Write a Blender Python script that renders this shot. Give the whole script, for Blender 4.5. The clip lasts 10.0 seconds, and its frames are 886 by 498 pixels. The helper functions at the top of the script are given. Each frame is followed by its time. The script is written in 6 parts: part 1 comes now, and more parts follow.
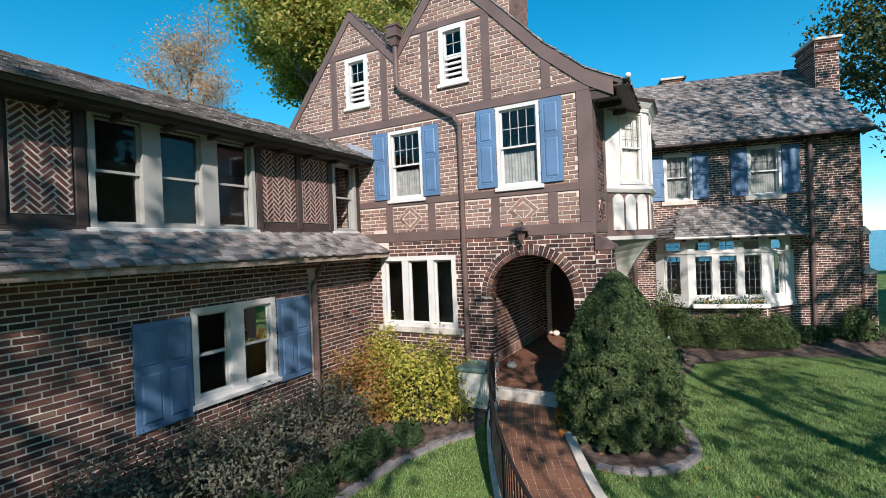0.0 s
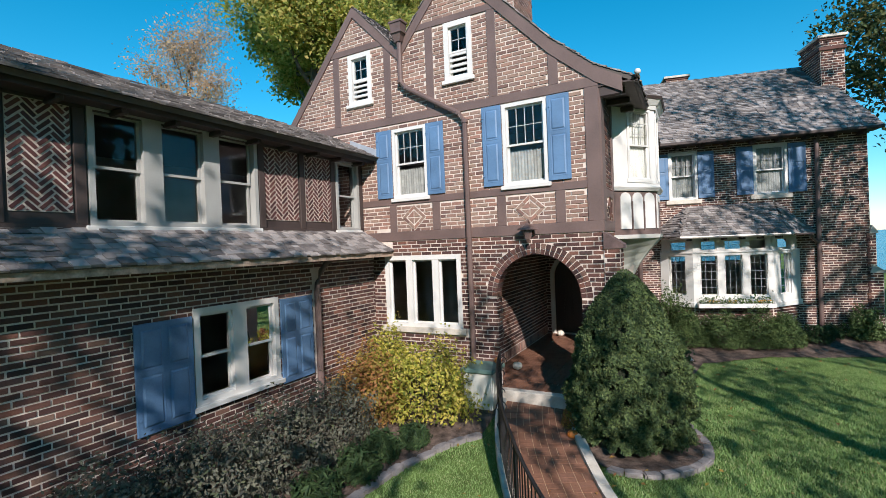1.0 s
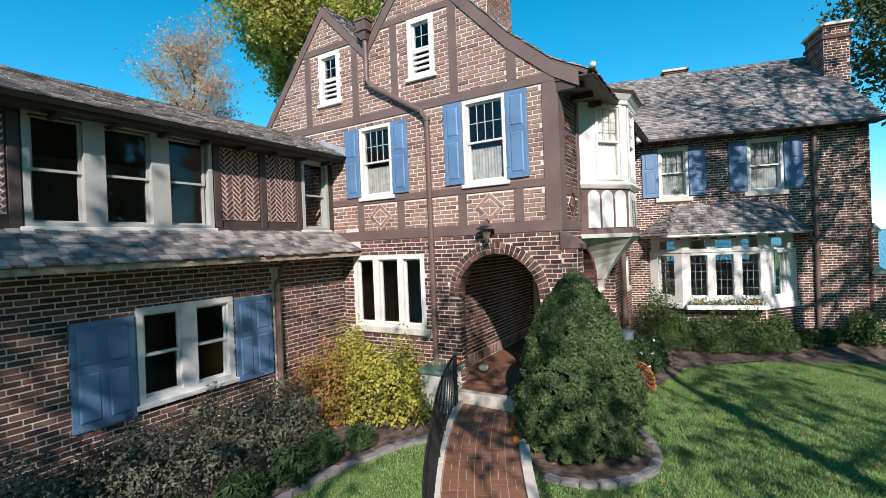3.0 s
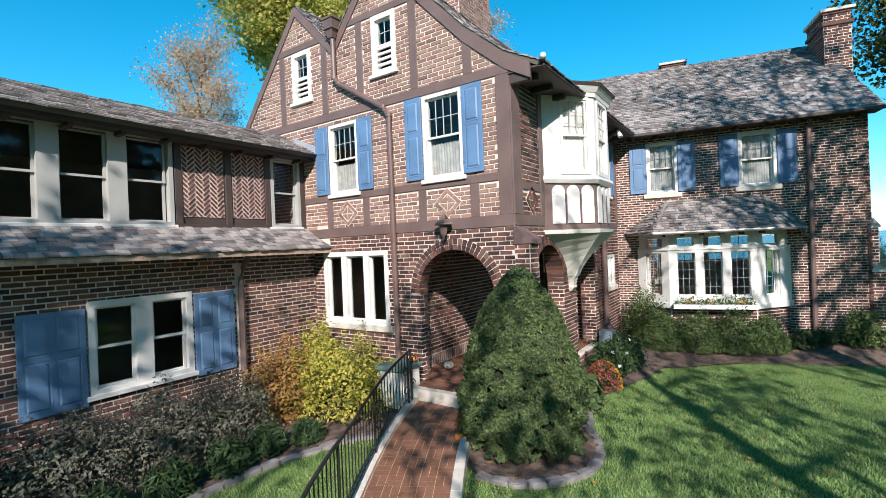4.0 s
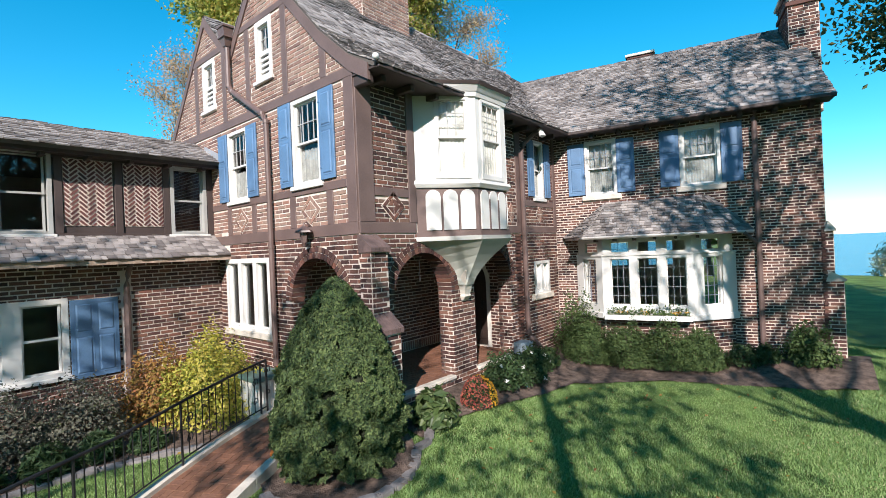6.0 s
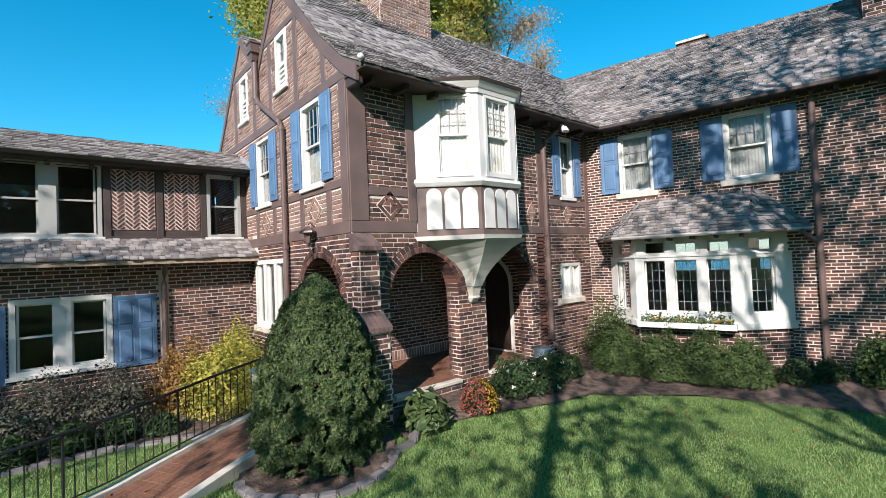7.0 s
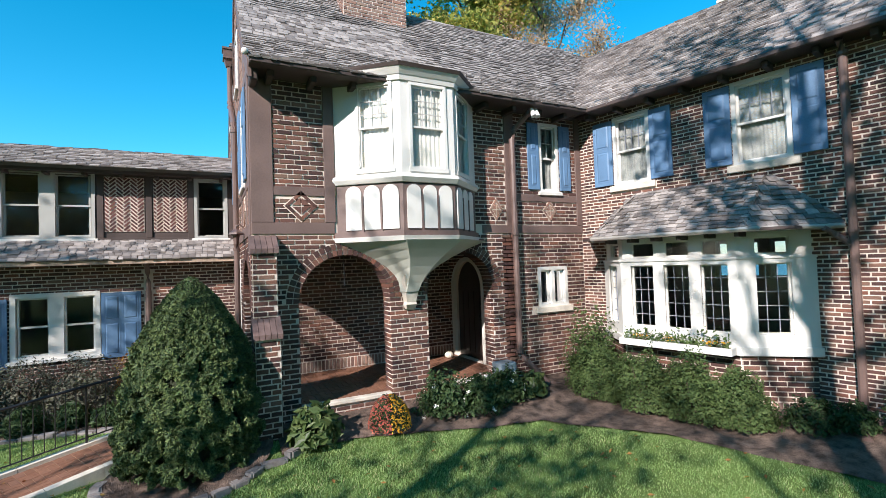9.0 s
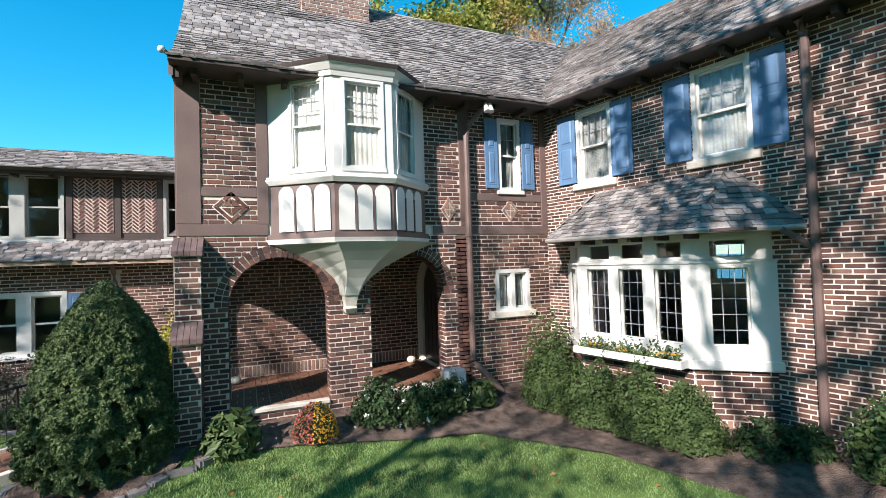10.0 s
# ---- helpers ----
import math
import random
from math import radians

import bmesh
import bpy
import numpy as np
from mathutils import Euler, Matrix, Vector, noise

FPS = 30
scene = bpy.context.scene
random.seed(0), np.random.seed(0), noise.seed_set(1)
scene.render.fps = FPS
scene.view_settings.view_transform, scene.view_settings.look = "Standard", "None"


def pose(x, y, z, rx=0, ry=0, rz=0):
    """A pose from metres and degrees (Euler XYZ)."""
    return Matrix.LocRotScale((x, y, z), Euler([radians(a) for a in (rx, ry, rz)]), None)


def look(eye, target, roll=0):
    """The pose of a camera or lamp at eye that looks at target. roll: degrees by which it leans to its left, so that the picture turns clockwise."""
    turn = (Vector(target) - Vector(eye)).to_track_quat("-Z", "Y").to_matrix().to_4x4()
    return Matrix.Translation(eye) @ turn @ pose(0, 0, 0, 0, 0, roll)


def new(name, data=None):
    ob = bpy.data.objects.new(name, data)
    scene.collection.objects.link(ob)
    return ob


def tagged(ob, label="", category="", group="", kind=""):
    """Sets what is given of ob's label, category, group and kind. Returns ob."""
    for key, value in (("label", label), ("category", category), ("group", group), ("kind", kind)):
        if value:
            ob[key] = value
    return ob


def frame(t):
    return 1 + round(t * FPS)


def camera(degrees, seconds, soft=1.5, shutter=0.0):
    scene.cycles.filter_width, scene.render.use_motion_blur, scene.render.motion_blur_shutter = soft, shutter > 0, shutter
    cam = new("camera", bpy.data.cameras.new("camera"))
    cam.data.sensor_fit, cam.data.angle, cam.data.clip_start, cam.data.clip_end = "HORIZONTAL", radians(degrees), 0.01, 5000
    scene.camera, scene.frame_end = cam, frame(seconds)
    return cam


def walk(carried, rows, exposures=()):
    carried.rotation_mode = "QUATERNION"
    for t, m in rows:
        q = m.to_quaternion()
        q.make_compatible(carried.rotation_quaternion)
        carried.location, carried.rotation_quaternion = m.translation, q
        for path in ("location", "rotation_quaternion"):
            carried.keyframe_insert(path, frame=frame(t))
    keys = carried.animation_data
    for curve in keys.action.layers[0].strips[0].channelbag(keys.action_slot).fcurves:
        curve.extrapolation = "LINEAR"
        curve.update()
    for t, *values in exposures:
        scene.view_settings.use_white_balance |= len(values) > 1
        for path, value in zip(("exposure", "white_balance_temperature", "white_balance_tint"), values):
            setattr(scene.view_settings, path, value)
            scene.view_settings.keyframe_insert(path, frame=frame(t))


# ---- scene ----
cam = camera(87.6, 10.0, soft=0.6)
PATH = [
    (0, (0.346, -0.176, 2.887), (-0.604, 1.584, 2.874), -2.3),
    (0.5, (0.23, -0.145, 2.888), (-0.716, 1.617, 2.876), -2.4),
    (1, (0.175, -0.119, 2.881), (-0.77, 1.644, 2.866), -2.3),
    (1.5, (0.239, -0.062, 2.901), (-0.699, 1.704, 2.88), -2.3),
    (2, (0.445, 0.077, 2.934), (-0.503, 1.837, 2.91), -2.3),
    (2.5, (0.743, 0.298, 2.921), (-0.24, 2.04, 2.899), -2.3),
    (4, (2.076, 1.231, 2.716), (0.952, 2.886, 2.708), -2.4),
    (4.5, (2.624, 1.694, 2.71), (1.474, 3.331, 2.705), -2.4),
    (5, (3.19, 2.204, 2.724), (1.997, 3.809, 2.718), -2.4),
    (5.5, (3.779, 2.752, 2.744), (2.531, 4.314, 2.741), -2.3),
    (5.7, (4.057, 3.036, 2.763), (2.79, 4.584, 2.758), -2.3),
    (6.8, (5.13, 4.166, 2.503), (3.674, 5.536, 2.553), -2.7),
    (7, (5.258, 4.435, 2.508), (3.728, 5.723, 2.561), -2.5),
    (7.5, (5.555, 5.06, 2.548), (3.903, 6.186, 2.602), -2.3),
    (8, (5.845, 5.771, 2.546), (4.132, 6.801, 2.602), -2.1),
    (8.5, (6.114, 6.558, 2.518), (4.36, 7.516, 2.578), -2.0),
    (9, (6.345, 7.381, 2.499), (4.562, 8.284, 2.557), -2.0),
    (9.5, (6.519, 8.139, 2.496), (4.713, 8.996, 2.554), -1.9),
    (10, (6.66, 8.87, 2.52), (4.821, 9.656, 2.576), -1.8),
]
walk(cam, [(t, look(eye, target, roll)) for t, eye, target, roll in PATH], exposures=[(0.0, 0.36, 6500.0, 17.0), (2.7, 0.44, 6500.0, 17.0), (5.0, 0.76, 6500.0, 17.0), (7.5, 0.62, 6500.0, 17.0), (10.0, 0.96, 6500.0, 17.0)])


# ---- light ----
SUN_WAY = Vector((0.60, -0.88, 0.65)).normalized()
world = bpy.data.worlds.new("world")
scene.world = world
world.use_nodes = True
wn = world.node_tree
sky = wn.nodes.new("ShaderNodeTexSky")
sky.sky_type = 'NISHITA'
sky.sun_disc = False
sky.sun_elevation = math.asin(SUN_WAY.z)
sky.sun_rotation = math.atan2(SUN_WAY.x, SUN_WAY.y)
sky.altitude = 200
sky.air_density = 1.0
sky.dust_density = 0.0
sky.ozone_density = 6.0
hue = wn.nodes.new("ShaderNodeHueSaturation")
hue.inputs["Hue"].default_value = 0.470
hue.inputs["Saturation"].default_value = 1.3
wn.links.new(sky.outputs[0], hue.inputs["Color"])
wn.links.new(hue.outputs[0], wn.nodes["Background"].inputs[0])
wn.nodes["Background"].inputs[1].default_value = 0.135
sun_data = bpy.data.lights.new("sun", 'SUN')
sun_data.energy = 4.8
sun_data.angle = radians(0.55)
sun_data.color = (1.0, 0.95, 0.87)
sun = new("sun", sun_data)
sun.matrix_world = look((20, -25, 22), Vector((20, -25, 22)) - SUN_WAY)


# ---- materials ----
def node_mat(name):
    m = bpy.data.materials.new(name)
    m.use_nodes = True
    return m, m.node_tree.nodes, m.node_tree.links, m.node_tree.nodes["Principled BSDF"]


def ramp_of(nodes, stops):
    r = nodes.new("ShaderNodeValToRGB")
    els = r.color_ramp.elements
    while len(els) < len(stops):
        els.new(0.5)
    for e, (p, c) in zip(els, stops):
        e.position = p
        e.color = (*c, 1)
    return r


def plain(name, col, rough=0.6, metal=0.0, vary=0.18, scale=3.0, fine=60.0, bump=0.15, dist=0.004, spec=0.5, stretch=(1, 1, 1)):
    """Painted or stone surface: two scales of noise in colour, fine relief."""
    m, n, l, b = node_mat(name)
    tc = n.new("ShaderNodeTexCoord")
    mp = n.new("ShaderNodeMapping")
    mp.inputs["Scale"].default_value = stretch
    l.new(tc.outputs["Object"], mp.inputs[0])
    a = n.new("ShaderNodeTexNoise")
    a.inputs["Scale"].default_value = scale
    a.inputs["Detail"].default_value = 5
    f = n.new("ShaderNodeTexNoise")
    f.inputs["Scale"].default_value = fine
    f.inputs["Detail"].default_value = 3
    l.new(mp.outputs[0], a.inputs[0])
    l.new(mp.outputs[0], f.inputs[0])
    mix = n.new("ShaderNodeMath")
    mix.operation = 'MULTIPLY_ADD'
    mix.inputs[1].default_value = 0.45
    l.new(f.outputs[0], mix.inputs[0])
    l.new(a.outputs[0], mix.inputs[2])
    lo = tuple(c * (1 - vary) for c in col)
    hi = tuple(min(1, c * (1 + vary)) for c in col)
    r = ramp_of(n, [(0.45, lo), (0.95, hi)])
    l.new(mix.outputs[0], r.inputs[0])
    l.new(r.outputs[0], b.inputs["Base Color"])
    b.inputs["Roughness"].default_value = rough
    b.inputs["Metallic"].default_value = metal
    b.inputs["Specular IOR Level"].default_value = spec
    bp = n.new("ShaderNodeBump")
    bp.inputs["Strength"].default_value = bump
    bp.inputs["Distance"].default_value = dist
    l.new(f.outputs[0], bp.inputs["Height"])
    l.new(bp.outputs[0], b.inputs["Normal"])
    return m


def pieces_mat(name, stops, rough, island, fine=45.0, bump=0.4, dist=0.004, spec=0.3, grain=(1, 1, 1), dirt=0.35):
    """Pieces (bricks, shingles, leaves) whose tone differs piece by piece."""
    m, n, l, b = node_mat(name)
    if island:
        g = n.new("ShaderNodeNewGeometry")
        rnd = g.outputs["Random Per Island"]
    else:
        g = n.new("ShaderNodeObjectInfo")
        rnd = g.outputs["Random"]
    r = ramp_of(n, stops)
    r.color_ramp.interpolation = 'LINEAR'
    l.new(rnd, r.inputs[0])
    tc = n.new("ShaderNodeTexCoord")
    mp = n.new("ShaderNodeMapping")
    mp.inputs["Scale"].default_value = grain
    l.new(tc.outputs["Object"], mp.inputs[0])
    f = n.new("ShaderNodeTexNoise")
    f.inputs["Scale"].default_value = fine
    f.inputs["Detail"].default_value = 4
    l.new(mp.outputs[0], f.inputs[0])
    w = n.new("ShaderNodeTexNoise")
    w.inputs["Scale"].default_value = 0.9
    w.inputs["Detail"].default_value = 4
    l.new(tc.outputs["Object"], w.inputs[0])
    add = n.new("ShaderNodeMath")
    add.operation = 'ADD'
    l.new(f.outputs[0], add.inputs[0])
    l.new(w.outputs[0], add.inputs[1])
    mr = n.new("ShaderNodeMapRange")
    mr.inputs[1].default_value = 0.6
    mr.inputs[2].default_value = 1.4
    mr.inputs[3].default_value = 1 - dirt
    mr.inputs[4].default_value = 1 + dirt * 0.6
    l.new(add.outputs[0], mr.inputs[0])
    mx = n.new("ShaderNodeMix")
    mx.data_type = 'RGBA'
    mx.blend_type = 'MULTIPLY'
    mx.inputs[0].default_value = 1
    l.new(r.outputs[0], mx.inputs[6])
    l.new(mr.outputs[0], mx.inputs[7])
    l.new(mx.outputs[2], b.inputs["Base Color"])
    b.inputs["Roughness"].default_value = rough
    b.inputs["Specular IOR Level"].default_value = spec
    if bump:
        bp = n.new("ShaderNodeBump")
        bp.inputs["Strength"].default_value = bump
        bp.inputs["Distance"].default_value = dist
        l.new(f.outputs[0], bp.inputs["Height"])
        l.new(bp.outputs[0], b.inputs["Normal"])
    return m


def leaf_mat(name, stops, rough=0.6, trans=0.25):
    m = pieces_mat(name, stops, rough, True, fine=25, bump=0, dirt=0.3, spec=0.25)
    n, l = m.node_tree.nodes, m.node_tree.links
    b = n["Principled BSDF"]
    t = n.new("ShaderNodeBsdfTranslucent")
    src = b.inputs["Base Color"].links[0].from_socket
    l.new(src, t.inputs[0])
    mx = n.new("ShaderNodeMixShader")
    mx.inputs[0].default_value = trans
    l.new(b.outputs[0], mx.inputs[1])
    l.new(t.outputs[0], mx.inputs[2])
    l.new(mx.outputs[0], n["Material Output"].inputs[0])
    return m


def glass_mat(name, tint=(0.9, 0.95, 0.95), ior=1.5):
    m, n, l, b = node_mat(name)
    tr = n.new("ShaderNodeBsdfTransparent")
    tr.inputs[0].default_value = (*tint, 1)
    gl = n.new("ShaderNodeBsdfGlossy")
    gl.inputs["Roughness"].default_value = 0.015
    fr = n.new("ShaderNodeFresnel")
    fr.inputs[0].default_value = ior
    tc = n.new("ShaderNodeTexCoord")
    nz = n.new("ShaderNodeTexNoise")
    nz.inputs["Scale"].default_value = 2.2
    l.new(tc.outputs["Object"], nz.inputs[0])
    bp = n.new("ShaderNodeBump")
    bp.inputs["Strength"].default_value = 0.06
    bp.inputs["Distance"].default_value = 0.02
    l.new(nz.outputs[0], bp.inputs["Height"])
    l.new(bp.outputs[0], gl.inputs["Normal"])
    mx = n.new("ShaderNodeMixShader")
    l.new(fr.outputs[0], mx.inputs[0])
    l.new(tr.outputs[0], mx.inputs[1])
    l.new(gl.outputs[0], mx.inputs[2])
    l.new(mx.outputs[0], n["Material Output"].inputs[0])
    return m


BRICK_TONES = [(0.0, (0.046, 0.026, 0.025)), (0.25, (0.082, 0.041, 0.036)), (0.5, (0.116, 0.056, 0.046)),
               (0.68, (0.148, 0.074, 0.058)), (0.82, (0.188, 0.080, 0.056)), (0.93, (0.18, 0.112, 0.085)), (1.0, (0.08, 0.047, 0.044))]
BRICK = pieces_mat("brick_clay", BRICK_TONES, 0.85, True)
BRICK_ONE = pieces_mat("brick_clay_single", BRICK_TONES, 0.85, False)
PALE_TONES = [(0.0, (0.15, 0.085, 0.074)), (0.3, (0.265, 0.165, 0.132)), (0.6, (0.305, 0.21, 0.162)), (0.8, (0.32, 0.172, 0.13)), (1.0, (0.22, 0.15, 0.128))]
BRICK_PALE = pieces_mat("brick_pale", PALE_TONES, 0.85, True)
BRICK_PALE_ONE = pieces_mat("brick_pale_single", PALE_TONES, 0.85, False)
HERRING = pieces_mat("brick_herringbone", [(0.0, (0.08, 0.032, 0.031)), (0.4, (0.125, 0.05, 0.046)), (0.7, (0.17, 0.068, 0.058)), (1.0, (0.055, 0.028, 0.028))], 0.8, True)
MORTAR = plain("mortar", (0.60, 0.52, 0.455), 0.95, vary=0.2, scale=2.5, fine=120, bump=0.5, spec=0.2)
SHINGLE_TONES = [(0.0, (0.14, 0.122, 0.116)), (0.3, (0.21, 0.188, 0.178)), (0.7, (0.33, 0.298, 0.282)), (0.9, (0.38, 0.345, 0.325)), (1.0, (0.16, 0.139, 0.13))]
SHINGLE = pieces_mat("weathered_shingle", SHINGLE_TONES, 0.85, True, fine=30, bump=0.25, dirt=0.45)
SHINGLE_ONE = pieces_mat("weathered_shingle_single", SHINGLE_TONES, 0.85, False, fine=30, bump=0.25, dirt=0.45)
UNDERLAY = plain("roof_underlay", (0.10, 0.085, 0.075), 0.9)
TIMBER = plain("brown_timber", (0.135, 0.09, 0.08), 0.6, vary=0.22, scale=2, fine=40, bump=0.3, dist=0.004)
DARK_TIMBER = plain("dark_timber", (0.055, 0.038, 0.034), 0.65, vary=0.2, bump=0.25)
METAL_BROWN = plain("brown_metal", (0.13, 0.085, 0.075), 0.45, vary=0.2, bump=0.05)
WHITE = plain("white_paint", (0.64, 0.63, 0.60), 0.5, vary=0.06, scale=2.5, fine=70, bump=0.12, dist=0.003)
# white paint darkened to carry the eave's shade on the upper left windows
SHADED_WHITE = plain("shaded_white_paint", (0.36, 0.36, 0.34), 0.6, vary=0.1, scale=2.0, fine=50, bump=0.15)
CREAM = plain("cream_paint", (0.66, 0.64, 0.58), 0.6, vary=0.08, scale=2.0, fine=50, bump=0.15)
STONE = plain("limestone", (0.55, 0.50, 0.43), 0.85, vary=0.22, scale=5, fine=60, bump=0.5, dist=0.006)
FIELD_STONE = plain("edging_stone", (0.21, 0.19, 0.185), 0.9, vary=0.35, scale=6, fine=40, bump=0.7, dist=0.01)
PLASTER = plain("grey_green_plaster", (0.44, 0.45, 0.40), 0.85, vary=0.1, scale=2, fine=60, bump=0.3)
SHUTTER_BLUE = plain("blue_paint", (0.095, 0.185, 0.315), 0.5, vary=0.2, scale=2.5, fine=50, bump=0.12, dist=0.003)
GLASS = glass_mat("window_glass", ior=1.6)
TINTED_GLASS = glass_mat("tinted_glass", tint=(0.34, 0.44, 0.48))
LEAD = plain("lead_came", (0.42, 0.42, 0.41), 0.5, vary=0.1)
DARK_LEAD = plain("dark_came", (0.22, 0.24, 0.28), 0.5, vary=0.1)
LACE = plain("lace_cloth", (0.31, 0.31, 0.295), 0.9, vary=0.25, scale=9, fine=70, bump=0.3)
CURTAIN = plain("curtain_cloth", (0.66, 0.65, 0.61), 0.9, vary=0.08, scale=6, fine=90, bump=0.2)
ROOM = plain("room_paint", (0.28, 0.25, 0.22), 0.9)
IRON = plain("black_iron", (0.018, 0.018, 0.02), 0.45, metal=0.2, vary=0.3)
SOIL = plain("mulch_soil", (0.135, 0.098, 0.08), 0.95, vary=0.6, scale=8, fine=55, bump=1.0, dist=0.03, spec=0.1)
PATH_TONES = [(0.0, (0.185, 0.088, 0.055)), (0.4, (0.21, 0.10, 0.063)), (0.75, (0.235, 0.115, 0.073)), (1.0, (0.20, 0.10, 0.068))]
PAVER = pieces_mat("red_paver", PATH_TONES, 0.7, True, fine=35, dirt=0.4)
PAVER_ONE = pieces_mat("red_paver_single", PATH_TONES, 0.7, False, fine=35, dirt=0.4)
CAP = plain("cap_brick", (0.13, 0.085, 0.078), 0.85, vary=0.3, scale=7, fine=40, bump=0.5)
BARK = plain("bark", (0.10, 0.075, 0.055), 0.9, vary=0.35, scale=3, fine=18, bump=1.0, dist=0.03, stretch=(1, 1, 0.3))
DOOR_WOOD = plain("dark_door", (0.035, 0.022, 0.018), 0.45, vary=0.3, stretch=(1, 1, 0.15))


# ---- building helpers ----
def frame_at(ox, oy, angle):
    """Wall frame: x along the wall, y up, z outwards. Seen from outside x runs to the right."""
    a = radians(angle)
    u, n = Vector((math.cos(a), math.sin(a), 0)), Vector((math.sin(a), -math.cos(a), 0))
    return Matrix(((u.x, 0, n.x, ox), (u.y, 0, n.y, oy), (0, 1, 0, 0), (0, 0, 0, 1)))


M_GABLE = frame_at(0, 7.95, 0)        # u = world x
M_SIDE = frame_at(-1.10, 0, 90)       # u = world y
M_WING = frame_at(-1.10, 14.50, 13)   # u from the inner corner
M_LEFT = frame_at(-6.10, 0, 90)       # upper storey of the left wing, u = world y
M_LOW = frame_at(-5.85, 0, 90)        # its ground floor
WORLD_M = Matrix.Identity(4)


def link_mesh(name, me, material, parent=None, label=""):
    me.materials.clear()
    me.materials.append(material)
    ob = new(name, me)
    if parent:
        ob.parent = parent
        ob.matrix_parent_inverse = Matrix.Identity(4) if parent.parent else parent.matrix_basis.inverted()
    if label:
        ob["label"] = label
    return ob


def part(name, bm, material, parent=None, label="", smooth=False):
    me = bpy.data.meshes.new(name)
    bmesh.ops.recalc_face_normals(bm, faces=bm.faces)
    bm.to_mesh(me)
    bm.free()
    if smooth:
        me.shade_smooth()
    return link_mesh(name, me, material, parent, label)


def thing(name, label, category, base=(0, 0, 0), group="", kind=""):
    ob = new(name)
    ob.empty_display_size = 0.1
    ob.matrix_basis = Matrix.Translation(base)
    return tagged(ob, label, category, group, kind)


def box(bm, m, a0, a1, b0, b1, c0, c1, bevel=0.0):
    """A box in the frame m, between the given pairs of its x, y and z."""
    vs = [bm.verts.new(m @ Vector((x, y, z))) for x in (a0, a1) for y in (b0, b1) for z in (c0, c1)]
    fs = [bm.faces.new([vs[i] for i in q]) for q in ((0, 1, 3, 2), (4, 6, 7, 5), (0, 4, 5, 1), (2, 3, 7, 6), (0, 2, 6, 4), (1, 5, 7, 3))]
    if bevel:
        bmesh.ops.recalc_face_normals(bm, faces=fs)
        bmesh.ops.bevel(bm, geom=list({e for f in fs for e in f.edges}), offset=bevel, segments=1, affect='EDGES')
    return bm


def solid(bm, m, poly, c0, c1):
    """A flat polygon (x, y) of the frame m, made solid from c0 to c1 along its z."""
    a = [bm.verts.new(m @ Vector((x, y, c0))) for x, y in poly]
    b = [bm.verts.new(m @ Vector((x, y, c1))) for x, y in poly]
    bm.faces.new(a)
    bm.faces.new(b)
    k = len(poly)
    for i in range(k):
        bm.faces.new((a[i], a[(i + 1) % k], b[(i + 1) % k], b[i]))
    return bm


def tube(bm, pts, radii, sides=8, cap=True):
    """A round bar along points."""
    rings = []
    pts = [Vector(p) for p in pts]
    for i, p in enumerate(pts):
        d = (pts[min(i + 1, len(pts) - 1)] - pts[max(i - 1, 0)])
        d = d.normalized() if d.length > 1e-6 else Vector((0, 0, 1))
        s = d.orthogonal().normalized()
        if abs(d.z) < 0.95:
            s = d.cross(Vector((0, 0, 1))).normalized()
        t = d.cross(s)
        r = radii[i] if isinstance(radii, (list, tuple)) else radii
        rings.append([bm.verts.new(p + (s * math.cos(2 * math.pi * k / sides) + t * math.sin(2 * math.pi * k / sides)) * r) for k in range(sides)])
    for a, b in zip(rings, rings[1:]):
        for k in range(sides):
            bm.faces.new((a[k], a[(k + 1) % sides], b[(k + 1) % sides], b[k]))
    if cap:
        bm.faces.new(rings[0][::-1])
        bm.faces.new(rings[-1])
    return bm


def sheet_with_holes(name, m, outline, holes, thick, material, parent=None):
    """A wall: a polygon with openings cut right through its thickness; its outer face at z = 0 of the frame m."""
    cu = bpy.data.curves.new(name, 'CURVE')
    cu.dimensions, cu.fill_mode, cu.extrude = '2D', 'BOTH', thick / 2
    for loop in (outline, *holes):
        sp = cu.splines.new('POLY')
        sp.points.add(len(loop) - 1)
        for q, (x, y) in zip(sp.points, loop):
            q.co = (x, y, 0, 1)
        sp.use_cyclic_u = True
    tmp = bpy.data.objects.new(name, cu)
    me = bpy.data.meshes.new_from_object(tmp)
    bpy.data.objects.remove(tmp)
    me.name = name
    weld = bmesh.new()
    weld.from_mesh(me)
    bmesh.ops.remove_doubles(weld, verts=weld.verts, dist=1e-4)
    weld.to_mesh(me)
    weld.free()
    me.transform(m @ Matrix.Translation((0, 0, -thick / 2)))
    return link_mesh(name, me, material, parent)


def rect(u0, u1, z0, z1):
    return [(u0, z0), (u1, z0), (u1, z1), (u0, z1)]


def arch_loop(uc, r, z0, zs, steps=20, right=None):
    """Outline of a round-headed opening."""
    pts = [(uc - r, z0), (uc + r, z0)]
    pts += [(uc + r * math.cos(math.pi * k / steps), zs + r * math.sin(math.pi * k / steps)) for k in range(steps + 1)]
    return pts


COURSE, BRICK_L, JOINT = 0.0765, 0.232, 0.016


def spans(base, cuts):
    """The stretches of (a, b) that are left when the cuts are taken out."""
    out = [base]
    for c0, c1 in cuts:
        nxt = []
        for a, b in out:
            if c1 <= a or c0 >= b:
                nxt.append((a, b))
            else:
                if c0 > a:
                    nxt.append((a, c0))
                if c1 < b:
                    nxt.append((c1, b))
        out = nxt
    return out


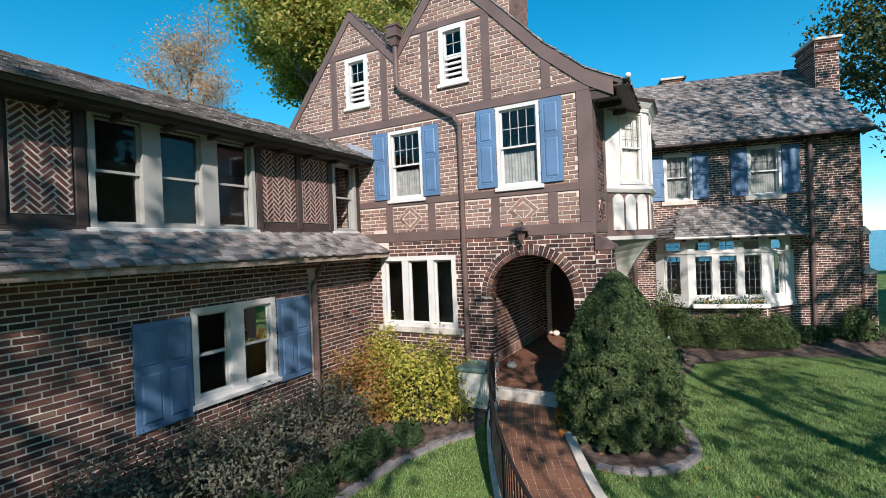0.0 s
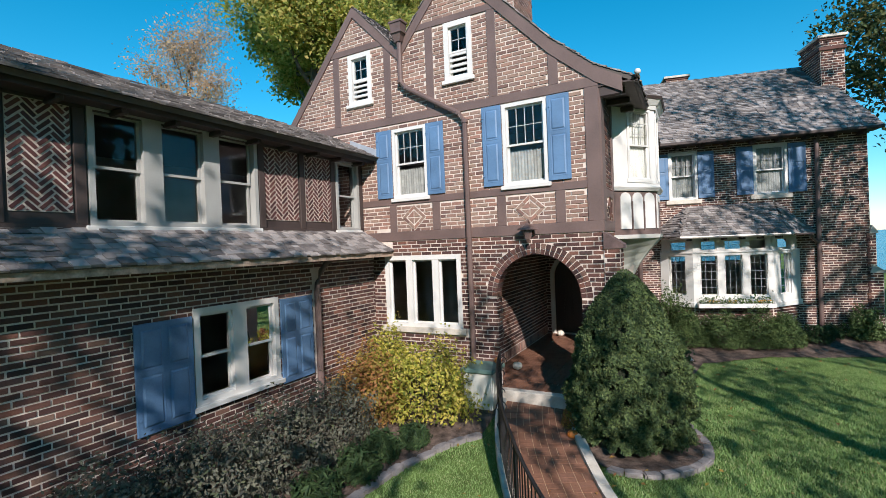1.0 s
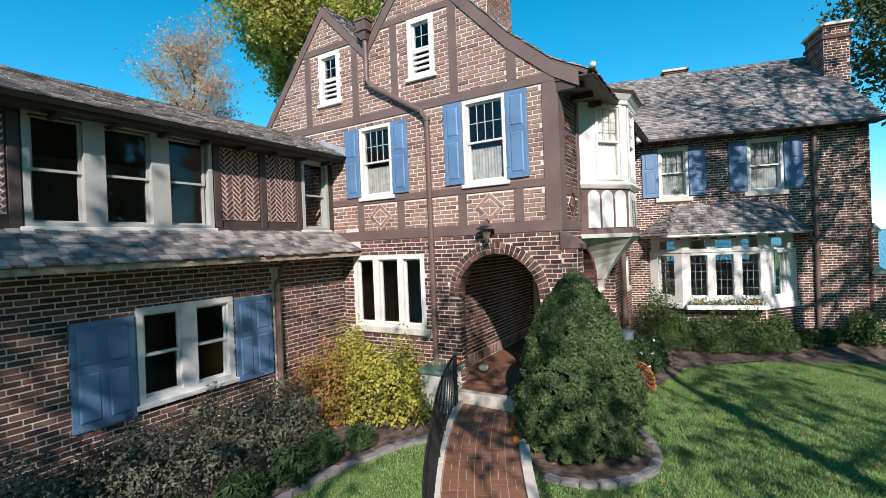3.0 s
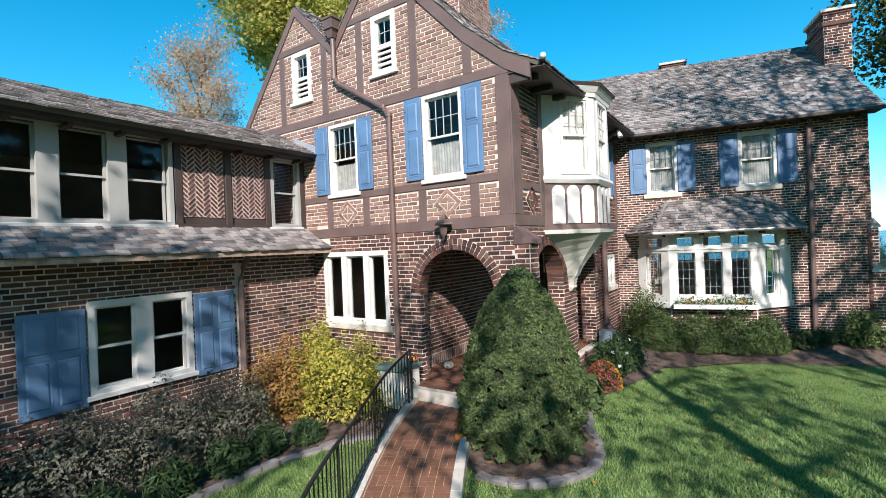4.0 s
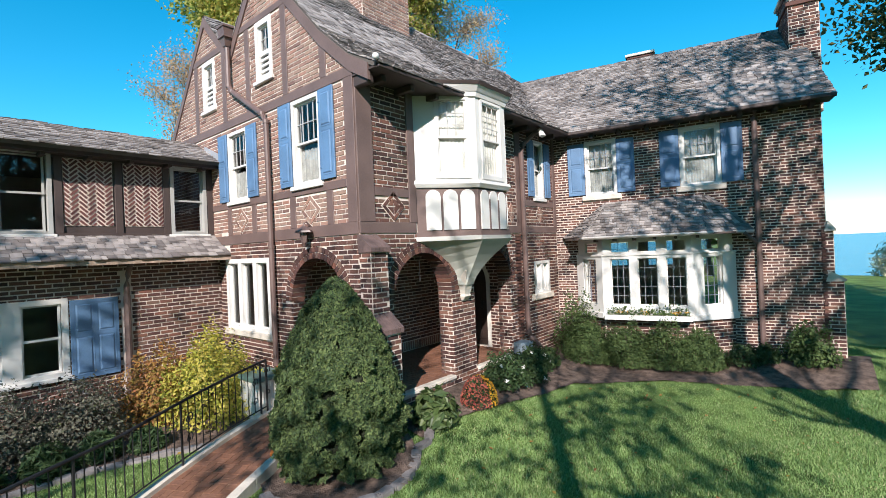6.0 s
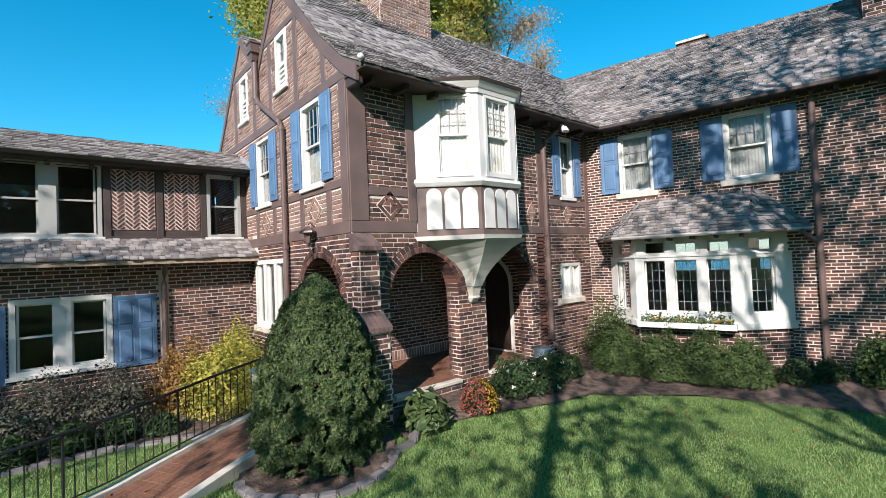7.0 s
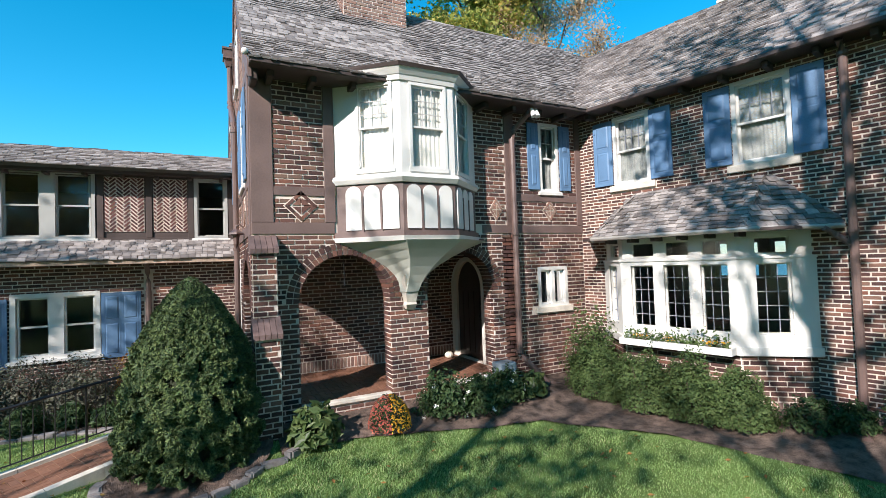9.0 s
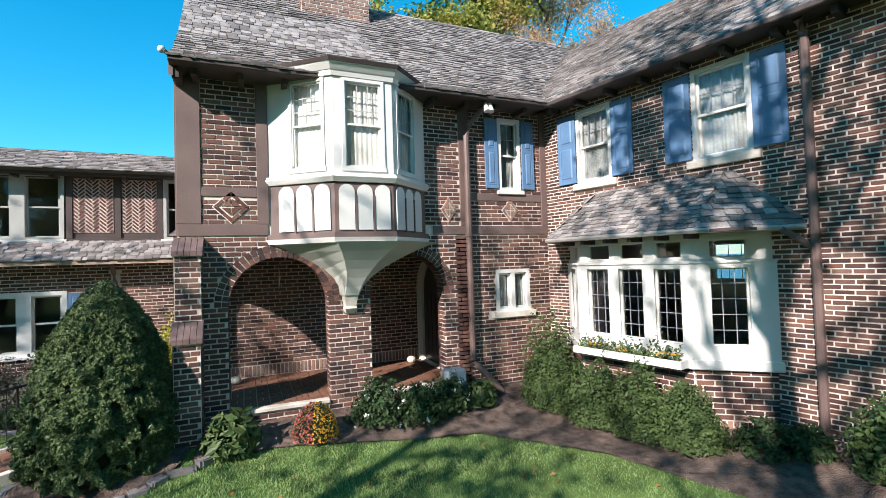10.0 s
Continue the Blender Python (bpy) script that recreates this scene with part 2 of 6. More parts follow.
def brick_rects(u0, u1, z0, z1, rects=(), arches=(), limit=None, length=BRICK_L, course=COURSE):
    """Running-bond bricks (u0, u1, z0, z1) clear of openings; limit(z) gives the wall's stretch at a height."""
    out = []
    for i in range(math.ceil((z1 - z0) / course - 0.35)):
        za = z0 + i * course
        zb, zc = za + course - JOINT, za + course / 2
        cuts = [(a, b) for a, b, c, d in rects if c < zc and d > zc]
        for uc, r, bottom, zs, r_in in arches:
            if bottom < zb and za < zs + r:
                h = r_in if zc < zs else math.sqrt(max(0, r * r - (zc - zs) ** 2))
                if h > 0:
                    cuts.append((uc - h, uc + h))
        base = (u0, u1)
        if limit:
            lo, hi = limit(zc)
            base = (max(u0, lo), min(u1, hi))
        off = (0.5 * length if i % 2 else 0) + 0.08 * math.sin(i * 2.3) * length
        for a, b in spans(base, cuts):
            k = math.floor((a - off) / length)
            while off + k * length < b:
                p, q = max(a, off + k * length) + JOINT / 2, min(b, off + (k + 1) * length) - JOINT / 2
                if q - p > 0.035:
                    out.append((p, q, za, zb))
                k += 1
    return out


def boxes_mesh(name, m, blocks, material, parent=None, jitter=0.004, kind="stuff", label=""):
    """Many small blocks (u0, u1, z0, z1, n0, n1) joined into one mesh."""
    if not blocks:
        return None
    rng = np.random.RandomState(len(blocks))
    b = np.array(blocks, float)
    b[:, 5] += rng.uniform(-jitter, jitter, len(b))
    k = len(b)
    co = np.empty((k, 8, 3))
    for j in range(8):
        co[:, j, 0] = b[:, j >> 2 & 1]
        co[:, j, 1] = b[:, 2 + (j >> 1 & 1)]
        co[:, j, 2] = b[:, 4 + (j & 1)]
    # slightly rounded arrises: the outer face is drawn in a little
    for j in (1, 3, 5, 7):
        co[:, j, 0] += np.where(j & 4, -0.003, 0.003) + rng.uniform(-0.0015, 0.0015, k)
        co[:, j, 1] += np.where(j & 2, -0.003, 0.003) + rng.uniform(-0.0015, 0.0015, k)
    mm = np.array(m)
    co = co.reshape(-1, 3) @ mm[:3, :3].T + mm[:3, 3]
    quads = np.array(((4, 6, 7, 5), (0, 1, 3, 2), (0, 4, 5, 1), (2, 3, 7, 6), (1, 5, 7, 3)))
    faces = (quads[None] + 8 * np.arange(k)[:, None, None]).reshape(-1, 4)
    me = mesh_of(name, co, faces)
    ob = link_mesh(name, me, material, parent, label)
    if kind:
        ob["kind"] = kind
    return ob


def mesh_of(name, co, faces):
    """A mesh from arrays of corners and faces of equal size."""
    me = bpy.data.meshes.new(name)
    n = faces.shape[1]
    me.vertices.add(len(co))
    me.vertices.foreach_set("co", np.asarray(co, np.float32).ravel())
    me.loops.add(faces.size)
    me.loops.foreach_set("vertex_index", np.asarray(faces, np.int32).ravel())
    me.polygons.add(len(faces))
    me.polygons.foreach_set("loop_start", np.arange(0, faces.size, n, dtype=np.int32))
    me.update(calc_edges=True)
    me.validate()
    me.shade_flat()
    return me


PIECES = []   # single pieces, laid at the end of the file


def lay_bricks(m, wall, rects_list, near, joined_mat, single_mat, proud=0.009, name="brick", most=290):
    """The bricks of a wall: those in the stretch near (u0, u1, z0, z1) singly, the rest joined."""
    single, rest = [], []
    for p, q, a, b in rects_list:
        if len(single) < most and near[0] < p < near[1] and near[2] < a < near[3]:
            single.append((p, q, a, b))
        else:
            rest.append((p, q, a, b, -0.01, proud))
    boxes_mesh("brickwork", m, rest, joined_mat, wall)
    PIECES.append((name, m, wall, single, single_mat, proud))


def arch_bricks(m, wall, uc, zs, r_in, r_out, count, proud=0.014, a0=0.0, a1=math.pi, depth=0.25):
    """Voussoirs in two rings round an opening."""
    bm = bmesh.new()
    mid = (r_in + r_out) / 2
    rings = ((r_in, mid - 0.006), (mid + 0.006, r_out))
    for ring, (ra, rb) in enumerate(rings):
        for k in range(count):
            w = (a1 - a0) / count
            b0, b1 = a0 + k * w + 0.09 * w, a0 + (k + 1) * w - 0.09 * w
            poly = [(uc + r * math.cos(b), zs + r * math.sin(b)) for r, b in ((ra, b0), (rb, b0), (rb, b1), (ra, b1))]
            solid(bm, m, poly, -depth if ring == 0 else -0.02, proud + random.uniform(-0.003, 0.003))
    ob = part("arch_brickwork", bm, BRICK, wall, "ring of radiating arch bricks")
    ob["kind"] = "stuff"
    return ob


def jamb_bricks(m, wall, uc, r, z0, zs, thick):
    """Bricks on the two reveals of an arched opening."""
    for s in (1, -1):
        side = m @ Matrix(((0, 0, s, uc - s * r), (0, 1, 0, 0), (-s, 0, 0, 0), (0, 0, 0, 1)))
        a, b = (0.0, thick) if s > 0 else (-thick, 0.0)
        boxes_mesh("reveal_brickwork", side, [(p, q, c, d, -0.025, 0.0) for p, q, c, d in brick_rects(a, b, z0, zs)], BRICK, wall)


# ---- windows, shutters, pipes ----
WINDOWS = [0]


def window(m, u0, u1, z0, z1, label, style="sash", cols=3, rows=2, curtain=True, sill=True, lites=None, casing=0.065, came=None,
           paint=None, proud=0.02, glass=None):
    """A window in the opening of a wall: casing, sashes or casement lights, bars, panes, curtain, sill. lites: the casements' stretches."""
    WINDOWS[0] += 1
    base = m @ Vector(((u0 + u1) / 2, z0, 0))
    w = thing("window_%d" % WINDOWS[0], label, "window", base, kind="structure")
    bm = bmesh.new()
    for a, b, c, d in ((u0, u1, z1 - casing, z1), (u0, u1, z0, z0 + casing * 0.8)):
        box(bm, m, a, b, c, d, -0.14, proud)
    for a, b in ((u0, u0 + casing), (u1 - casing, u1)):
        box(bm, m, a, b, z0 + casing * 0.8, z1 - casing, -0.14, proud)
    if lites:
        for (a, b), (c, d) in zip(lites, lites[1:]):
            box(bm, m, b, c, z0 + casing * 0.8, z1 - casing, -0.14, proud - 0.004)
    part("window_frame", bm, paint or WHITE, w)
    lits = lites or [(u0 + casing, u1 - casing)]
    iz0, iz1 = z0 + casing * 0.8, z1 - casing
    for a, b in lits:
        stages = [(iz0, iz1, -0.07, cols, rows)]
        if style == "sash":
            zm = (iz0 + iz1) / 2
            stages = [(zm - 0.02, iz1, -0.05, cols, rows), (iz0, zm + 0.02, -0.085, 0, 0)]
        for c, d, n, cc, rr in stages:
            bm = bmesh.new()
            s = 0.035
            for p in ((a, b, d - s, d), (a, b, c, c + s), (a, a + s, c + s, d - s), (b - s, b, c + s, d - s)):
                box(bm, m, *p, n - 0.02, n + 0.018)
            sash = part("sash", bm, paint or WHITE, w)
            bm = bmesh.new()
            vs = [bm.verts.new(m @ Vector((x, y, n))) for x, y in ((a + s, c + s), (b - s, c + s), (b - s, d - s), (a + s, d - s))]
            bm.faces.new(vs)
            pane = part("pane", bm, glass or GLASS, sash)
            pane.visible_shadow = False
            bars = [("v", a + s + (b - a - 2 * s) * k / cc) for k in range(1, cc)] if cc else []
            bars += [("h", c + s + (d - c - 2 * s) * k / rr) for k in range(1, rr)] if rr else []
            for way, at in bars:
                bm = bmesh.new()
                h = 0.006
                if way == "v":
                    box(bm, m, at - h, at + h, c + s, d - s, n - 0.006, n + 0.010)
                else:
                    box(bm, m, a + s, b - s, at - h, at + h, n - 0.006, n + 0.011)
                part("glazing_bar", bm, came or LEAD, sash)
    if curtain:
        bm = bmesh.new()
        nfold, h = 44, (0.42 if curtain == "half" else 1.0)
        top = iz0 + (iz1 - iz0) * h
        rows_v = []
        for k in range(nfold + 1):
            u = u0 + casing + (u1 - u0 - 2 * casing) * k / nfold
            n = -0.125 + 0.012 * math.sin(k * 1.7) + 0.008 * math.sin(k * 0.6)
            rows_v.append((bm.verts.new(m @ Vector((u, iz0, n))), bm.verts.new(m @ Vector((u, top + 0.012 * math.sin(k * 1.7), n + 0.01)))))
        for p, q in zip(rows_v, rows_v[1:]):
            if curtain == "open" and 0.28 < rows_v.index(p) / nfold < 0.72:
                continue
            bm.faces.new((p[0], q[0], q[1], p[1]))
        part("curtain", bm, LACE, w, "thin gathered lace curtain", smooth=True)
    if sill:
        e = 0.09 if sill == "stone" else 0.05
        bm = bmesh.new()
        hgt = 0.115 if sill == "stone" else 0.07
        box(bm, m, u0 - e, u1 + e, z0 - hgt, z0 + 0.004, -0.12, 0.065, bevel=0.008)
        part("window_sill", bm, STONE if sill == "stone" else WHITE, w, "pale stone sill" if sill == "stone" else "")
    return w


def shutter(m, u0, u1, z0, z1, n_panels=2, cols=1):
    """A raised-panel shutter hung flat on the wall."""
    s = thing("shutter", "blue painted wooden shutter with raised panels beside a window", "shutter", m @ Vector(((u0 + u1) / 2, z0, 0)), group="window shutters")
    bm = bmesh.new()
    box(bm, m, u0, u1, z0, z1, 0.018, 0.048, bevel=0.004)
    leaf = part("shutter_leaf", bm, SHUTTER_BLUE, s)
    st = 0.055
    zr = z0 + (z1 - z0) * (0.56 if n_panels == 2 else 0.5)
    rows = [(z0 + 0.075, zr - 0.03), (zr + 0.03, z1 - 0.06)]
    wid = (u1 - u0 - st * (cols + 1)) / cols
    for c, d in rows:
        for k in range(cols):
            a = u0 + st + k * (wid + st)
            bm = bmesh.new()
            # moulded panel: recess rim and raised field
            outer = rect(a, a + wid, c, d)
            inner = rect(a + 0.022, a + wid - 0.022, c + 0.022, d - 0.022)
            field = rect(a + 0.045, a + wid - 0.045, c + 0.045, d - 0.045)
            lay = [[bm.verts.new(m @ Vector((x, y, n))) for x, y in loop] for loop, n in ((outer, 0.0525), (inner, 0.0490), (field, 0.062))]
            for p, q in zip(lay, lay[1:]):
                for i in range(4):
                    bm.faces.new((p[i], p[(i + 1) % 4], q[(i + 1) % 4], q[i]))
            bm.faces.new(lay[2])
            part("raised_panel", bm, SHUTTER_BLUE, leaf)
    for zz in (z0 + 0.2, z1 - 0.2):
        bm = bmesh.new()
        box(bm, m, u0 - 0.004, u0 + 0.05, zz - 0.012, zz + 0.012, 0.049, 0.056)
        part("strap_hinge", bm, SHUTTER_BLUE, leaf)
    return s


def band(m, u0, u1, z0, z1, wall, proud=0.022, name="timber_band", mat=None):
    bm = bmesh.new()
    box(bm, m, u0, u1, z0, z1, -0.02, proud, bevel=0.005)
    return part(name, bm, mat or TIMBER, wall)


def diamond(m, uc, zc, ru, rz, wall, pale=False):
    """A brick lozenge: a double frame of narrow bricks about a cross, with pale joints round it."""
    bm = bmesh.new()
    solid(bm, m, [(uc - ru, zc), (uc, zc - rz), (uc + ru, zc), (uc, zc + rz)], -0.01, 0.012)
    part("lozenge_bed", bm, MORTAR, wall)
    bm = bmesh.new()
    ln = math.hypot(ru, rz)
    for sx, sz in ((1, 1), (1, -1), (-1, 1), (-1, -1)):
        p0, p1 = Vector((uc + sx * ru * 0.93, zc)), Vector((uc, zc + sz * rz * 0.93))
        q0, q1 = Vector((uc + sx * ru * 0.66, zc)), Vector((uc, zc + sz * rz * 0.66))
        for a, b in ((0.02, 0.48), (0.52, 0.98)):
            solid(bm, m, [tuple(p0.lerp(p1, a)), tuple(p0.lerp(p1, b)), tuple(q0.lerp(q1, b)), tuple(q0.lerp(q1, a))], 0.0, 0.022)
        solid(bm, m, [(uc + sx * 0.01, zc + sz * 0.012), (uc + sx * ru * 0.5, zc + sz * 0.012), (uc + sx * 0.01, zc + sz * rz * 0.5)], 0.0, 0.022)
    ob = part("lozenge_brick", bm, BRICK_PALE if pale else BRICK, wall, "diamond of narrow bricks")
    return ob


def downspout(name, pts, label, r=0.045, hopper=None, m=None):
    d = thing(name, label, "downspout", pts[-1])
    bm = bmesh.new()
    tube(bm, pts, r, 10)
    part("pipe", bm, METAL_BROWN, d, smooth=False)
    for p in pts[1:-1]:
        bm = bmesh.new()
        tube(bm, [Vector(p) + Vector((0, 0, -0.03)), Vector(p) + Vector((0, 0, 0.03))], r * 1.25, 10)
        part("collar", bm, METAL_BROWN, d)
    if hopper:
        x, y, z = hopper
        bm = bmesh.new()
        for h0, h1, a, b in ((0, 0.16, 0.06, 0.11), (0.16, 0.19, 0.14, 0.14), (0.19, 0.36, 0.115, 0.135), (0.36, 0.40, 0.155, 0.155)):
            lo = [bm.verts.new((x + sx * a, y + sy * a * 0.8, z + h0)) for sx, sy in ((-1, -1), (1, -1), (1, 1), (-1, 1))]
            hi = [bm.verts.new((x + sx * b, y + sy * b * 0.8, z + h1)) for sx, sy in ((-1, -1), (1, -1), (1, 1), (-1, 1))]
            bm.faces.new(lo[::-1])
            bm.faces.new(hi)
            for i in range(4):
                bm.faces.new((lo[i], lo[(i + 1) % 4], hi[(i + 1) % 4], hi[i]))
        part("hopper", bm, METAL_BROWN, d, "moulded brown rain hopper")
    return d


# ---- roofs ----
def shingles(roof, corner, along, up, length, height, expo=0.17, width=0.21, keep=None, single=None, seed=1, lift=0.012):
    """Courses of weathered shingles on a slope: corner at the eave, along the eave, up the slope. keep(a, b) says where."""
    rng = np.random.RandomState(seed)
    along, up = Vector(along).normalized(), Vector(up).normalized()
    n = along.cross(up).normalized()
    if n.z < 0:
        n = -n
    blocks, ones = [], []
    nrow = int(height / expo) + 1
    for i in range(nrow):
        b0 = i * expo - 0.03
        a = -rng.uniform(0, width)
        while a < length:
            w = width * rng.uniform(0.65, 1.35)
            p, q = max(a, 0) + 0.003, min(a + w, length) - 0.003
            a += w
            if q - p < 0.03:
                continue
            if keep and not keep((p + q) / 2, b0 + expo / 2):
                continue
            drop = rng.uniform(-0.016, 0.016)
            row = (p, q, b0 + drop, min(b0 + expo * 1.35, height + 0.02), rng.uniform(0.012, 0.030), rng.uniform(-0.005, 0.005), rng.uniform(-0.007, 0.007))
            (ones if single and len(ones) < 290 and single[0] < p < single[1] else blocks).append(row)
    m = Matrix((along, up, n)).transposed().to_4x4()
    m.translation = Vector(corner)
    mm = np.array(m)
    b = np.array(blocks)
    k = len(b)
    co = np.zeros((k, 8, 3))
    th = b[:, 4]
    for j in range(8):
        hi_a, hi_b, top = j >> 2 & 1, j >> 1 & 1, j & 1
        co[:, j, 0] = b[:, hi_a]
        co[:, j, 1] = b[:, 2 + hi_b] + (b[:, 6] if hi_a else -b[:, 6])
        base = np.where(hi_b, 0.0, lift)
        co[:, j, 2] = base + (th if top else 0) * (0.4 if hi_b else 1.0) + (b[:, 5] if hi_a else -b[:, 5]) * (0 if hi_b else 1)
    co = co.reshape(-1, 3) @ mm[:3, :3].T + mm[:3, 3]
    quads = np.array(((4, 6, 7, 5), (0, 1, 3, 2), (0, 4, 5, 1), (1, 5, 7, 3)))
    me = mesh_of("shingles", co, (quads[None] + 8 * np.arange(k)[:, None, None]).reshape(-1, 4))
    ob = link_mesh("shingles", me, SHINGLE, roof, "weathered grey-brown shingles")
    ob["kind"] = "stuff"
    for row in ones:
        PIECES.append(("shingle", m, roof, [(row[0], row[1], row[2], row[3])], SHINGLE_ONE, (row[4], row[5])))
    return ob


# ---- gable front ----
def gable_right(z):
    """World x of the main roof's right slope at a height."""
    pts = [(-0.55, 5.45), (-1.15, 5.76), (-1.9, 6.40), (-3.78, 8.42)]
    for (xa, za), (xb, zb) in zip(pts, pts[1:]):
        if z <= zb:
            return xa + (xb - xa) * (z - za) / (zb - za)
    return -3.78


X_FRONT = -1.10
APEX_R, APEX_L, DIP = (-3.78, 8.42), (-6.15, 8.12), (-5.02, 6.95)
gable_outline = [(-8.8, -0.3), (X_FRONT, -0.3), (X_FRONT, 5.72), (-1.9, 6.36), APEX_R, DIP, APEX_L, (-8.8, 5.02)]
WIN_ATTIC = [(-3.95, -3.36, 6.07, 7.2), (-6.33, -5.72, 6.02, 7.11)]
WIN_UP = [(-2.81, -1.98, 3.92, 5.42), (-5.25, -4.43, 3.89, 5.33)]
WIN_TRI = (-5.55, -3.77, 1.24, 2.70)
ARCH = (-2.27, 0.77, 0.30, 1.89)
wall_gable = sheet_with_holes("wall_gable", M_GABLE, gable_outline,
                              [rect(*w) for w in WIN_ATTIC + WIN_UP + [WIN_TRI]] + [arch_loop(ARCH[0], ARCH[1] + 0.010, 0.30, ARCH[3])], 0.26, MORTAR)
tagged(wall_gable, "twin-gabled brick front wall with brown half-timbering", "wall", kind="structure")


def gable_limit(z):
    lo, hi = -8.7, X_FRONT - 0.0
    if z > 5.0:
        lo = -8.8 + (z - 5.02) * (2.65 / 3.10)
    if z > 5.72:
        hi = gable_right(z) - 0.05
    return lo, hi


def dip_cut(z):
    if z <= DIP[1]:
        return []
    a = DIP[0] + (APEX_L[0] - DIP[0]) * (z - DIP[1]) / (APEX_L[1] - DIP[1]) if z < APEX_L[1] else -9.0
    b = DIP[0] + (APEX_R[0] - DIP[0]) * (z - DIP[1]) / (APEX_R[1] - DIP[1])
    return [(a, b)]


open_rects = [(w[0], w[1], w[2], w[3]) for w in WIN_ATTIC + WIN_UP + [WIN_TRI]]
TIMBERS = [(-6.1, X_FRONT, 3.01, 3.20), (-6.1, -1.33, 3.76, 3.89), (-8.6, X_FRONT + 0.0, 5.44, 5.60), (-4.62, -2.70, 7.21, 7.33), (-6.95, -5.32, 7.13, 7.26),
           (-1.33, X_FRONT, 3.20, 5.44)]
POSTS = [(-6.67, 5.6, 7.13), (-5.30, 5.6, 7.13), (-4.29, 5.6, 7.21), (-2.96, 5.6, 7.3), (-1.84, 5.6, 6.22),
         (-5.29, 3.2, 3.76), (-4.26, 3.2, 3.76), (-2.88, 3.2, 3.76), (-1.79, 3.2, 3.76)]
timber_rects = TIMBERS + [(x - 0.085, x + 0.085, a, b) for x, a, b in POSTS]
cut_rects = open_rects + timber_rects + [(-5.68, -3.6, 1.10, 1.26), (-5.72, -5.35, 2.75, 3.3)]
lows = brick_rects(-6.2, X_FRONT, -0.2, 3.0, cut_rects, [(ARCH[0], 0.975, 0, ARCH[3], 0.77)])
highs = []
for p, q, a, b in brick_rects(-8.7, X_FRONT, 3.2, 8.4, cut_rects, (), gable_limit):
    cut = dip_cut(b)
    for c, d in spans((p, q), cut):
        if d - c > 0.035:
            highs.append((c, d, a, b))
lay_bricks(M_GABLE, wall_gable, lows, (-3.8, X_FRONT, 0.2, 2.9), BRICK, BRICK_ONE)
lay_bricks(M_GABLE, wall_gable, highs, (-3.0, X_FRONT, 3.2, 6.2), BRICK_PALE, BRICK_PALE_ONE)
arch_bricks(M_GABLE, wall_gable, ARCH[0], ARCH[3], 0.77, 0.965, 30)
jamb_bricks(M_GABLE, wall_gable, ARCH[0], 0.77, 0.33, ARCH[3], 0.26)
for t in TIMBERS:
    band(M_GABLE, *t, wall_gable)
for x, a, b in POSTS:
    band(M_GABLE, x - 0.085, x + 0.085, a, b, wall_gable, 0.019, "timber_post")
for uc in (-4.78, -2.34):
    diamond(M_GABLE, uc, 3.48, 0.30, 0.27, wall_gable, pale=True)


def bargeboard(pts, wall, width=0.20):
    """A brown board along a gable's slope, following its bends."""
    bm = bmesh.new()
    for (xa, za), (xb, zb) in zip(pts, pts[1:]):
        solid(bm, M_GABLE, [(xa, za), (xb, zb), (xb, zb - width * 1.25), (xa, za - width * 1.25)], -0.02, 0.034)
    return part("bargeboard", bm, TIMBER, wall)


bargeboard([APEX_R, (-1.9, 6.40), (-1.15, 5.76), (-0.72, 5.52)], wall_gable)
bargeboard([APEX_R, DIP], wall_gable)
bargeboard([APEX_L, DIP], wall_gable, 0.17)
bargeboard([APEX_L, (-8.8, 5.02)], wall_gable, 0.17)

for i, w in enumerate(WIN_ATTIC):
    wn_ob = window(M_GABLE, *w, "narrow white attic window with small panes and louvres", cols=2, rows=2, curtain=False, casing=0.10)
    bm = bmesh.new()
    for k in range(4):
        zz = w[2] + 0.16 + k * 0.105
        solid(bm, M_GABLE, [(w[0] + 0.12, zz), (w[1] - 0.12, zz), (w[1] - 0.12, zz + 0.045), (w[0] + 0.12, zz + 0.045)], -0.06, -0.02)
    part("louvre", bm, WHITE, wn_ob)
for w in WIN_UP:
    window(M_GABLE, *w, "white double-hung window with leaded top sash and lace curtain", cols=4, rows=2, curtain="half")
    wd = 0.38
    shutter(M_GABLE, w[0] - wd - 0.01, w[0] - 0.012, w[2] + 0.02, w[3] - 0.0)
    shutter(M_GABLE, w[1] + 0.012, w[1] + wd + 0.02, w[2] + 0.02, w[3] - 0.0)
window(M_GABLE, *WIN_TRI, "white three-light casement window with stone sill", style="fixed", cols=0, rows=0, curtain=False, sill="stone",
       lites=[(-5.46, -5.03), (-4.88, -4.41), (-4.27, -3.86)], casing=0.09)
downspout("downspout", [(-4.93, 7.86, 7.1), (-4.93, 7.86, 6.25), (-4.80, 7.86, 6.10), (-3.66, 7.86, 5.40), (-3.53, 7.86, 5.22), (-3.53, 7.86, 2.9), (-3.53, 7.86, 0.05)],
          "brown metal downspout with moulded hopper on the gable", 0.052, (-4.93, 7.84, 7.05))

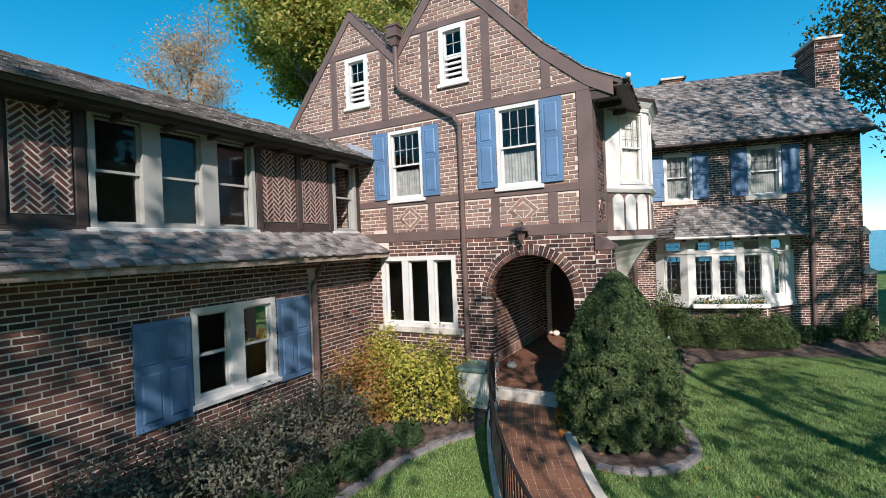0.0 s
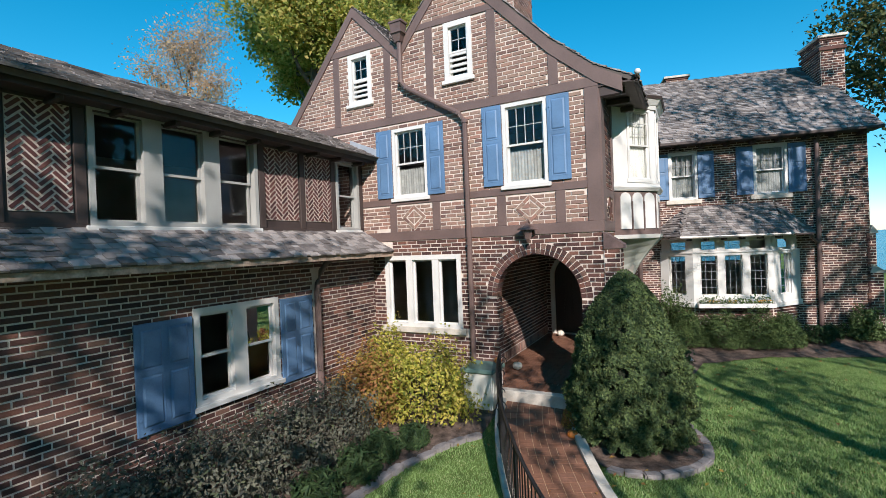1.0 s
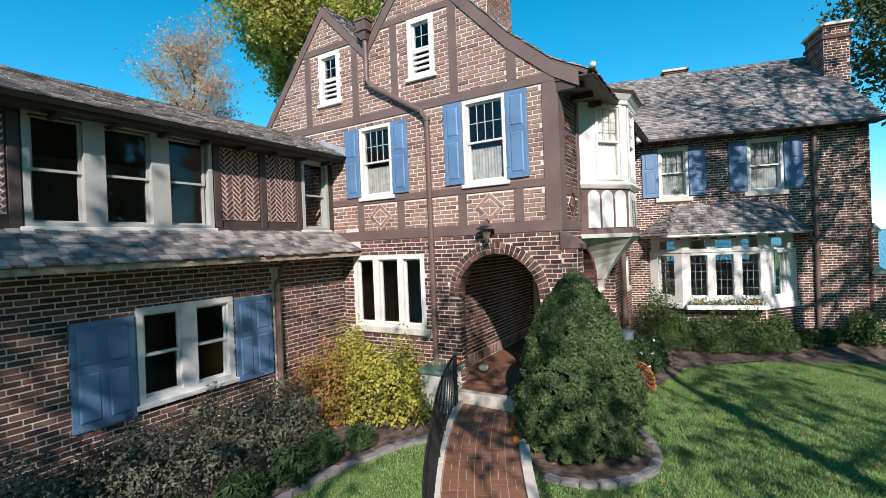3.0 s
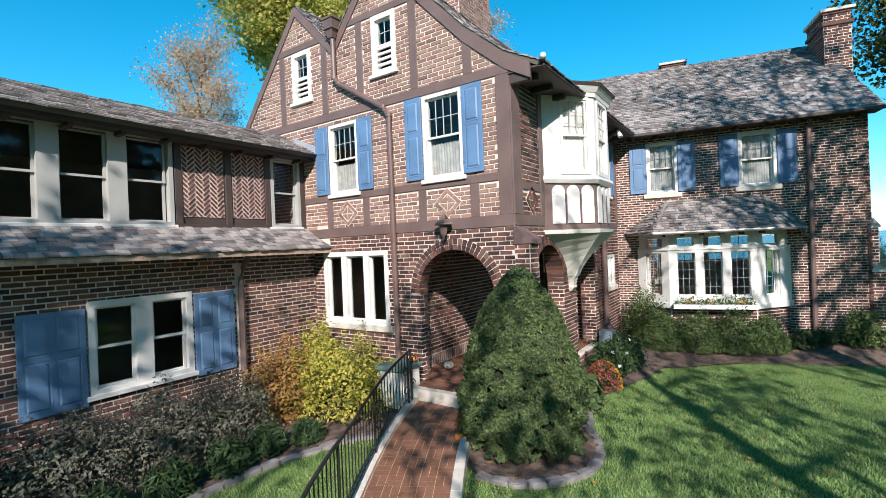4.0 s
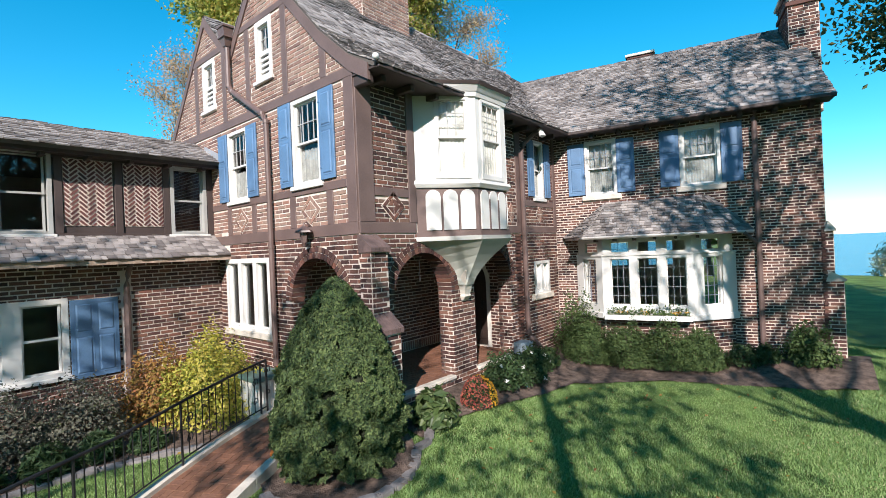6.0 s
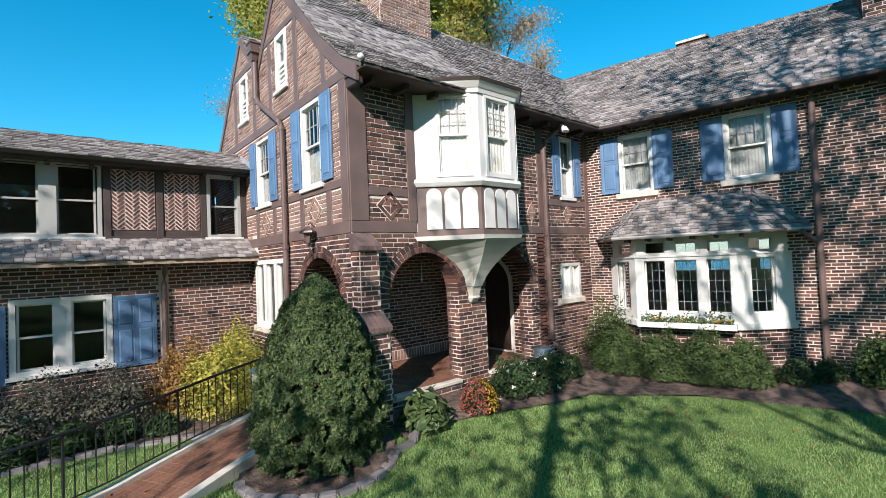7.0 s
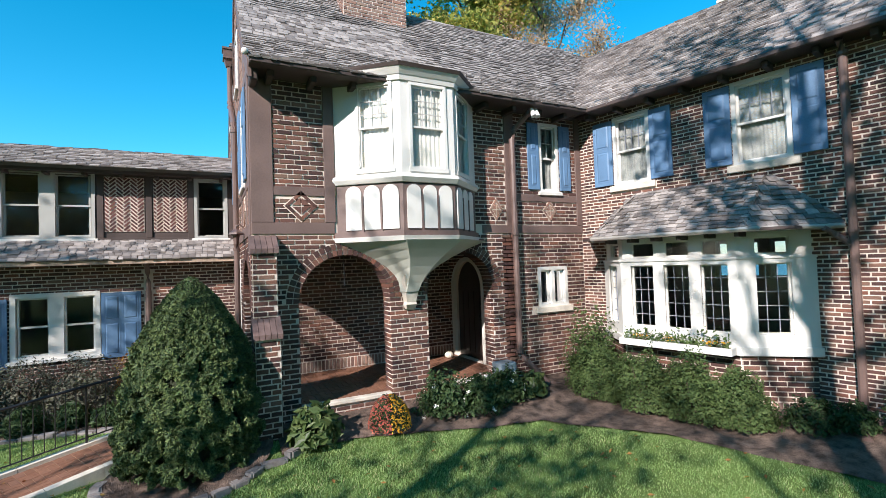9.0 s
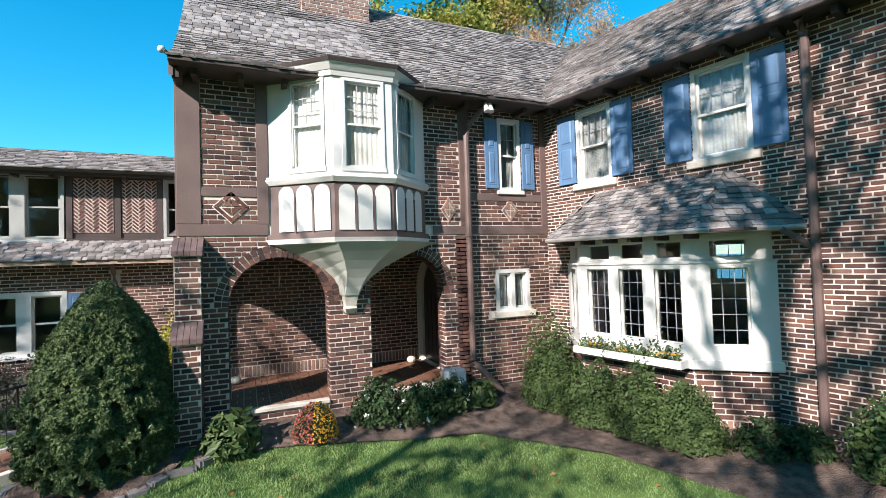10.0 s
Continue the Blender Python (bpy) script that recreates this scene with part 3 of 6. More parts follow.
# ---- porch side ----
ARCHES = [(9.36, 0.745, 0.30, 1.93), (11.50, 0.68, 0.30, 2.0)]
WIN_SIDE_UP = (13.40, 13.90, 3.86, 5.28)
WIN_SIDE_LOW = (13.26, 14.02, 1.53, 2.34)
wall_side = sheet_with_holes("wall_porch_side", M_SIDE, [(8.21, -0.3), (14.60, -0.3), (14.60, 5.6), (8.21, 5.6)],
                             [arch_loop(a[0], a[1] + 0.010, 0.30, a[3]) for a in ARCHES] + [rect(*WIN_SIDE_UP), rect(*WIN_SIDE_LOW)], 0.34, MORTAR)
tagged(wall_side, "brick porch wall with two round arches", "wall", kind="structure")
side_timbers = [(7.95, 8.27, 3.20, 5.55), (7.95, 9.2, 3.02, 3.20), (8.27, 9.05, 3.62, 3.76), (9.05, 9.22, 3.2, 5.5), (12.0, 14.5, 3.02, 3.18), (12.55, 14.5, 3.66, 3.80), (12.56, 12.78, 3.18, 5.4), (14.36, 14.5, 3.18, 5.5)]
side_cuts = side_timbers + [WIN_SIDE_UP, WIN_SIDE_LOW, (9.22, 11.85, 2.95, 5.7), (13.1, 14.1, 1.41, 1.54)]
lows = brick_rects(7.95, 14.5, -0.2, 3.02, side_cuts, [(a[0], a[1] + 0.2, 0.27, a[3], a[1]) for a in ARCHES])
highs = brick_rects(7.95, 14.5, 3.2, 5.6, side_cuts)
lay_bricks(M_SIDE, wall_side, lows, (9.9, 11.0, 0.3, 2.6), BRICK, BRICK_ONE)
lay_bricks(M_SIDE, wall_side, highs, (8.2, 9.1, 3.2, 5.6), BRICK, BRICK_ONE)
for a in ARCHES:
    arch_bricks(M_SIDE, wall_side, a[0], a[3], a[1], a[1] + 0.195, 29, depth=0.34)
    jamb_bricks(M_SIDE, wall_side, a[0], a[1], 0.33, a[3], 0.34)
for t in side_timbers:
    band(M_SIDE, *t, wall_side, 0.028 if t[3] - t[2] > t[1] - t[0] else 0.022)
diamond(M_SIDE, 8.68, 3.46, 0.27, 0.26, wall_side)
diamond(M_SIDE, 13.63, 3.48, 0.19, 0.23, wall_side, pale=True)
diamond(M_SIDE, 12.32, 3.48, 0.16, 0.23, wall_side, pale=True)
window(M_SIDE, *WIN_SIDE_UP, "slim white double-hung window between small blue shutters", cols=2, rows=2, curtain=True)
window(M_SIDE, *WIN_SIDE_LOW, "small white two-light casement window with stone sill", style="fixed", cols=0, rows=0, curtain=True, sill="stone",
       lites=[(13.33, 13.60), (13.68, 13.95)], casing=0.07)
shutter(M_SIDE, 13.10, 13.38, 3.9, 5.25)
shutter(M_SIDE, 13.92, 14.20, 3.9, 5.25)
downspout("downspout", [(-0.98, 12.67, 4.85), (-0.98, 12.67, 3.0), (-0.98, 12.67, 0.75), (-0.93, 12.75, 0.6), (-0.75, 13.15, 0.10), (-0.62, 13.4, 0.05)],
          "brown metal downspout beside the porch arch", 0.06)
downspout("downspout", [(-0.62, 12.95, 5.42), (-0.72, 12.9, 5.3), (-0.95, 12.72, 5.05), (-0.98, 12.67, 4.75)], "brown swan-neck gutter outlet", 0.05)


# buttress at the porch corner
def buttress(y0, y1):
    b = thing("buttress", "stepped brick corner buttress with sloping slab caps", "buttress", (-0.9, (y0 + y1) / 2, 0))
    steps = [(-0.62, -0.2, 1.50), (-0.84, 1.50, 2.72)]
    for x1, z0, z1 in steps:
        bm = bmesh.new()
        box(bm, WORLD_M, -1.10, x1, y0, y1, z0, z1)
        part("core", bm, MORTAR, b)
        mf, ms = frame_at(x1, 0, 90), frame_at(0, y1, 180)
        boxes_mesh("brickwork", mf, [(p, q, c, d, -0.01, 0.009) for p, q, c, d in brick_rects(y0, y1, z0, z1)], BRICK, b)
        boxes_mesh("brickwork", ms, [(p, q, c, d, -0.01, 0.009) for p, q, c, d in brick_rects(-x1, 1.10, z0, z1)], BRICK, b)
        boxes_mesh("brickwork", frame_at(0, y0, 0), [(p, q, c, d, -0.01, 0.009) for p, q, c, d in brick_rects(-1.10, x1, z0, z1)], BRICK, b)
    for x1, x0, z0, z1 in ((-0.57, -0.86, 1.50, 1.80), (-0.79, -1.10, 2.72, 3.00)):
        bm = bmesh.new()
        n = 5
        for k in range(n):
            ya, yb = y0 - 0.03 + (y1 - y0 + 0.06) * k / n + 0.003, y0 - 0.03 + (y1 - y0 + 0.06) * (k + 1) / n - 0.003
            dz = random.uniform(-0.008, 0.008)
            prof = [(x0, z0), (x1, z0), (x1, z0 + 0.07), (x0, z1 + dz)]
            a = [bm.verts.new((x, ya, z)) for x, z in prof]
            c = [bm.verts.new((x, yb, z)) for x, z in prof]
            bm.faces.new(a)
            bm.faces.new(c)
            for i in range(4):
                bm.faces.new((a[i], a[(i + 1) % 4], c[(i + 1) % 4], c[i]))
        part("cap", bm, CAP, b, "sloping brick cap")
    return b


buttress(7.93, 8.27)

# porch room
M_IN = frame_at(-3.38, 0, 90)
wall_porch_inner = sheet_with_holes("wall_porch_inner", M_IN, rect(8.0, 12.6, 0.0, 3.0), [], 0.2, MORTAR)
tagged(wall_porch_inner, "inner brick wall of the porch", "wall", kind="structure")
lay_bricks(M_IN, wall_porch_inner, brick_rects(8.2, 12.5, 0.58, 2.95), (9.2, 10.6, 0.5, 2.2), BRICK, BRICK_ONE)
boxes_mesh("soldier_course", M_IN, [(8.2 + k * 0.076, 8.2 + k * 0.076 + 0.058, 0.36, 0.56, -0.01, 0.009) for k in range(56)], BRICK_PALE, wall_porch_inner)
M_BACK = frame_at(0, 12.45, 0)
DOORWAY = (-2.55, 0.62, 0.36, 1.9)
wall_porch_back = sheet_with_holes("wall_porch_back", M_BACK, rect(-3.4, -1.1, 0.0, 3.0), [arch_loop(-2.55, 0.62, 0.36, 1.9)], 0.25, MORTAR)
tagged(wall_porch_back, "brick wall at the end of the porch", "wall", kind="structure")
lay_bricks(M_BACK, wall_porch_back, brick_rects(-3.38, -1.44, 0.36, 2.95, (), [(-2.55, 0.70, 0.3, 1.9, 0.70)]), (0, 0, 0, 0), BRICK, BRICK_ONE)
door = thing("door_1", "dark wooden round-headed entrance door with pale trim", "door", (-2.55, 12.5, 0.36), kind="structure")
bm = bmesh.new()
for k in range(24):
    a, b = math.pi * k / 24, math.pi * (k + 1) / 24
    solid(bm, M_BACK, [(-2.55 + r * math.cos(q), 1.9 + r * math.sin(q)) for r, q in ((0.61, a), (0.70, a), (0.70, b), (0.61, b))], -0.06, 0.03)
for s in (-1, 1):
    box(bm, M_BACK, -2.55 + s * 0.655 - 0.045, -2.55 + s * 0.655 + 0.045, 0.36, 1.9, -0.06, 0.03)
part("door_trim", bm, CREAM, door, "pale arched door trim")
bm = bmesh.new()
solid(bm, M_BACK, arch_loop(-2.55, 0.61, 0.37, 1.9), -0.16, -0.11)
part("door_leaf", bm, DOOR_WOOD, door)
for k in range(5):
    bm = bmesh.new()
    u = -2.55 + (k - 2) * 0.235
    box(bm, M_BACK, u - 0.10, u + 0.10, 0.5, 1.85, -0.11, -0.095, bevel=0.004)
    part("door_board", bm, DOOR_WOOD, door)
bm = bmesh.new()
tube(bm, [(-2.12, 12.52, 1.25), (-2.12, 12.50, 1.25), (-2.12, 12.48, 1.32), (-2.12, 12.53, 1.42)], 0.012, 6)
part("door_handle", bm, IRON, door)
bm = bmesh.new()
box(bm, WORLD_M, -3.4, -1.12, 8.0, 12.6, 2.96, 3.06)
tagged(part("ceiling_porch", bm, DARK_TIMBER), "dark boarded porch ceiling", "ceiling", kind="structure")
bm = bmesh.new()
box(bm, WORLD_M, -3.4, -1.115, 7.97, 12.6, -0.2, 0.325)
porch_floor = tagged(part("floor_porch", bm, MORTAR), "red paved porch floor", "floor", kind="structure")
blocks = []
for i in range(24):
    for j in range(46):
        x0, y0 = -3.38 + i * 0.1, 8.0 + j * 0.1
        if x0 > -1.21:
            continue
        if (i // 2 + j // 2) % 2:
            if i % 2 == 0:
                blocks.append((x0 + 0.004, x0 + 0.196, y0 + 0.004, y0 + 0.096, 0.30, 0.345))
        elif j % 2 == 0:
            blocks.append((x0 + 0.004, x0 + 0.096, y0 + 0.004, y0 + 0.196, 0.30, 0.345))
boxes_mesh("pavers", WORLD_M, blocks, PAVER, porch_floor, 0.002)
for a in ARCHES:
    bm = bmesh.new()
    box(bm, WORLD_M, -1.20, -1.05, a[0] - a[1] + 0.01, a[0] + a[1] - 0.01, 0.285, 0.352, bevel=0.012)
    tagged(part("threshold", bm, STONE), "worn stone threshold under a porch arch", "threshold", kind="structure")

# oriel
OR = [(-1.10, 9.22), (-0.39, 10.12), (-0.39, 11.07), (-1.10, 11.88)]


def oriel():
    o = thing("oriel", "white oriel bay with leaded sash windows above arched brown panels", "oriel", (-0.7, 10.65, 2.9))

    def ring(off):
        """The plan moved outwards by off."""
        c = (-1.10, 10.65)
        out = []
        for i, (x, y) in enumerate(OR):
            f = off / 0.55
            if i in (0, 3):
                out.append((x, y + (-off if i == 0 else off) * 1.2))
            else:
                out.append((x + off, y + (-off if i == 1 else off) * 0.45))
        return out

    def slab(name, off0, off1, z0, z1, mat, label=""):
        bm = bmesh.new()
        lo = [bm.verts.new((x, y, z0)) for x, y in ring(off0)]
        hi = [bm.verts.new((x, y, z1)) for x, y in ring(off1)]
        bm.faces.new(lo[::-1])
        bm.faces.new(hi)
        for i in range(4):
            bm.faces.new((lo[i], lo[(i + 1) % 4], hi[(i + 1) % 4], hi[i]))
        return part(name, bm, mat, o, label)

    slab("bottom_moulding", 0.02, 0.05, 2.87, 2.945, WHITE)
    slab("lower_rail", 0.03, 0.03, 2.945, 3.03, TIMBER)
    slab("apron", -0.02, -0.02, 3.03, 3.78, TIMBER, "brown timber apron")
    slab("sill_moulding", 0.02, 0.07, 3.80, 3.87, WHITE)
    slab("sill", 0.07, 0.05, 3.87, 3.93, WHITE)
    slab("cornice", 0.03, 0.05, 5.42, 5.50, WHITE)
    slab("upper_cornice", 0.06, 0.13, 5.50, 5.60, WHITE)
    slab("gutter", 0.14, 0.165, 5.60, 5.655, DARK_TIMBER)
    slab("cap_roof", 0.15, -0.30, 5.655, 5.79, SHINGLE)
    for (xa, ya), (xb, yb) in zip(OR, OR[1:]):
        d = math.hypot(xb - xa, yb - ya)
        m = frame_at(xa, ya, math.degrees(math.atan2(yb - ya, xb - xa)))
        # body round the window
        w0, w1 = d / 2 - 0.285, d / 2 + 0.285
        if xa < -1 and xb > -1:
            w0, w1 = d / 2 - 0.13, d / 2 + 0.39
        elif xb < -1:
            w0, w1 = d / 2 - 0.38, d / 2 + 0.13
        face = sheet_with_holes("oriel_face", m, rect(0, d, 3.92, 5.43), [rect(w0, w1, 4.04, 5.36)], 0.08, WHITE, o)
        bm = bmesh.new()
        for p in ((w0 - 0.05, w0, 4.04, 5.41), (w1, w1 + 0.05, 4.04, 5.41), (w0, w1, 5.36, 5.41), (w0 - 0.07, w1 + 0.07, 3.965, 4.04)):
            box(bm, m, *p, 0.0, 0.022)
        part("casing", bm, WHITE, o)
        zm = 4.70
        for c, e, n, cc, rr in ((zm - 0.02, 5.36, -0.02, 3, 3), (4.04, zm + 0.02, -0.05, 0, 0)):
            bm = bmesh.new()
            s = 0.03
            for p in ((w0, w1, e - s, e), (w0, w1, c, c + s), (w0, w0 + s, c + s, e - s), (w1 - s, w1, c + s, e - s)):
                box(bm, m, *p, n - 0.02, n + 0.015)
            sash = part("sash", bm, WHITE, o)
            bm = bmesh.new()
            bm.faces.new([bm.verts.new(m @ Vector((x, y, n))) for x, y in rect(w0 + s, w1 - s, c + s, e - s)])
            part("pane", bm, GLASS, sash).visible_shadow = False
            for k in range(1, cc):
                bm = bmesh.new()
                u = w0 + s + (w1 - w0 - 2 * s) * k / cc
                box(bm, m, u - 0.006, u + 0.006, c + s, e - s, n - 0.006, n + 0.008)
                part("glazing_bar", bm, LEAD, sash)
            for k in range(1, rr):
                bm = bmesh.new()
                z = c + s + (e - c - 2 * s) * k / rr
                box(bm, m, w0 + s, w1 - s, z - 0.006, z + 0.006, n - 0.006, n + 0.009)
                part("glazing_bar", bm, LEAD, sash)
        bm = bmesh.new()
        cols = []
        for k in range(31):
            u = w0 + (w1 - w0) * k / 30
            n = -0.085 + 0.008 * math.sin(k * 1.5)
            cols.append((bm.verts.new(m @ Vector((u, 4.04, n))), bm.verts.new(m @ Vector((u, 5.37, n)))))
        for k, (p, q) in enumerate(zip(cols, cols[1:])):
            bm.faces.new((p[0], q[0], q[1], p[1]))
        part("curtain", bm, CURTAIN, o, "thin white curtain", smooth=True)
        # arched white panels below
        n_p = 3
        lo = 0.16 if xa < -1 else 0.05
        hi = d - (0.16 if xb < -1 else 0.05)
        pw = (hi - lo) / n_p
        for k in range(n_p):
            c = lo + pw * (k + 0.5)
            r = pw / 2 - 0.022
            bm = bmesh.new()
            solid(bm, m, arch_loop(c, r, 3.06, 3.72 - r * 0.62, 12), -0.03, 0.004)
            part("arched_panel", bm, WHITE, o, "white arched panel")
        for k in range(1, n_p):
            bm = bmesh.new()
            box(bm, m, lo + pw * k - 0.014, lo + pw * k + 0.014, 3.03, 3.6, -0.02, 0.016)
            part("mullion", bm, TIMBER, o)
    # plaster cove down to a stone corbel on the pier
    bm = bmesh.new()
    rings = []
    for k in range(7):
        f = k / 6
        g = f ** 1.9
        z = 2.02 + 0.86 * f
        y_mid, half = 10.46 + 0.19 * f, 0.13 + 1.2 * g * 0.98
        out = -0.93 + 0.58 * f ** 1.4
        half_in = 0.17 + 1.25 * g
        rings.append([bm.verts.new(p) for p in ((-1.095, y_mid - half_in, z), (out, y_mid - 0.11 - 0.40 * g, z), (out, y_mid + 0.11 + 0.40 * g, z), (-1.095, y_mid + half_in, z))])
    for a, b in zip(rings, rings[1:]):
        for i in range(4):
            bm.faces.new((a[i], a[(i + 1) % 4], b[(i + 1) % 4], b[i]))
    bm.faces.new(rings[-1])
    part("cove", bm, PLASTER, o, "pale plaster cove", smooth=False)
    bm = bmesh.new()
    prof = [(1.72, 0.05, 0.09), (1.80, 0.12, 0.12), (1.84, 0.10, 0.11), (2.30, 0.22, 0.19), (2.38, 0.20, 0.17)]
    rings = [[bm.verts.new(p) for p in ((-1.10, 10.46 - h, z), (-1.10 + o2, 10.46 - h * 0.8, z), (-1.10 + o2, 10.46 + h * 0.8, z), (-1.10, 10.46 + h, z))] for z, o2, h in prof]
    for a, b in zip(rings, rings[1:]):
        for i in range(4):
            bm.faces.new((a[i], a[(i + 1) % 4], b[(i + 1) % 4], b[i]))
    bm.faces.new(rings[0][::-1])
    bm.faces.new(rings[-1])
    part("corbel", bm, STONE, o, "carved pale stone corbel")
    return o


oriel()

# ---- right wing ----
W1, W2 = (0.80, 1.54, 3.90, 5.27), (2.93, 3.74, 3.92, 5.30)
BAY = [(0.55, 0.0), (1.22, 0.60), (3.08, 0.60), (3.90, 0.0)]
WING_END = 5.55
wall_wing = sheet_with_holes("wall_wing", M_WING, [(-0.1, -0.3), (WING_END, -0.3), (WING_END, 5.6), (-0.1, 5.6)], [rect(*W1), rect(*W2), rect(0.62, 3.8, 1.0, 2.78)], 0.26, MORTAR)
tagged(wall_wing, "dark brick wall of the angled wing", "wall", kind="structure")
wing_cuts = [W1, W2, (0.55, 3.88, -0.3, 2.85), (W1[0] - 0.09, W1[1] + 0.09, 3.78, 3.91), (W2[0] - 0.09, W2[1] + 0.09, 3.80, 3.93)]
lay_bricks(M_WING, wall_wing, brick_rects(0.0, WING_END, -0.2, 5.6, wing_cuts, length=0.205, course=0.064), (4.0, 5.5, 0.3, 3.2), BRICK, BRICK_ONE)
for w in (W1, W2):
    window(M_WING, *w, "white double-hung window with leaded top sash and full lace curtain", cols=4, rows=2, curtain=True, sill="stone", came=DARK_LEAD)
    shutter(M_WING, w[0] - 0.42, w[0] - 0.012, w[2] + 0.03, w[3] - 0.04)
    shutter(M_WING, w[1] + 0.012, w[1] + 0.42, w[2] + 0.03, w[3] - 0.04)


def wing_p(u, z, n):
    return M_WING @ Vector((u, z, n))


downspout("downspout", [wing_p(4.38, 5.40, 0.30), wing_p(4.38, 5.25, 0.10), wing_p(4.38, 2.75, 0.07), wing_p(4.38, 0.25, 0.07), wing_p(4.42, 0.12, 0.2), wing_p(4.5, 0.04, 0.75)],
          "brown metal downspout on the wing", 0.055)
downspout("downspout", [wing_p(4.10, 2.80, 0.30), wing_p(4.20, 2.70, 0.15), wing_p(4.36, 2.55, 0.07)], "short brown gutter outlet of the bay roof", 0.04)


def bay():
    b = thing("bay_window", "white canted bay window with leaded lights on a brick base", "bay window", wing_p(2.1, 0, 0.3))
    for i, ((ua, na), (ub, nb)) in enumerate(zip(BAY, BAY[1:])):
        pa, pb = wing_p(ua, 0, na), wing_p(ub, 0, nb)
        d = (pb - pa).length
        m = frame_at(pa.x, pa.y, math.degrees(math.atan2(pb.y - pa.y, pb.x - pa.x)))
        lites = {0: [(0.22, d - 0.2)], 1: [(0.17, 0.58), (0.76, 1.17), (1.35, 1.75)], 2: [(0.24, d - 0.30)]}[i]
        bm = bmesh.new()
        box(bm, m, -0.02, d + 0.02, -0.2, 0.92, -0.12, -0.004)
        part("base_core", bm, MORTAR, b)
        boxes_mesh("brickwork", m, [(p, q, c, e, -0.01, 0.008) for p, q, c, e in brick_rects(0, d, 0.24, 0.92)], BRICK, b)
        boxes_mesh("soldier_course", m, [(k * 0.076 + 0.004, k * 0.076 + 0.062, 0.02, 0.22, -0.01, 0.008) for k in range(int(d / 0.076))], BRICK_PALE, b)
        bm = bmesh.new()
        box(bm, m, -0.05, d + 0.05, 0.92, 1.06, -0.1, 0.08, bevel=0.01)
        part("sill", bm, WHITE, b)
        holes = [rect(p, q, 1.24, 2.32) for p, q in lites] + [rect(p, q, 2.46, 2.72) for p, q in lites]
        sheet_with_holes("bay_frame", m, rect(0, d, 1.05, 2.82), holes, 0.10, WHITE, b)
        bm = bmesh.new()
        box(bm, m, -0.025, d + 0.025, 2.385, 2.425, 0.052, 0.075, bevel=0.006)
        part("transom", bm, WHITE, b)
        sheet_with_holes("casement_surround", m @ Matrix.Translation((0, 0, 0.052)), rect(-0.02, d + 0.02, 1.06, 2.42), [rect(p, q, 1.24, 2.32) for p, q in lites], 0.05, WHITE, b)
        for p, q in lites:
            for c, e, cc, rr in ((1.24, 2.32, 3, 5), (2.46, 2.72, 0, 0)):
                s = 0.022
                bm = bmesh.new()
                for r4 in ((p, q, e - s, e), (p, q, c, c + s), (p, p + s, c + s, e - s), (q - s, q, c + s, e - s)):
                    box(bm, m, *r4, -0.06, -0.025)
                light = part("light_frame", bm, CREAM, b)
                bm = bmesh.new()
                bm.faces.new([bm.verts.new(m @ Vector((x, y, -0.045))) for x, y in rect(p + s, q - s, c + s, e - s)])
                part("pane", bm, GLASS, light).visible_shadow = False
                for k in range(1, cc):
                    bm = bmesh.new()
                    u = p + (q - p) * k / cc
                    box(bm, m, u - 0.005, u + 0.005, c + s, e - s, -0.05, -0.036)
                    part("glazing_bar", bm, DARK_LEAD, light)
                for k in range(1, rr):
                    bm = bmesh.new()
                    z = c + (e - c) * k / rr
                    box(bm, m, p + s, q - s, z - 0.005, z + 0.005, -0.05, -0.035)
                    part("glazing_bar", bm, DARK_LEAD, light)
    return b


bay()
box_planter = thing("window_box", "long white window box with autumn flowers", "planter", wing_p(2.15, 0.92, 0.75))
bm = bmesh.new()
box(bm, M_WING, 1.25, 3.05, 0.94, 1.05, 0.69, 0.72)
box(bm, M_WING, 1.25, 3.05, 0.94, 1.05, 0.87, 0.90)
box(bm, M_WING, 1.25, 1.28, 0.94, 1.05, 0.72, 0.87)
box(bm, M_WING, 3.02, 3.05, 0.94, 1.05, 0.72, 0.87)
box(bm, M_WING, 1.28, 3.02, 0.94, 0.96, 0.72, 0.87)
part("box", bm, WHITE, box_planter)
bm = bmesh.new()
box(bm, M_WING, 1.28, 3.02, 0.96, 1.03, 0.72, 0.87)
part("soil", bm, SOIL, box_planter)

# ---- roofs ----
def slab_roof(name, label, pts, thick=0.07, mat=None):
    """A roof slope: a solid sheet through world points."""
    bm = bmesh.new()
    p = [Vector(q) for q in pts]
    n = (p[1] - p[0]).cross(p[2] - p[0]).normalized()
    if n.z < 0:
        n = -n
    hi = [bm.verts.new(q) for q in p]
    lo = [bm.verts.new(q - n * thick) for q in p]
    bm.faces.new(hi)
    bm.faces.new(lo)
    k = len(p)
    for i in range(k):
        bm.faces.new((hi[i], hi[(i + 1) % k], lo[(i + 1) % k], lo[i]))
    return tagged(part(name, bm, mat or UNDERLAY), label, "roof", kind="structure")


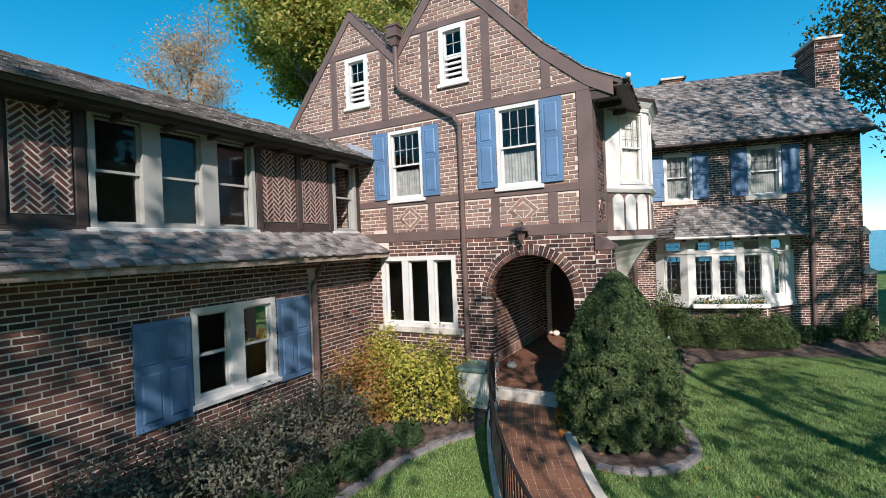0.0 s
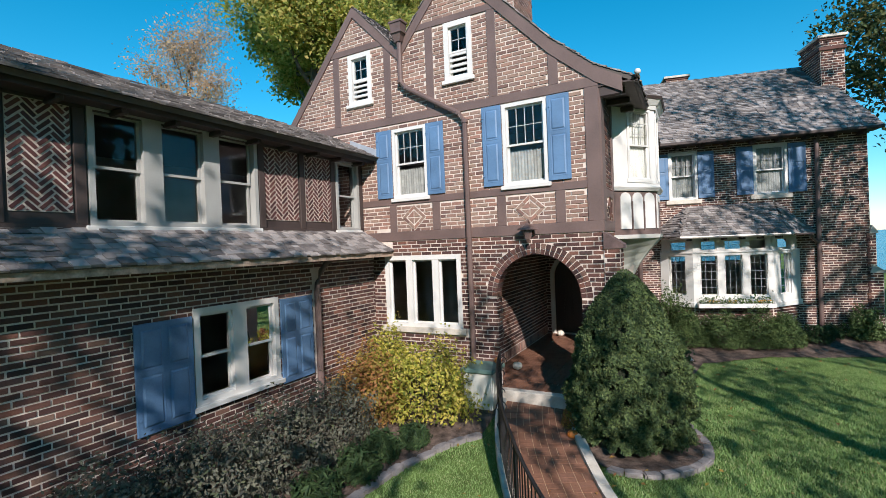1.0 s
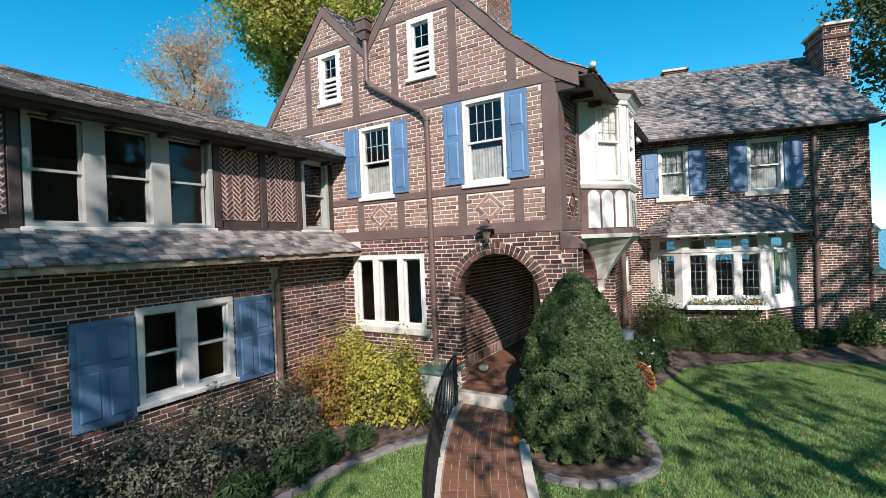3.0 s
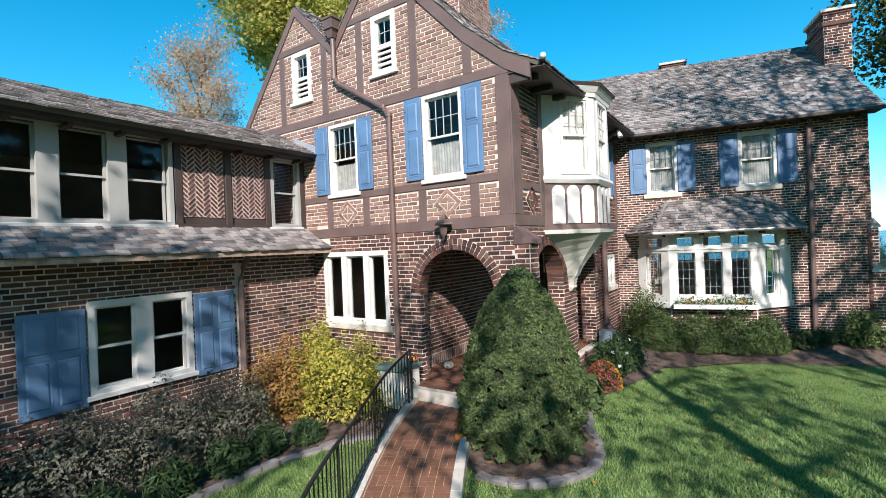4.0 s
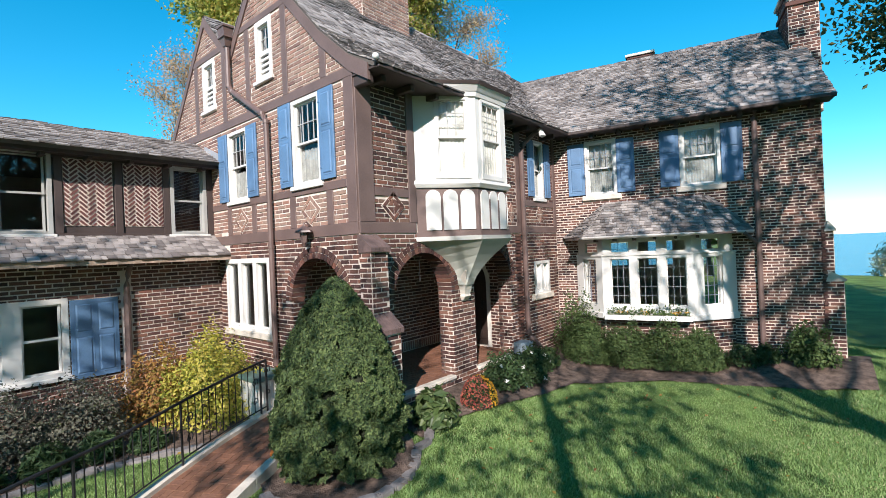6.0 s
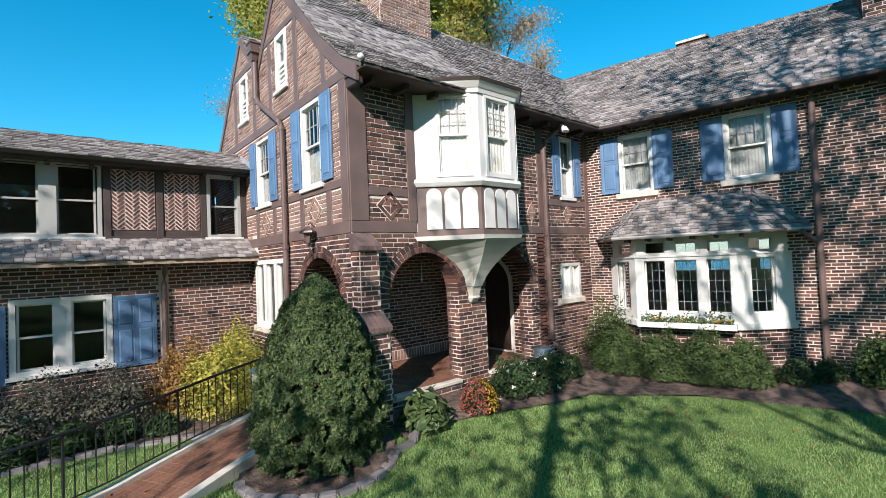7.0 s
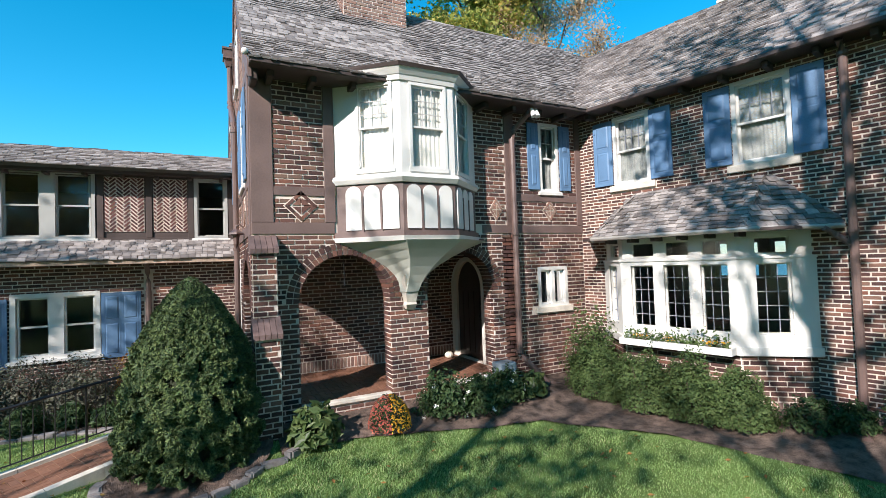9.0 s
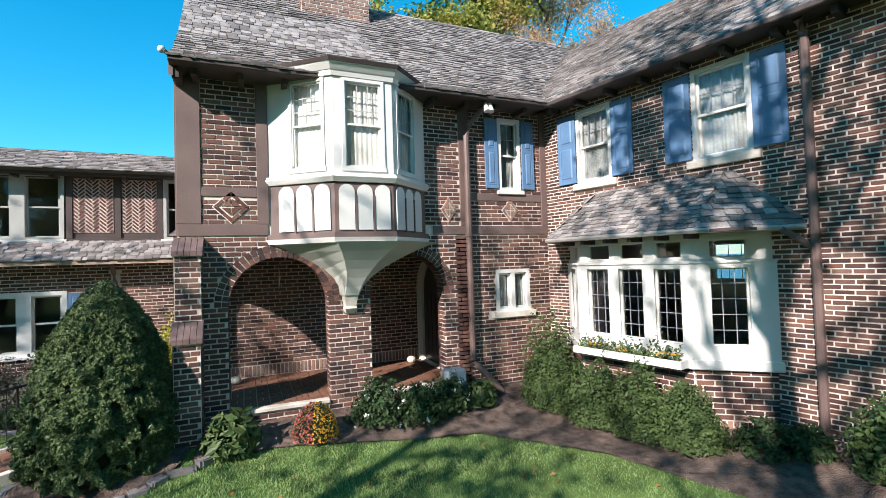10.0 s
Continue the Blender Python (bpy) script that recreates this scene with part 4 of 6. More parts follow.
Y0 = 7.93
main_pts = [(-0.50, 5.46), (-1.15, 5.80), (-1.9, 6.44), (-3.78, 8.46)]
for i, ((xa, za), (xb, zb)) in enumerate(zip(main_pts, main_pts[1:])):
    r = slab_roof("roof_main", "steep shingled roof slope with a sprocketed eave", [(xa, Y0, za), (xa, 17.6, za), (xb, 17.6, zb), (xb, Y0, zb)])
    h = math.hypot(xb - xa, zb - za)
    lim = 15.2 if i < 2 else 17.0
    shingles(r, (xa, Y0 - 0.02, za), (0, 1, 0), (xb - xa, 0, zb - za), lim - Y0, h, expo=0.11, width=0.15, seed=11 + i, single=(0, 3.2) if i == 2 else None)
for name, (xa, za), (xb, zb), y1 in (("roof_main_back", (-5.02, 6.97), (-3.78, 8.46), 17.5), ("roof_rear_gable", (-5.02, 6.97), (-6.15, 8.16), 12.5), ("roof_rear_gable_back", (-8.95, 4.90), (-6.15, 8.16), 12.5)):
    r = slab_roof(name, "steep shingled roof slope", [(xa, Y0, za), (xa, y1, za), (xb, y1, zb), (xb, Y0, zb)])
    if name != "roof_rear_gable_back":
        shingles(r, (xa, Y0 - 0.02, za), (0, 1, 0), (xb - xa, 0, zb - za), 4.0, math.hypot(xb - xa, zb - za), expo=0.11, width=0.15, seed=31)
# ridge tiles
bm = bmesh.new()
for k in range(30):
    y = Y0 + 0.3 * k
    tube(bm, [(-3.78, y, 8.45), (-3.78, y + 0.29, 8.455)], 0.055, 8)
tagged(part("ridge_tiles", bm, SHINGLE), "row of ridge tiles on the main roof", "ridge tiles", kind="structure")
# wing roof
EAVE_D, EAVE_Z, RIDGE_D, RIDGE_Z = 0.42, 5.46, -3.15, 8.22
pts = [wing_p(-3.6, EAVE_Z, EAVE_D), wing_p(5.72, EAVE_Z, EAVE_D), wing_p(5.72, RIDGE_Z, RIDGE_D), wing_p(-3.6, RIDGE_Z, RIDGE_D)]
# the slope starts beyond the valley
val_lo, val_hi = wing_p(0.12, EAVE_Z, EAVE_D), wing_p(-2.2, RIDGE_Z, RIDGE_D)
roof_wing = slab_roof("roof_wing", "weathered shingled roof of the wing", [val_lo, pts[1], pts[2], val_hi])
hw = (pts[2] - pts[1]).length
shingles(roof_wing, pts[0], pts[1] - pts[0], pts[2] - pts[1], 9.32, hw, expo=0.11, width=0.15, seed=5, keep=lambda a, b: a > 3.72 - 2.32 * b / 4.5, single=(6.9, 9.0))
back = slab_roof("roof_wing_back", "rear slope of the wing roof", [pts[2], pts[3], wing_p(-3.6, 5.4, -6.7), wing_p(5.72, 5.4, -6.7)])
# eaves: soffit, fascia, rafter ends, gutter
for m, u0, u1, d, z, name in ((M_SIDE, Y0, 14.3, 0.56, 5.44, "eave_side"), (M_WING, 0.1, 5.7, 0.42, 5.44, "eave_wing")):
    e = thing(name, "brown timber eave with rafter ends and gutter", "eave", m @ Vector(((u0 + u1) / 2, z, d)), kind="structure")
    bm = bmesh.new()
    box(bm, m, u0, u1, z - 0.03, z + 0.0, -0.05, d - 0.02)
    part("soffit", bm, DARK_TIMBER, e)
    bm = bmesh.new()
    box(bm, m, u0, u1, z - 0.045, z + 0.035, d - 0.02, d + 0.05, bevel=0.015)
    part("gutter", bm, DARK_TIMBER, e)
    k = 0
    while u0 + 0.3 + k * 0.62 < u1:
        u = u0 + 0.3 + k * 0.62
        bm = bmesh.new()
        box(bm, m, u - 0.045, u + 0.045, z - 0.13, z - 0.03, -0.02, d * 0.7, bevel=0.01)
        part("rafter_end", bm, DARK_TIMBER, e)
        k += 1
    if m is M_SIDE:
        # brown bracket given the darker timber in place of the verge's shade
        bm = bmesh.new()
        box(bm, m, u0 + 0.02, u0 + 0.13, z - 0.20, z - 0.02, 0.0, d - 0.2, bevel=0.02)
        part("gable_bracket", bm, DARK_TIMBER, e)
# bay roof
bay_roof_pts = [(0.28, 2.87, 0.30), (0.85, 2.87, 0.97), (3.35, 2.87, 0.97), (4.28, 2.87, 0.05), (3.45, 3.70, 0.0), (1.25, 3.70, 0.0), (0.20, 2.87, 0.0)]
for name, idx in (("roof_bay", (1, 2, 4, 5)), ("roof_bay_hip_left", (6, 1, 5)), ("roof_bay_hip_right", (2, 3, 4))):
    p = [wing_p(*bay_roof_pts[i]) for i in idx]
    r = slab_roof(name, "small hipped shingled roof over the bay window", p, 0.05)
    eave = p[1] - p[0]
    top = p[2]
    foot = p[0] + eave.normalized() * ((top - p[0]).dot(eave.normalized()))
    up = top - foot
    H, L = up.length, eave.length
    if name == "roof_bay":
        a1, a2 = (p[3] - p[0]).dot(eave.normalized()), (p[2] - p[0]).dot(eave.normalized())
        keep = lambda a, b, H=H, a1=a1, a2=a2, L=L: a1 * b / H - 0.03 < a < L + (a2 - L) * b / H + 0.03
    else:
        at = (top - p[0]).dot(eave.normalized())
        keep = lambda a, b, H=H, at=at, L=L: at * b / H - 0.03 < a < L + (at - L) * b / H + 0.03
    shingles(r, p[0], eave, up, L, H, expo=0.10, width=0.125, seed=7, keep=keep)
bm = bmesh.new()
prev = None
loop = [wing_p(0.28, 2.83, 0.05), wing_p(0.84, 2.83, 0.99), wing_p(3.36, 2.83, 0.99), wing_p(4.28, 2.83, 0.07)]
tube(bm, loop, 0.04, 8)
tagged(part("bay_gutter", bm, plain("pale_metal", (0.42, 0.39, 0.36), 0.4, metal=0.4)), "pale metal gutter edge of the bay roof", "gutter", kind="structure")
bm = bmesh.new()
solid(bm, M_WING @ Matrix.Rotation(0, 4, 'X'), [(0.6, 2.80), (3.9, 2.80), (3.9, 2.84), (0.6, 2.84)], 0.0, 0.9)
tagged(part("bay_soffit", bm, DARK_TIMBER), "dark soffit under the bay roof", "soffit", kind="structure")
for k in range(6):
    bm = bmesh.new()
    u = 1.1 + k * 0.42
    box(bm, M_WING, u - 0.03, u + 0.03, 2.73, 2.80, 0.60, 0.92)
    tagged(part("bracket", bm, DARK_TIMBER), "small dark eave bracket over the bay window", "bracket", group="bay eave brackets")
# end stack of the wing
def chimney(name, label, m, u0, u1, n0, n1, z0, z1, cap=True, clay=None):
    c = thing(name, label, "chimney", m @ Vector(((u0 + u1) / 2, z0, (n0 + n1) / 2)))
    bm = bmesh.new()
    box(bm, m, u0, u1, z0, z1, n0, n1)
    part("core", bm, MORTAR, c)
    rot = m @ Matrix.Translation((0, 0, n1))
    boxes_mesh("brickwork", rot, [(p, q, a, b, -0.01, 0.009) for p, q, a, b in brick_rects(u0, u1, z0, z1)], clay or BRICK_PALE, c)
    for uu, sgn in ((u0, -1), (u1, 1)):
        side = m @ Matrix(((0, 0, sgn, uu), (0, 1, 0, 0), (-sgn, 0, 0, 0), (0, 0, 0, 1)))
        lo, hi = sorted((-sgn * n0, -sgn * n1))
        boxes_mesh("brickwork", side, [(p, q, a, b, -0.01, 0.009) for p, q, a, b in brick_rects(lo, hi, z0, z1)], clay or BRICK_PALE, c)
    if cap:
        for k, (g, za, zb) in enumerate(((0.05, z1 - 0.3, z1 - 0.2), (0.03, z1, z1 + 0.07), (0.08, z1 + 0.07, z1 + 0.15))):
            bm = bmesh.new()
            box(bm, m, u0 - g, u1 + g, za, zb, n0 - g, n1 + g, bevel=0.01)
            part("chimney_cap", bm, STONE if k == 2 else BRICK, c)
    return c


chimney("chimney", "broad brick chimney at the end of the wing roof", M_WING, 5.38, 5.98, -2.9, -1.75, 5.6, 8.5, clay=BRICK)
chimney("chimney", "large brick chimney on the main roof", frame_at(-3.2, 0, 90), 10.03, 11.48, -0.75, 0.0, 7.3, 10.4)
chimney("chimney", "low brick chimney behind the wing ridge", M_WING, 1.6, 2.3, -4.6, -3.9, 7.0, 8.52)
# stepped pier at the end of the wing
pier = thing("buttress", "stepped brick buttress at the end of the wing", "buttress", wing_p(5.6, 0, 0))
for u1, z0, z1 in ((5.80, -0.2, 1.72), (5.66, 1.72, 2.75)):
    bm = bmesh.new()
    box(bm, M_WING, WING_END - 0.02, u1, z0, z1, -0.5, 0.02)
    part("core", bm, MORTAR, pier)
    boxes_mesh("brickwork", M_WING, [(p, q, a, b, 0.0, 0.03) for p, q, a, b in brick_rects(WING_END - 0.1, u1, max(z0, 0), z1)], BRICK, pier)
    bm = bmesh.new()
    solid(bm, M_WING, [(WING_END - 0.05, z1), (u1 + 0.03, z1), (u1 + 0.03, z1 + 0.05), (WING_END + 0.02, z1 + 0.22)], -0.5, 0.06)
    part("cap", bm, STONE, pier)
# end wall of the wing and walls that close the house
bm = bmesh.new()
solid(bm, frame_at(wing_p(WING_END, 0, 0).x, wing_p(WING_END, 0, 0).y, 103), [(0, -0.3), (6.4, -0.3), (6.4, 5.4), (3.15, 8.1), (0, 5.5)], -0.25, 0.0)
tagged(part("wall_wing_end", bm, MORTAR), "brick end wall of the wing", "wall", kind="structure")
M_REAR = frame_at(wing_p(WING_END, 0, -6.4).x, wing_p(WING_END, 0, -6.4).y, 193)
REAR_WINS = [(WING_END - b, WING_END - a, 1.75, 2.85) for a, b in ((0.35, 1.50), (1.70, 2.70), (3.05, 4.75))]
wall_wing_rear = sheet_with_holes("wall_wing_rear", M_REAR, rect(0, 9.5, -0.3, 5.4), [rect(*w) for w in REAR_WINS], 0.25, MORTAR)
tagged(wall_wing_rear, "rear brick wall of the wing", "wall", kind="structure")
for w in REAR_WINS:
    window(M_REAR, *w, "white window at the back of the wing towards the lake", style="fixed", cols=3, rows=3, curtain=False, came=WHITE, glass=TINTED_GLASS)
# added partition: keeps light from leaking into the wing's room
bm = bmesh.new()
box(bm, M_WING, -0.95, -0.85, 0.0, 2.9, -6.15, -0.3)
tagged(part("wall_light_stop", bm, ROOM), "partition added inside the wing to stop stray light", "wall", kind="structure")
bm = bmesh.new()
box(bm, M_WING, -0.85, 5.3, 0.05, 0.3, -6.15, -0.3)
tagged(part("floor_wing_ground", bm, ROOM), "dim inner floor of the wing", "floor", kind="structure")
bm = bmesh.new()
box(bm, WORLD_M, -9.0, -8.75, 8.2, 19.0, -0.3, 5.2)
tagged(part("wall_rear", bm, MORTAR), "rear brick wall of the house", "wall", kind="structure")
# rooms seen dimly through the panes
for nm, m, u0, u1, z0, z1, n in (("room_gable", M_GABLE, -8.6, -1.4, 3.0, 5.45, -2.4), ("room_attic", M_GABLE, -7.0, -2.9, 5.6, 6.85, -2.4), ("room_dining", M_GABLE, -8.6, -3.6, 0.3, 2.9, -2.6), ("room_oriel", M_SIDE, 8.3, 14.6, 3.05, 5.4, -2.4),
                                ("room_wing", M_WING, -0.8, 5.3, 3.0, 5.4, -2.8), ("room_left", M_LOW, -5.0, 7.9, 0.0, 2.9, -3.0), ("room_left_upper", M_LEFT, -5.0, 7.9, 3.0, 4.8, -2.6)):
    bm = bmesh.new()
    box(bm, m, u0, u1, z0, z1, n - 0.1, n)
    tagged(part("wall_" + nm, bm, ROOM), "dim inner room wall", "wall", kind="structure")
for nm, x0, x1, y0, y1, z in (("floor_upper", -8.7, -1.4, 8.2, 14.5, 3.0), ("floor_left", -9.2, -6.2, -5, 7.9, 2.95), ("floor_attic", -8.4, -1.3, 8.2, 14.4, 5.6)):
    bm = bmesh.new()
    box(bm, WORLD_M, x0, x1, y0, y1, z - 0.1, z)
    tagged(part(nm, bm, ROOM), "inner floor", "floor", kind="structure")
bm = bmesh.new()
box(bm, M_WING, -0.9, 5.3, 2.9, 3.0, -6, -0.27)
tagged(part("floor_wing", bm, ROOM), "inner floor of the wing", "floor", kind="structure")

# ---- left wing ----
Y_L0, Y_L1 = -6.0, 7.95
LOW_WIN = (3.80, 5.28, 0.80, 2.15)
UP_TRI = (2.74, 5.17, 3.28, 4.74)
UP_ONE = (7.08, 7.80, 3.27, 4.72)
wall_low = sheet_with_holes("wall_left_ground", M_LOW, rect(Y_L0, Y_L1, -0.3, 3.0), [rect(*LOW_WIN)], 0.25, MORTAR)
tagged(wall_low, "dark brick ground-floor wall of the side wing", "wall", kind="structure")
lay_bricks(M_LOW, wall_low, brick_rects(0.5, Y_L1, -0.1, 2.95, [LOW_WIN, (3.72, 5.36, 0.72, 0.81), (6.08, 6.24, 0.2, 2.6)]), (2.0, 3.8, 0.8, 2.2), BRICK, BRICK_ONE)
wall_up = sheet_with_holes("wall_left_upper", M_LEFT, rect(Y_L0, Y_L1, 2.9, 4.9), [rect(*UP_TRI), rect(*UP_ONE)], 0.22, DARK_TIMBER)
tagged(wall_up, "brown timber-framed upper wall with herringbone brick panels", "wall", kind="structure")
PANELS = [(2.00, 2.58), (5.33, 6.08), (6.26, 6.94), (-0.6, 0.1), (0.75, 1.45)]
for a, b in PANELS:
    hp = thing("brick_panel", "herringbone brick infill panel in a timber frame", "brick panel", M_LEFT @ Vector(((a + b) / 2, 3.43, 0)), group="herringbone panels")
    bm = bmesh.new()
    box(bm, M_LEFT, a, b, 3.43, 4.66, 0.0, 0.012)
    part("mortar_bed", bm, MORTAR, hp)
    # herringbone: bricks two by one at 45 degrees, clipped to the panel
    bm = bmesh.new()
    w = 0.062
    mid, z_mid = (a + b) / 2, 4.045
    k45 = math.sqrt(0.5)
    for i in range(-16, 17):
        for j in range(-4, 5):
            for turn in (0, 1):
                if turn:
                    px, py = i, i - 5 + 6 * j
                    cell = [(px, py), (px + 1, py), (px + 1, py + 3), (px, py + 3)]
                else:
                    px, py = i + 6 * j, i
                    cell = [(px, py), (px + 3, py), (px + 3, py + 1), (px, py + 1)]
                gx = 0.19
                cx, cy = sum(c[0] for c in cell) / 4, sum(c[1] for c in cell) / 4
                poly = []
                for qx, qy in cell:
                    qx, qy = qx + (gx if qx < cx else -gx), qy + (gx if qy < cy else -gx)
                    poly.append((mid + (qx - qy) * k45 * w, z_mid + (qx + qy) * k45 * w))
                for axis, lim, sign in ((0, a + 0.004, 1), (0, b - 0.004, -1), (1, 3.44, 1), (1, 4.65, -1)):
                    cut = []
                    for p, q in zip(poly, poly[1:] + poly[:1]):
                        dp, dq = sign * (p[axis] - lim), sign * (q[axis] - lim)
                        if dp >= 0:
                            cut.append(p)
                        if dp * dq < 0:
                            f = dp / (dp - dq)
                            cut.append((p[0] + (q[0] - p[0]) * f, p[1] + (q[1] - p[1]) * f))
                    poly = cut
                    if len(poly) < 3:
                        break
                if len(poly) > 2:
                    solid(bm, M_LEFT, poly, 0.005, 0.022 + random.uniform(-0.002, 0.002))
    o = part("herringbone_brick", bm, HERRING, hp, "slanting red bricks")
    o["kind"] = "stuff"
for p in ((Y_L0, Y_L1, 4.66, 4.80), (Y_L0, Y_L1, 3.20, 3.30)):
    band(M_LEFT, *p, wall_up, 0.03, mat=DARK_TIMBER)
for u in (1.90, 2.66, 5.26, 6.17, 7.01, 7.88):
    band(M_LEFT, u - 0.06, u + 0.06, 3.3, 4.66, wall_up, 0.034, "timber_post", DARK_TIMBER)
# white frames; the shade under the eave is put into their paint
window(M_LEFT, *UP_TRI, "grey-white triple double-hung window in the timber wall", cols=0, rows=0, curtain=False, lites=[(2.82, 3.37), (3.62, 4.22), (4.48, 5.08)], proud=0.045, paint=SHADED_WHITE)
window(M_LEFT, *UP_ONE, "grey-white double-hung window in the timber wall", cols=0, rows=0, curtain=False, proud=0.045, paint=SHADED_WHITE)
window(M_LOW, *LOW_WIN, "white paired double-hung window between blue shutters", cols=0, rows=0, curtain=False, lites=[(3.90, 4.42), (4.66, 5.18)], casing=0.09)
shutter(M_LOW, 3.02, 3.77, 0.68, 2.06, cols=2)
shutter(M_LOW, 5.30, 6.02, 0.70, 2.10, cols=2)
# pent roof between the storeys
pent = slab_roof("roof_pent", "shingled pent roof between the storeys of the side wing", [(-5.34, Y_L0, 2.80), (-5.34, Y_L1, 2.80), (-6.10, Y_L1, 3.24), (-6.10, Y_L0, 3.24)], 0.05)
shingles(pent, (-5.34, 0.0, 2.80), (0, 1, 0), (-0.76, 0, 0.44), Y_L1, 0.88, expo=0.125, width=0.14, seed=3, single=(2.2, 7.95))
pf = thing("pent_eave", "weathered timber fascia and soffit under the pent roof", "eave", (-5.4, 4, 2.7), kind="structure")
bm = bmesh.new()
box(bm, WORLD_M, -5.40, -5.35, Y_L0, Y_L1, 2.70, 2.79)
part("fascia", bm, plain("weathered_fascia", (0.34, 0.25, 0.19), 0.8, vary=0.5, scale=8, fine=40), pf)
bm = bmesh.new()
box(bm, WORLD_M, -5.85, -5.40, Y_L0, Y_L1, 2.70, 2.73)
part("soffit", bm, DARK_TIMBER, pf)
bm = bmesh.new()
pb = [(-5.82, 6.16, 2.05), (-5.79, 6.16, 2.3), (-5.70, 6.16, 2.5), (-5.55, 6.16, 2.66), (-5.42, 6.16, 2.72)]
tube(bm, pb, 0.05, 8)
tube(bm, [(-5.80, 6.16, 2.1), (-5.80, 6.16, 0.15)], 0.06, 8)
tagged(part("eave_bracket", bm, TIMBER), "curved brown timber bracket and post on the side wing", "bracket")
# wing roof, low slope
lr = slab_roof("roof_left", "low shingled roof of the side wing", [(-5.62, Y_L0, 4.79), (-5.62, Y_L1, 4.79), (-6.90, Y_L1, 5.42), (-6.90, Y_L0, 5.42)])
shingles(lr, (-5.60, 0.5, 4.785), (0, 1, 0), (-1.28, 0, 0.63), Y_L1 - 0.5, 1.43, expo=0.13, width=0.18, seed=4)
slab_roof("roof_left_back", "rear slope of the side wing roof", [(-6.90, Y_L0, 5.42), (-6.90, Y_L1, 5.42), (-9.5, Y_L1, 4.4), (-9.5, Y_L0, 4.4)])
le = thing("eave_left", "brown timber eave of the side wing with rafter ends", "eave", (-5.6, 4, 4.7), kind="structure")
# fascia and rafter ends: the dark colour stands in for shade under the shingles
bm = bmesh.new()
box(bm, WORLD_M, -5.78, -5.73, Y_L0, Y_L1, 4.68, 4.80)
part("fascia", bm, DARK_TIMBER, le)
bm = bmesh.new()
box(bm, WORLD_M, -6.10, -5.78, Y_L0, Y_L1, 4.70, 4.73)
part("soffit", bm, DARK_TIMBER, le)
for k in range(12):
    bm = bmesh.new()
    y = 0.4 + k * 0.66
    box(bm, WORLD_M, -6.1, -5.80, y - 0.04, y + 0.04, 4.63, 4.70, bevel=0.01)
    part("rafter_end", bm, DARK_TIMBER, le)
bm = bmesh.new()
solid(bm, M_GABLE, [(-5.48, 4.74), (-5.48, 4.90), (-6.35, 5.27), (-6.35, 5.10)], 0.0, 0.03)
tagged(part("flashing", bm, plain("lead_flashing", (0.5, 0.52, 0.55), 0.4, metal=0.5)), "pale metal flashing where the roof meets the gable", "flashing", kind="structure")
bm = bmesh.new()
box(bm, WORLD_M, -9.45, -9.2, Y_L0, 8.2, -0.3, 4.45)
tagged(part("wall_left_rear", bm, MORTAR), "rear brick wall of the side wing", "wall", kind="structure")
bm = bmesh.new()
box(bm, WORLD_M, -9.4, -5.9, Y_L0, Y_L0 + 0.25, -0.3, 4.7)
tagged(part("wall_left_end", bm, MORTAR), "end brick wall of the side wing", "wall", kind="structure")


# ---- ground ----
def fall(x, y):
    """Height of the garden: it drops gently away from the house."""
    x, y = np.asarray(x, float), np.asarray(y, float)
    n_wing = (x + 1.10) * math.sin(radians(13)) - (y - 14.5) * math.cos(radians(13))
    d = np.where(y > 7.95, np.minimum(x + 1.1, n_wing), np.hypot(np.maximum(0, x + 1.1), 7.95 - y))
    f = np.clip(d / 1.75, 0, 1)
    return 0.12 - 0.26 * f * f * (3 - 2 * f)


def grid_ground():
    xs = np.concatenate(([-3000, -600, -120], np.arange(-40, -9, 0.8), np.arange(-8.5, 9, 0.25), np.arange(9.6, 41, 0.8), [120, 600, 3000]))
    ys = np.concatenate(([-3000, -600, -100], np.arange(-30, -2, 0.8), np.arange(-1.5, 18, 0.25), np.arange(18.6, 41, 0.8), [42.5, 46, 52]))
    X, Y = np.meshgrid(xs, ys, indexing='ij')
    Z = 0.035 * np.sin(X * 0.7) * np.cos(Y * 0.5) * np.clip((np.abs(X) + np.abs(Y)) / 30, 0, 1)
    Z = np.where(Y > 41.5, -(Y - 41.2) * 1.3, Z + fall(X, Y))
    k, l = X.shape
    idx = np.arange(k * l).reshape(k, l)
    f = np.stack([idx[:-1, :-1], idx[1:, :-1], idx[1:, 1:], idx[:-1, 1:]], -1).reshape(-1, 4)
    me = mesh_of("ground", np.stack([X, Y, Z], -1).reshape(-1, 3), f)
    me.shade_smooth()
    return me


LAWN = plain("lawn_turf", (0.12, 0.185, 0.05), 0.9, vary=0.45, scale=1.3, fine=70, bump=1.0, dist=0.03, spec=0.15)
tagged(link_mesh("ground", grid_ground(), LAWN), "mown green lawn with fallen leaves", "lawn", kind="structure")
bm = bmesh.new()
bm.faces.new([bm.verts.new(p) for p in ((-4000, 44, -9), (4000, 44, -9), (4000, 4500, -9), (-4000, 4500, -9))])
WATER = plain("lake_water", (0.012, 0.14, 0.22), 0.25, vary=0.25, scale=0.02, fine=0.4, bump=0.3, dist=0.3)
tagged(part("water", bm, WATER), "blue lake reaching the horizon", "lake", kind="structure")


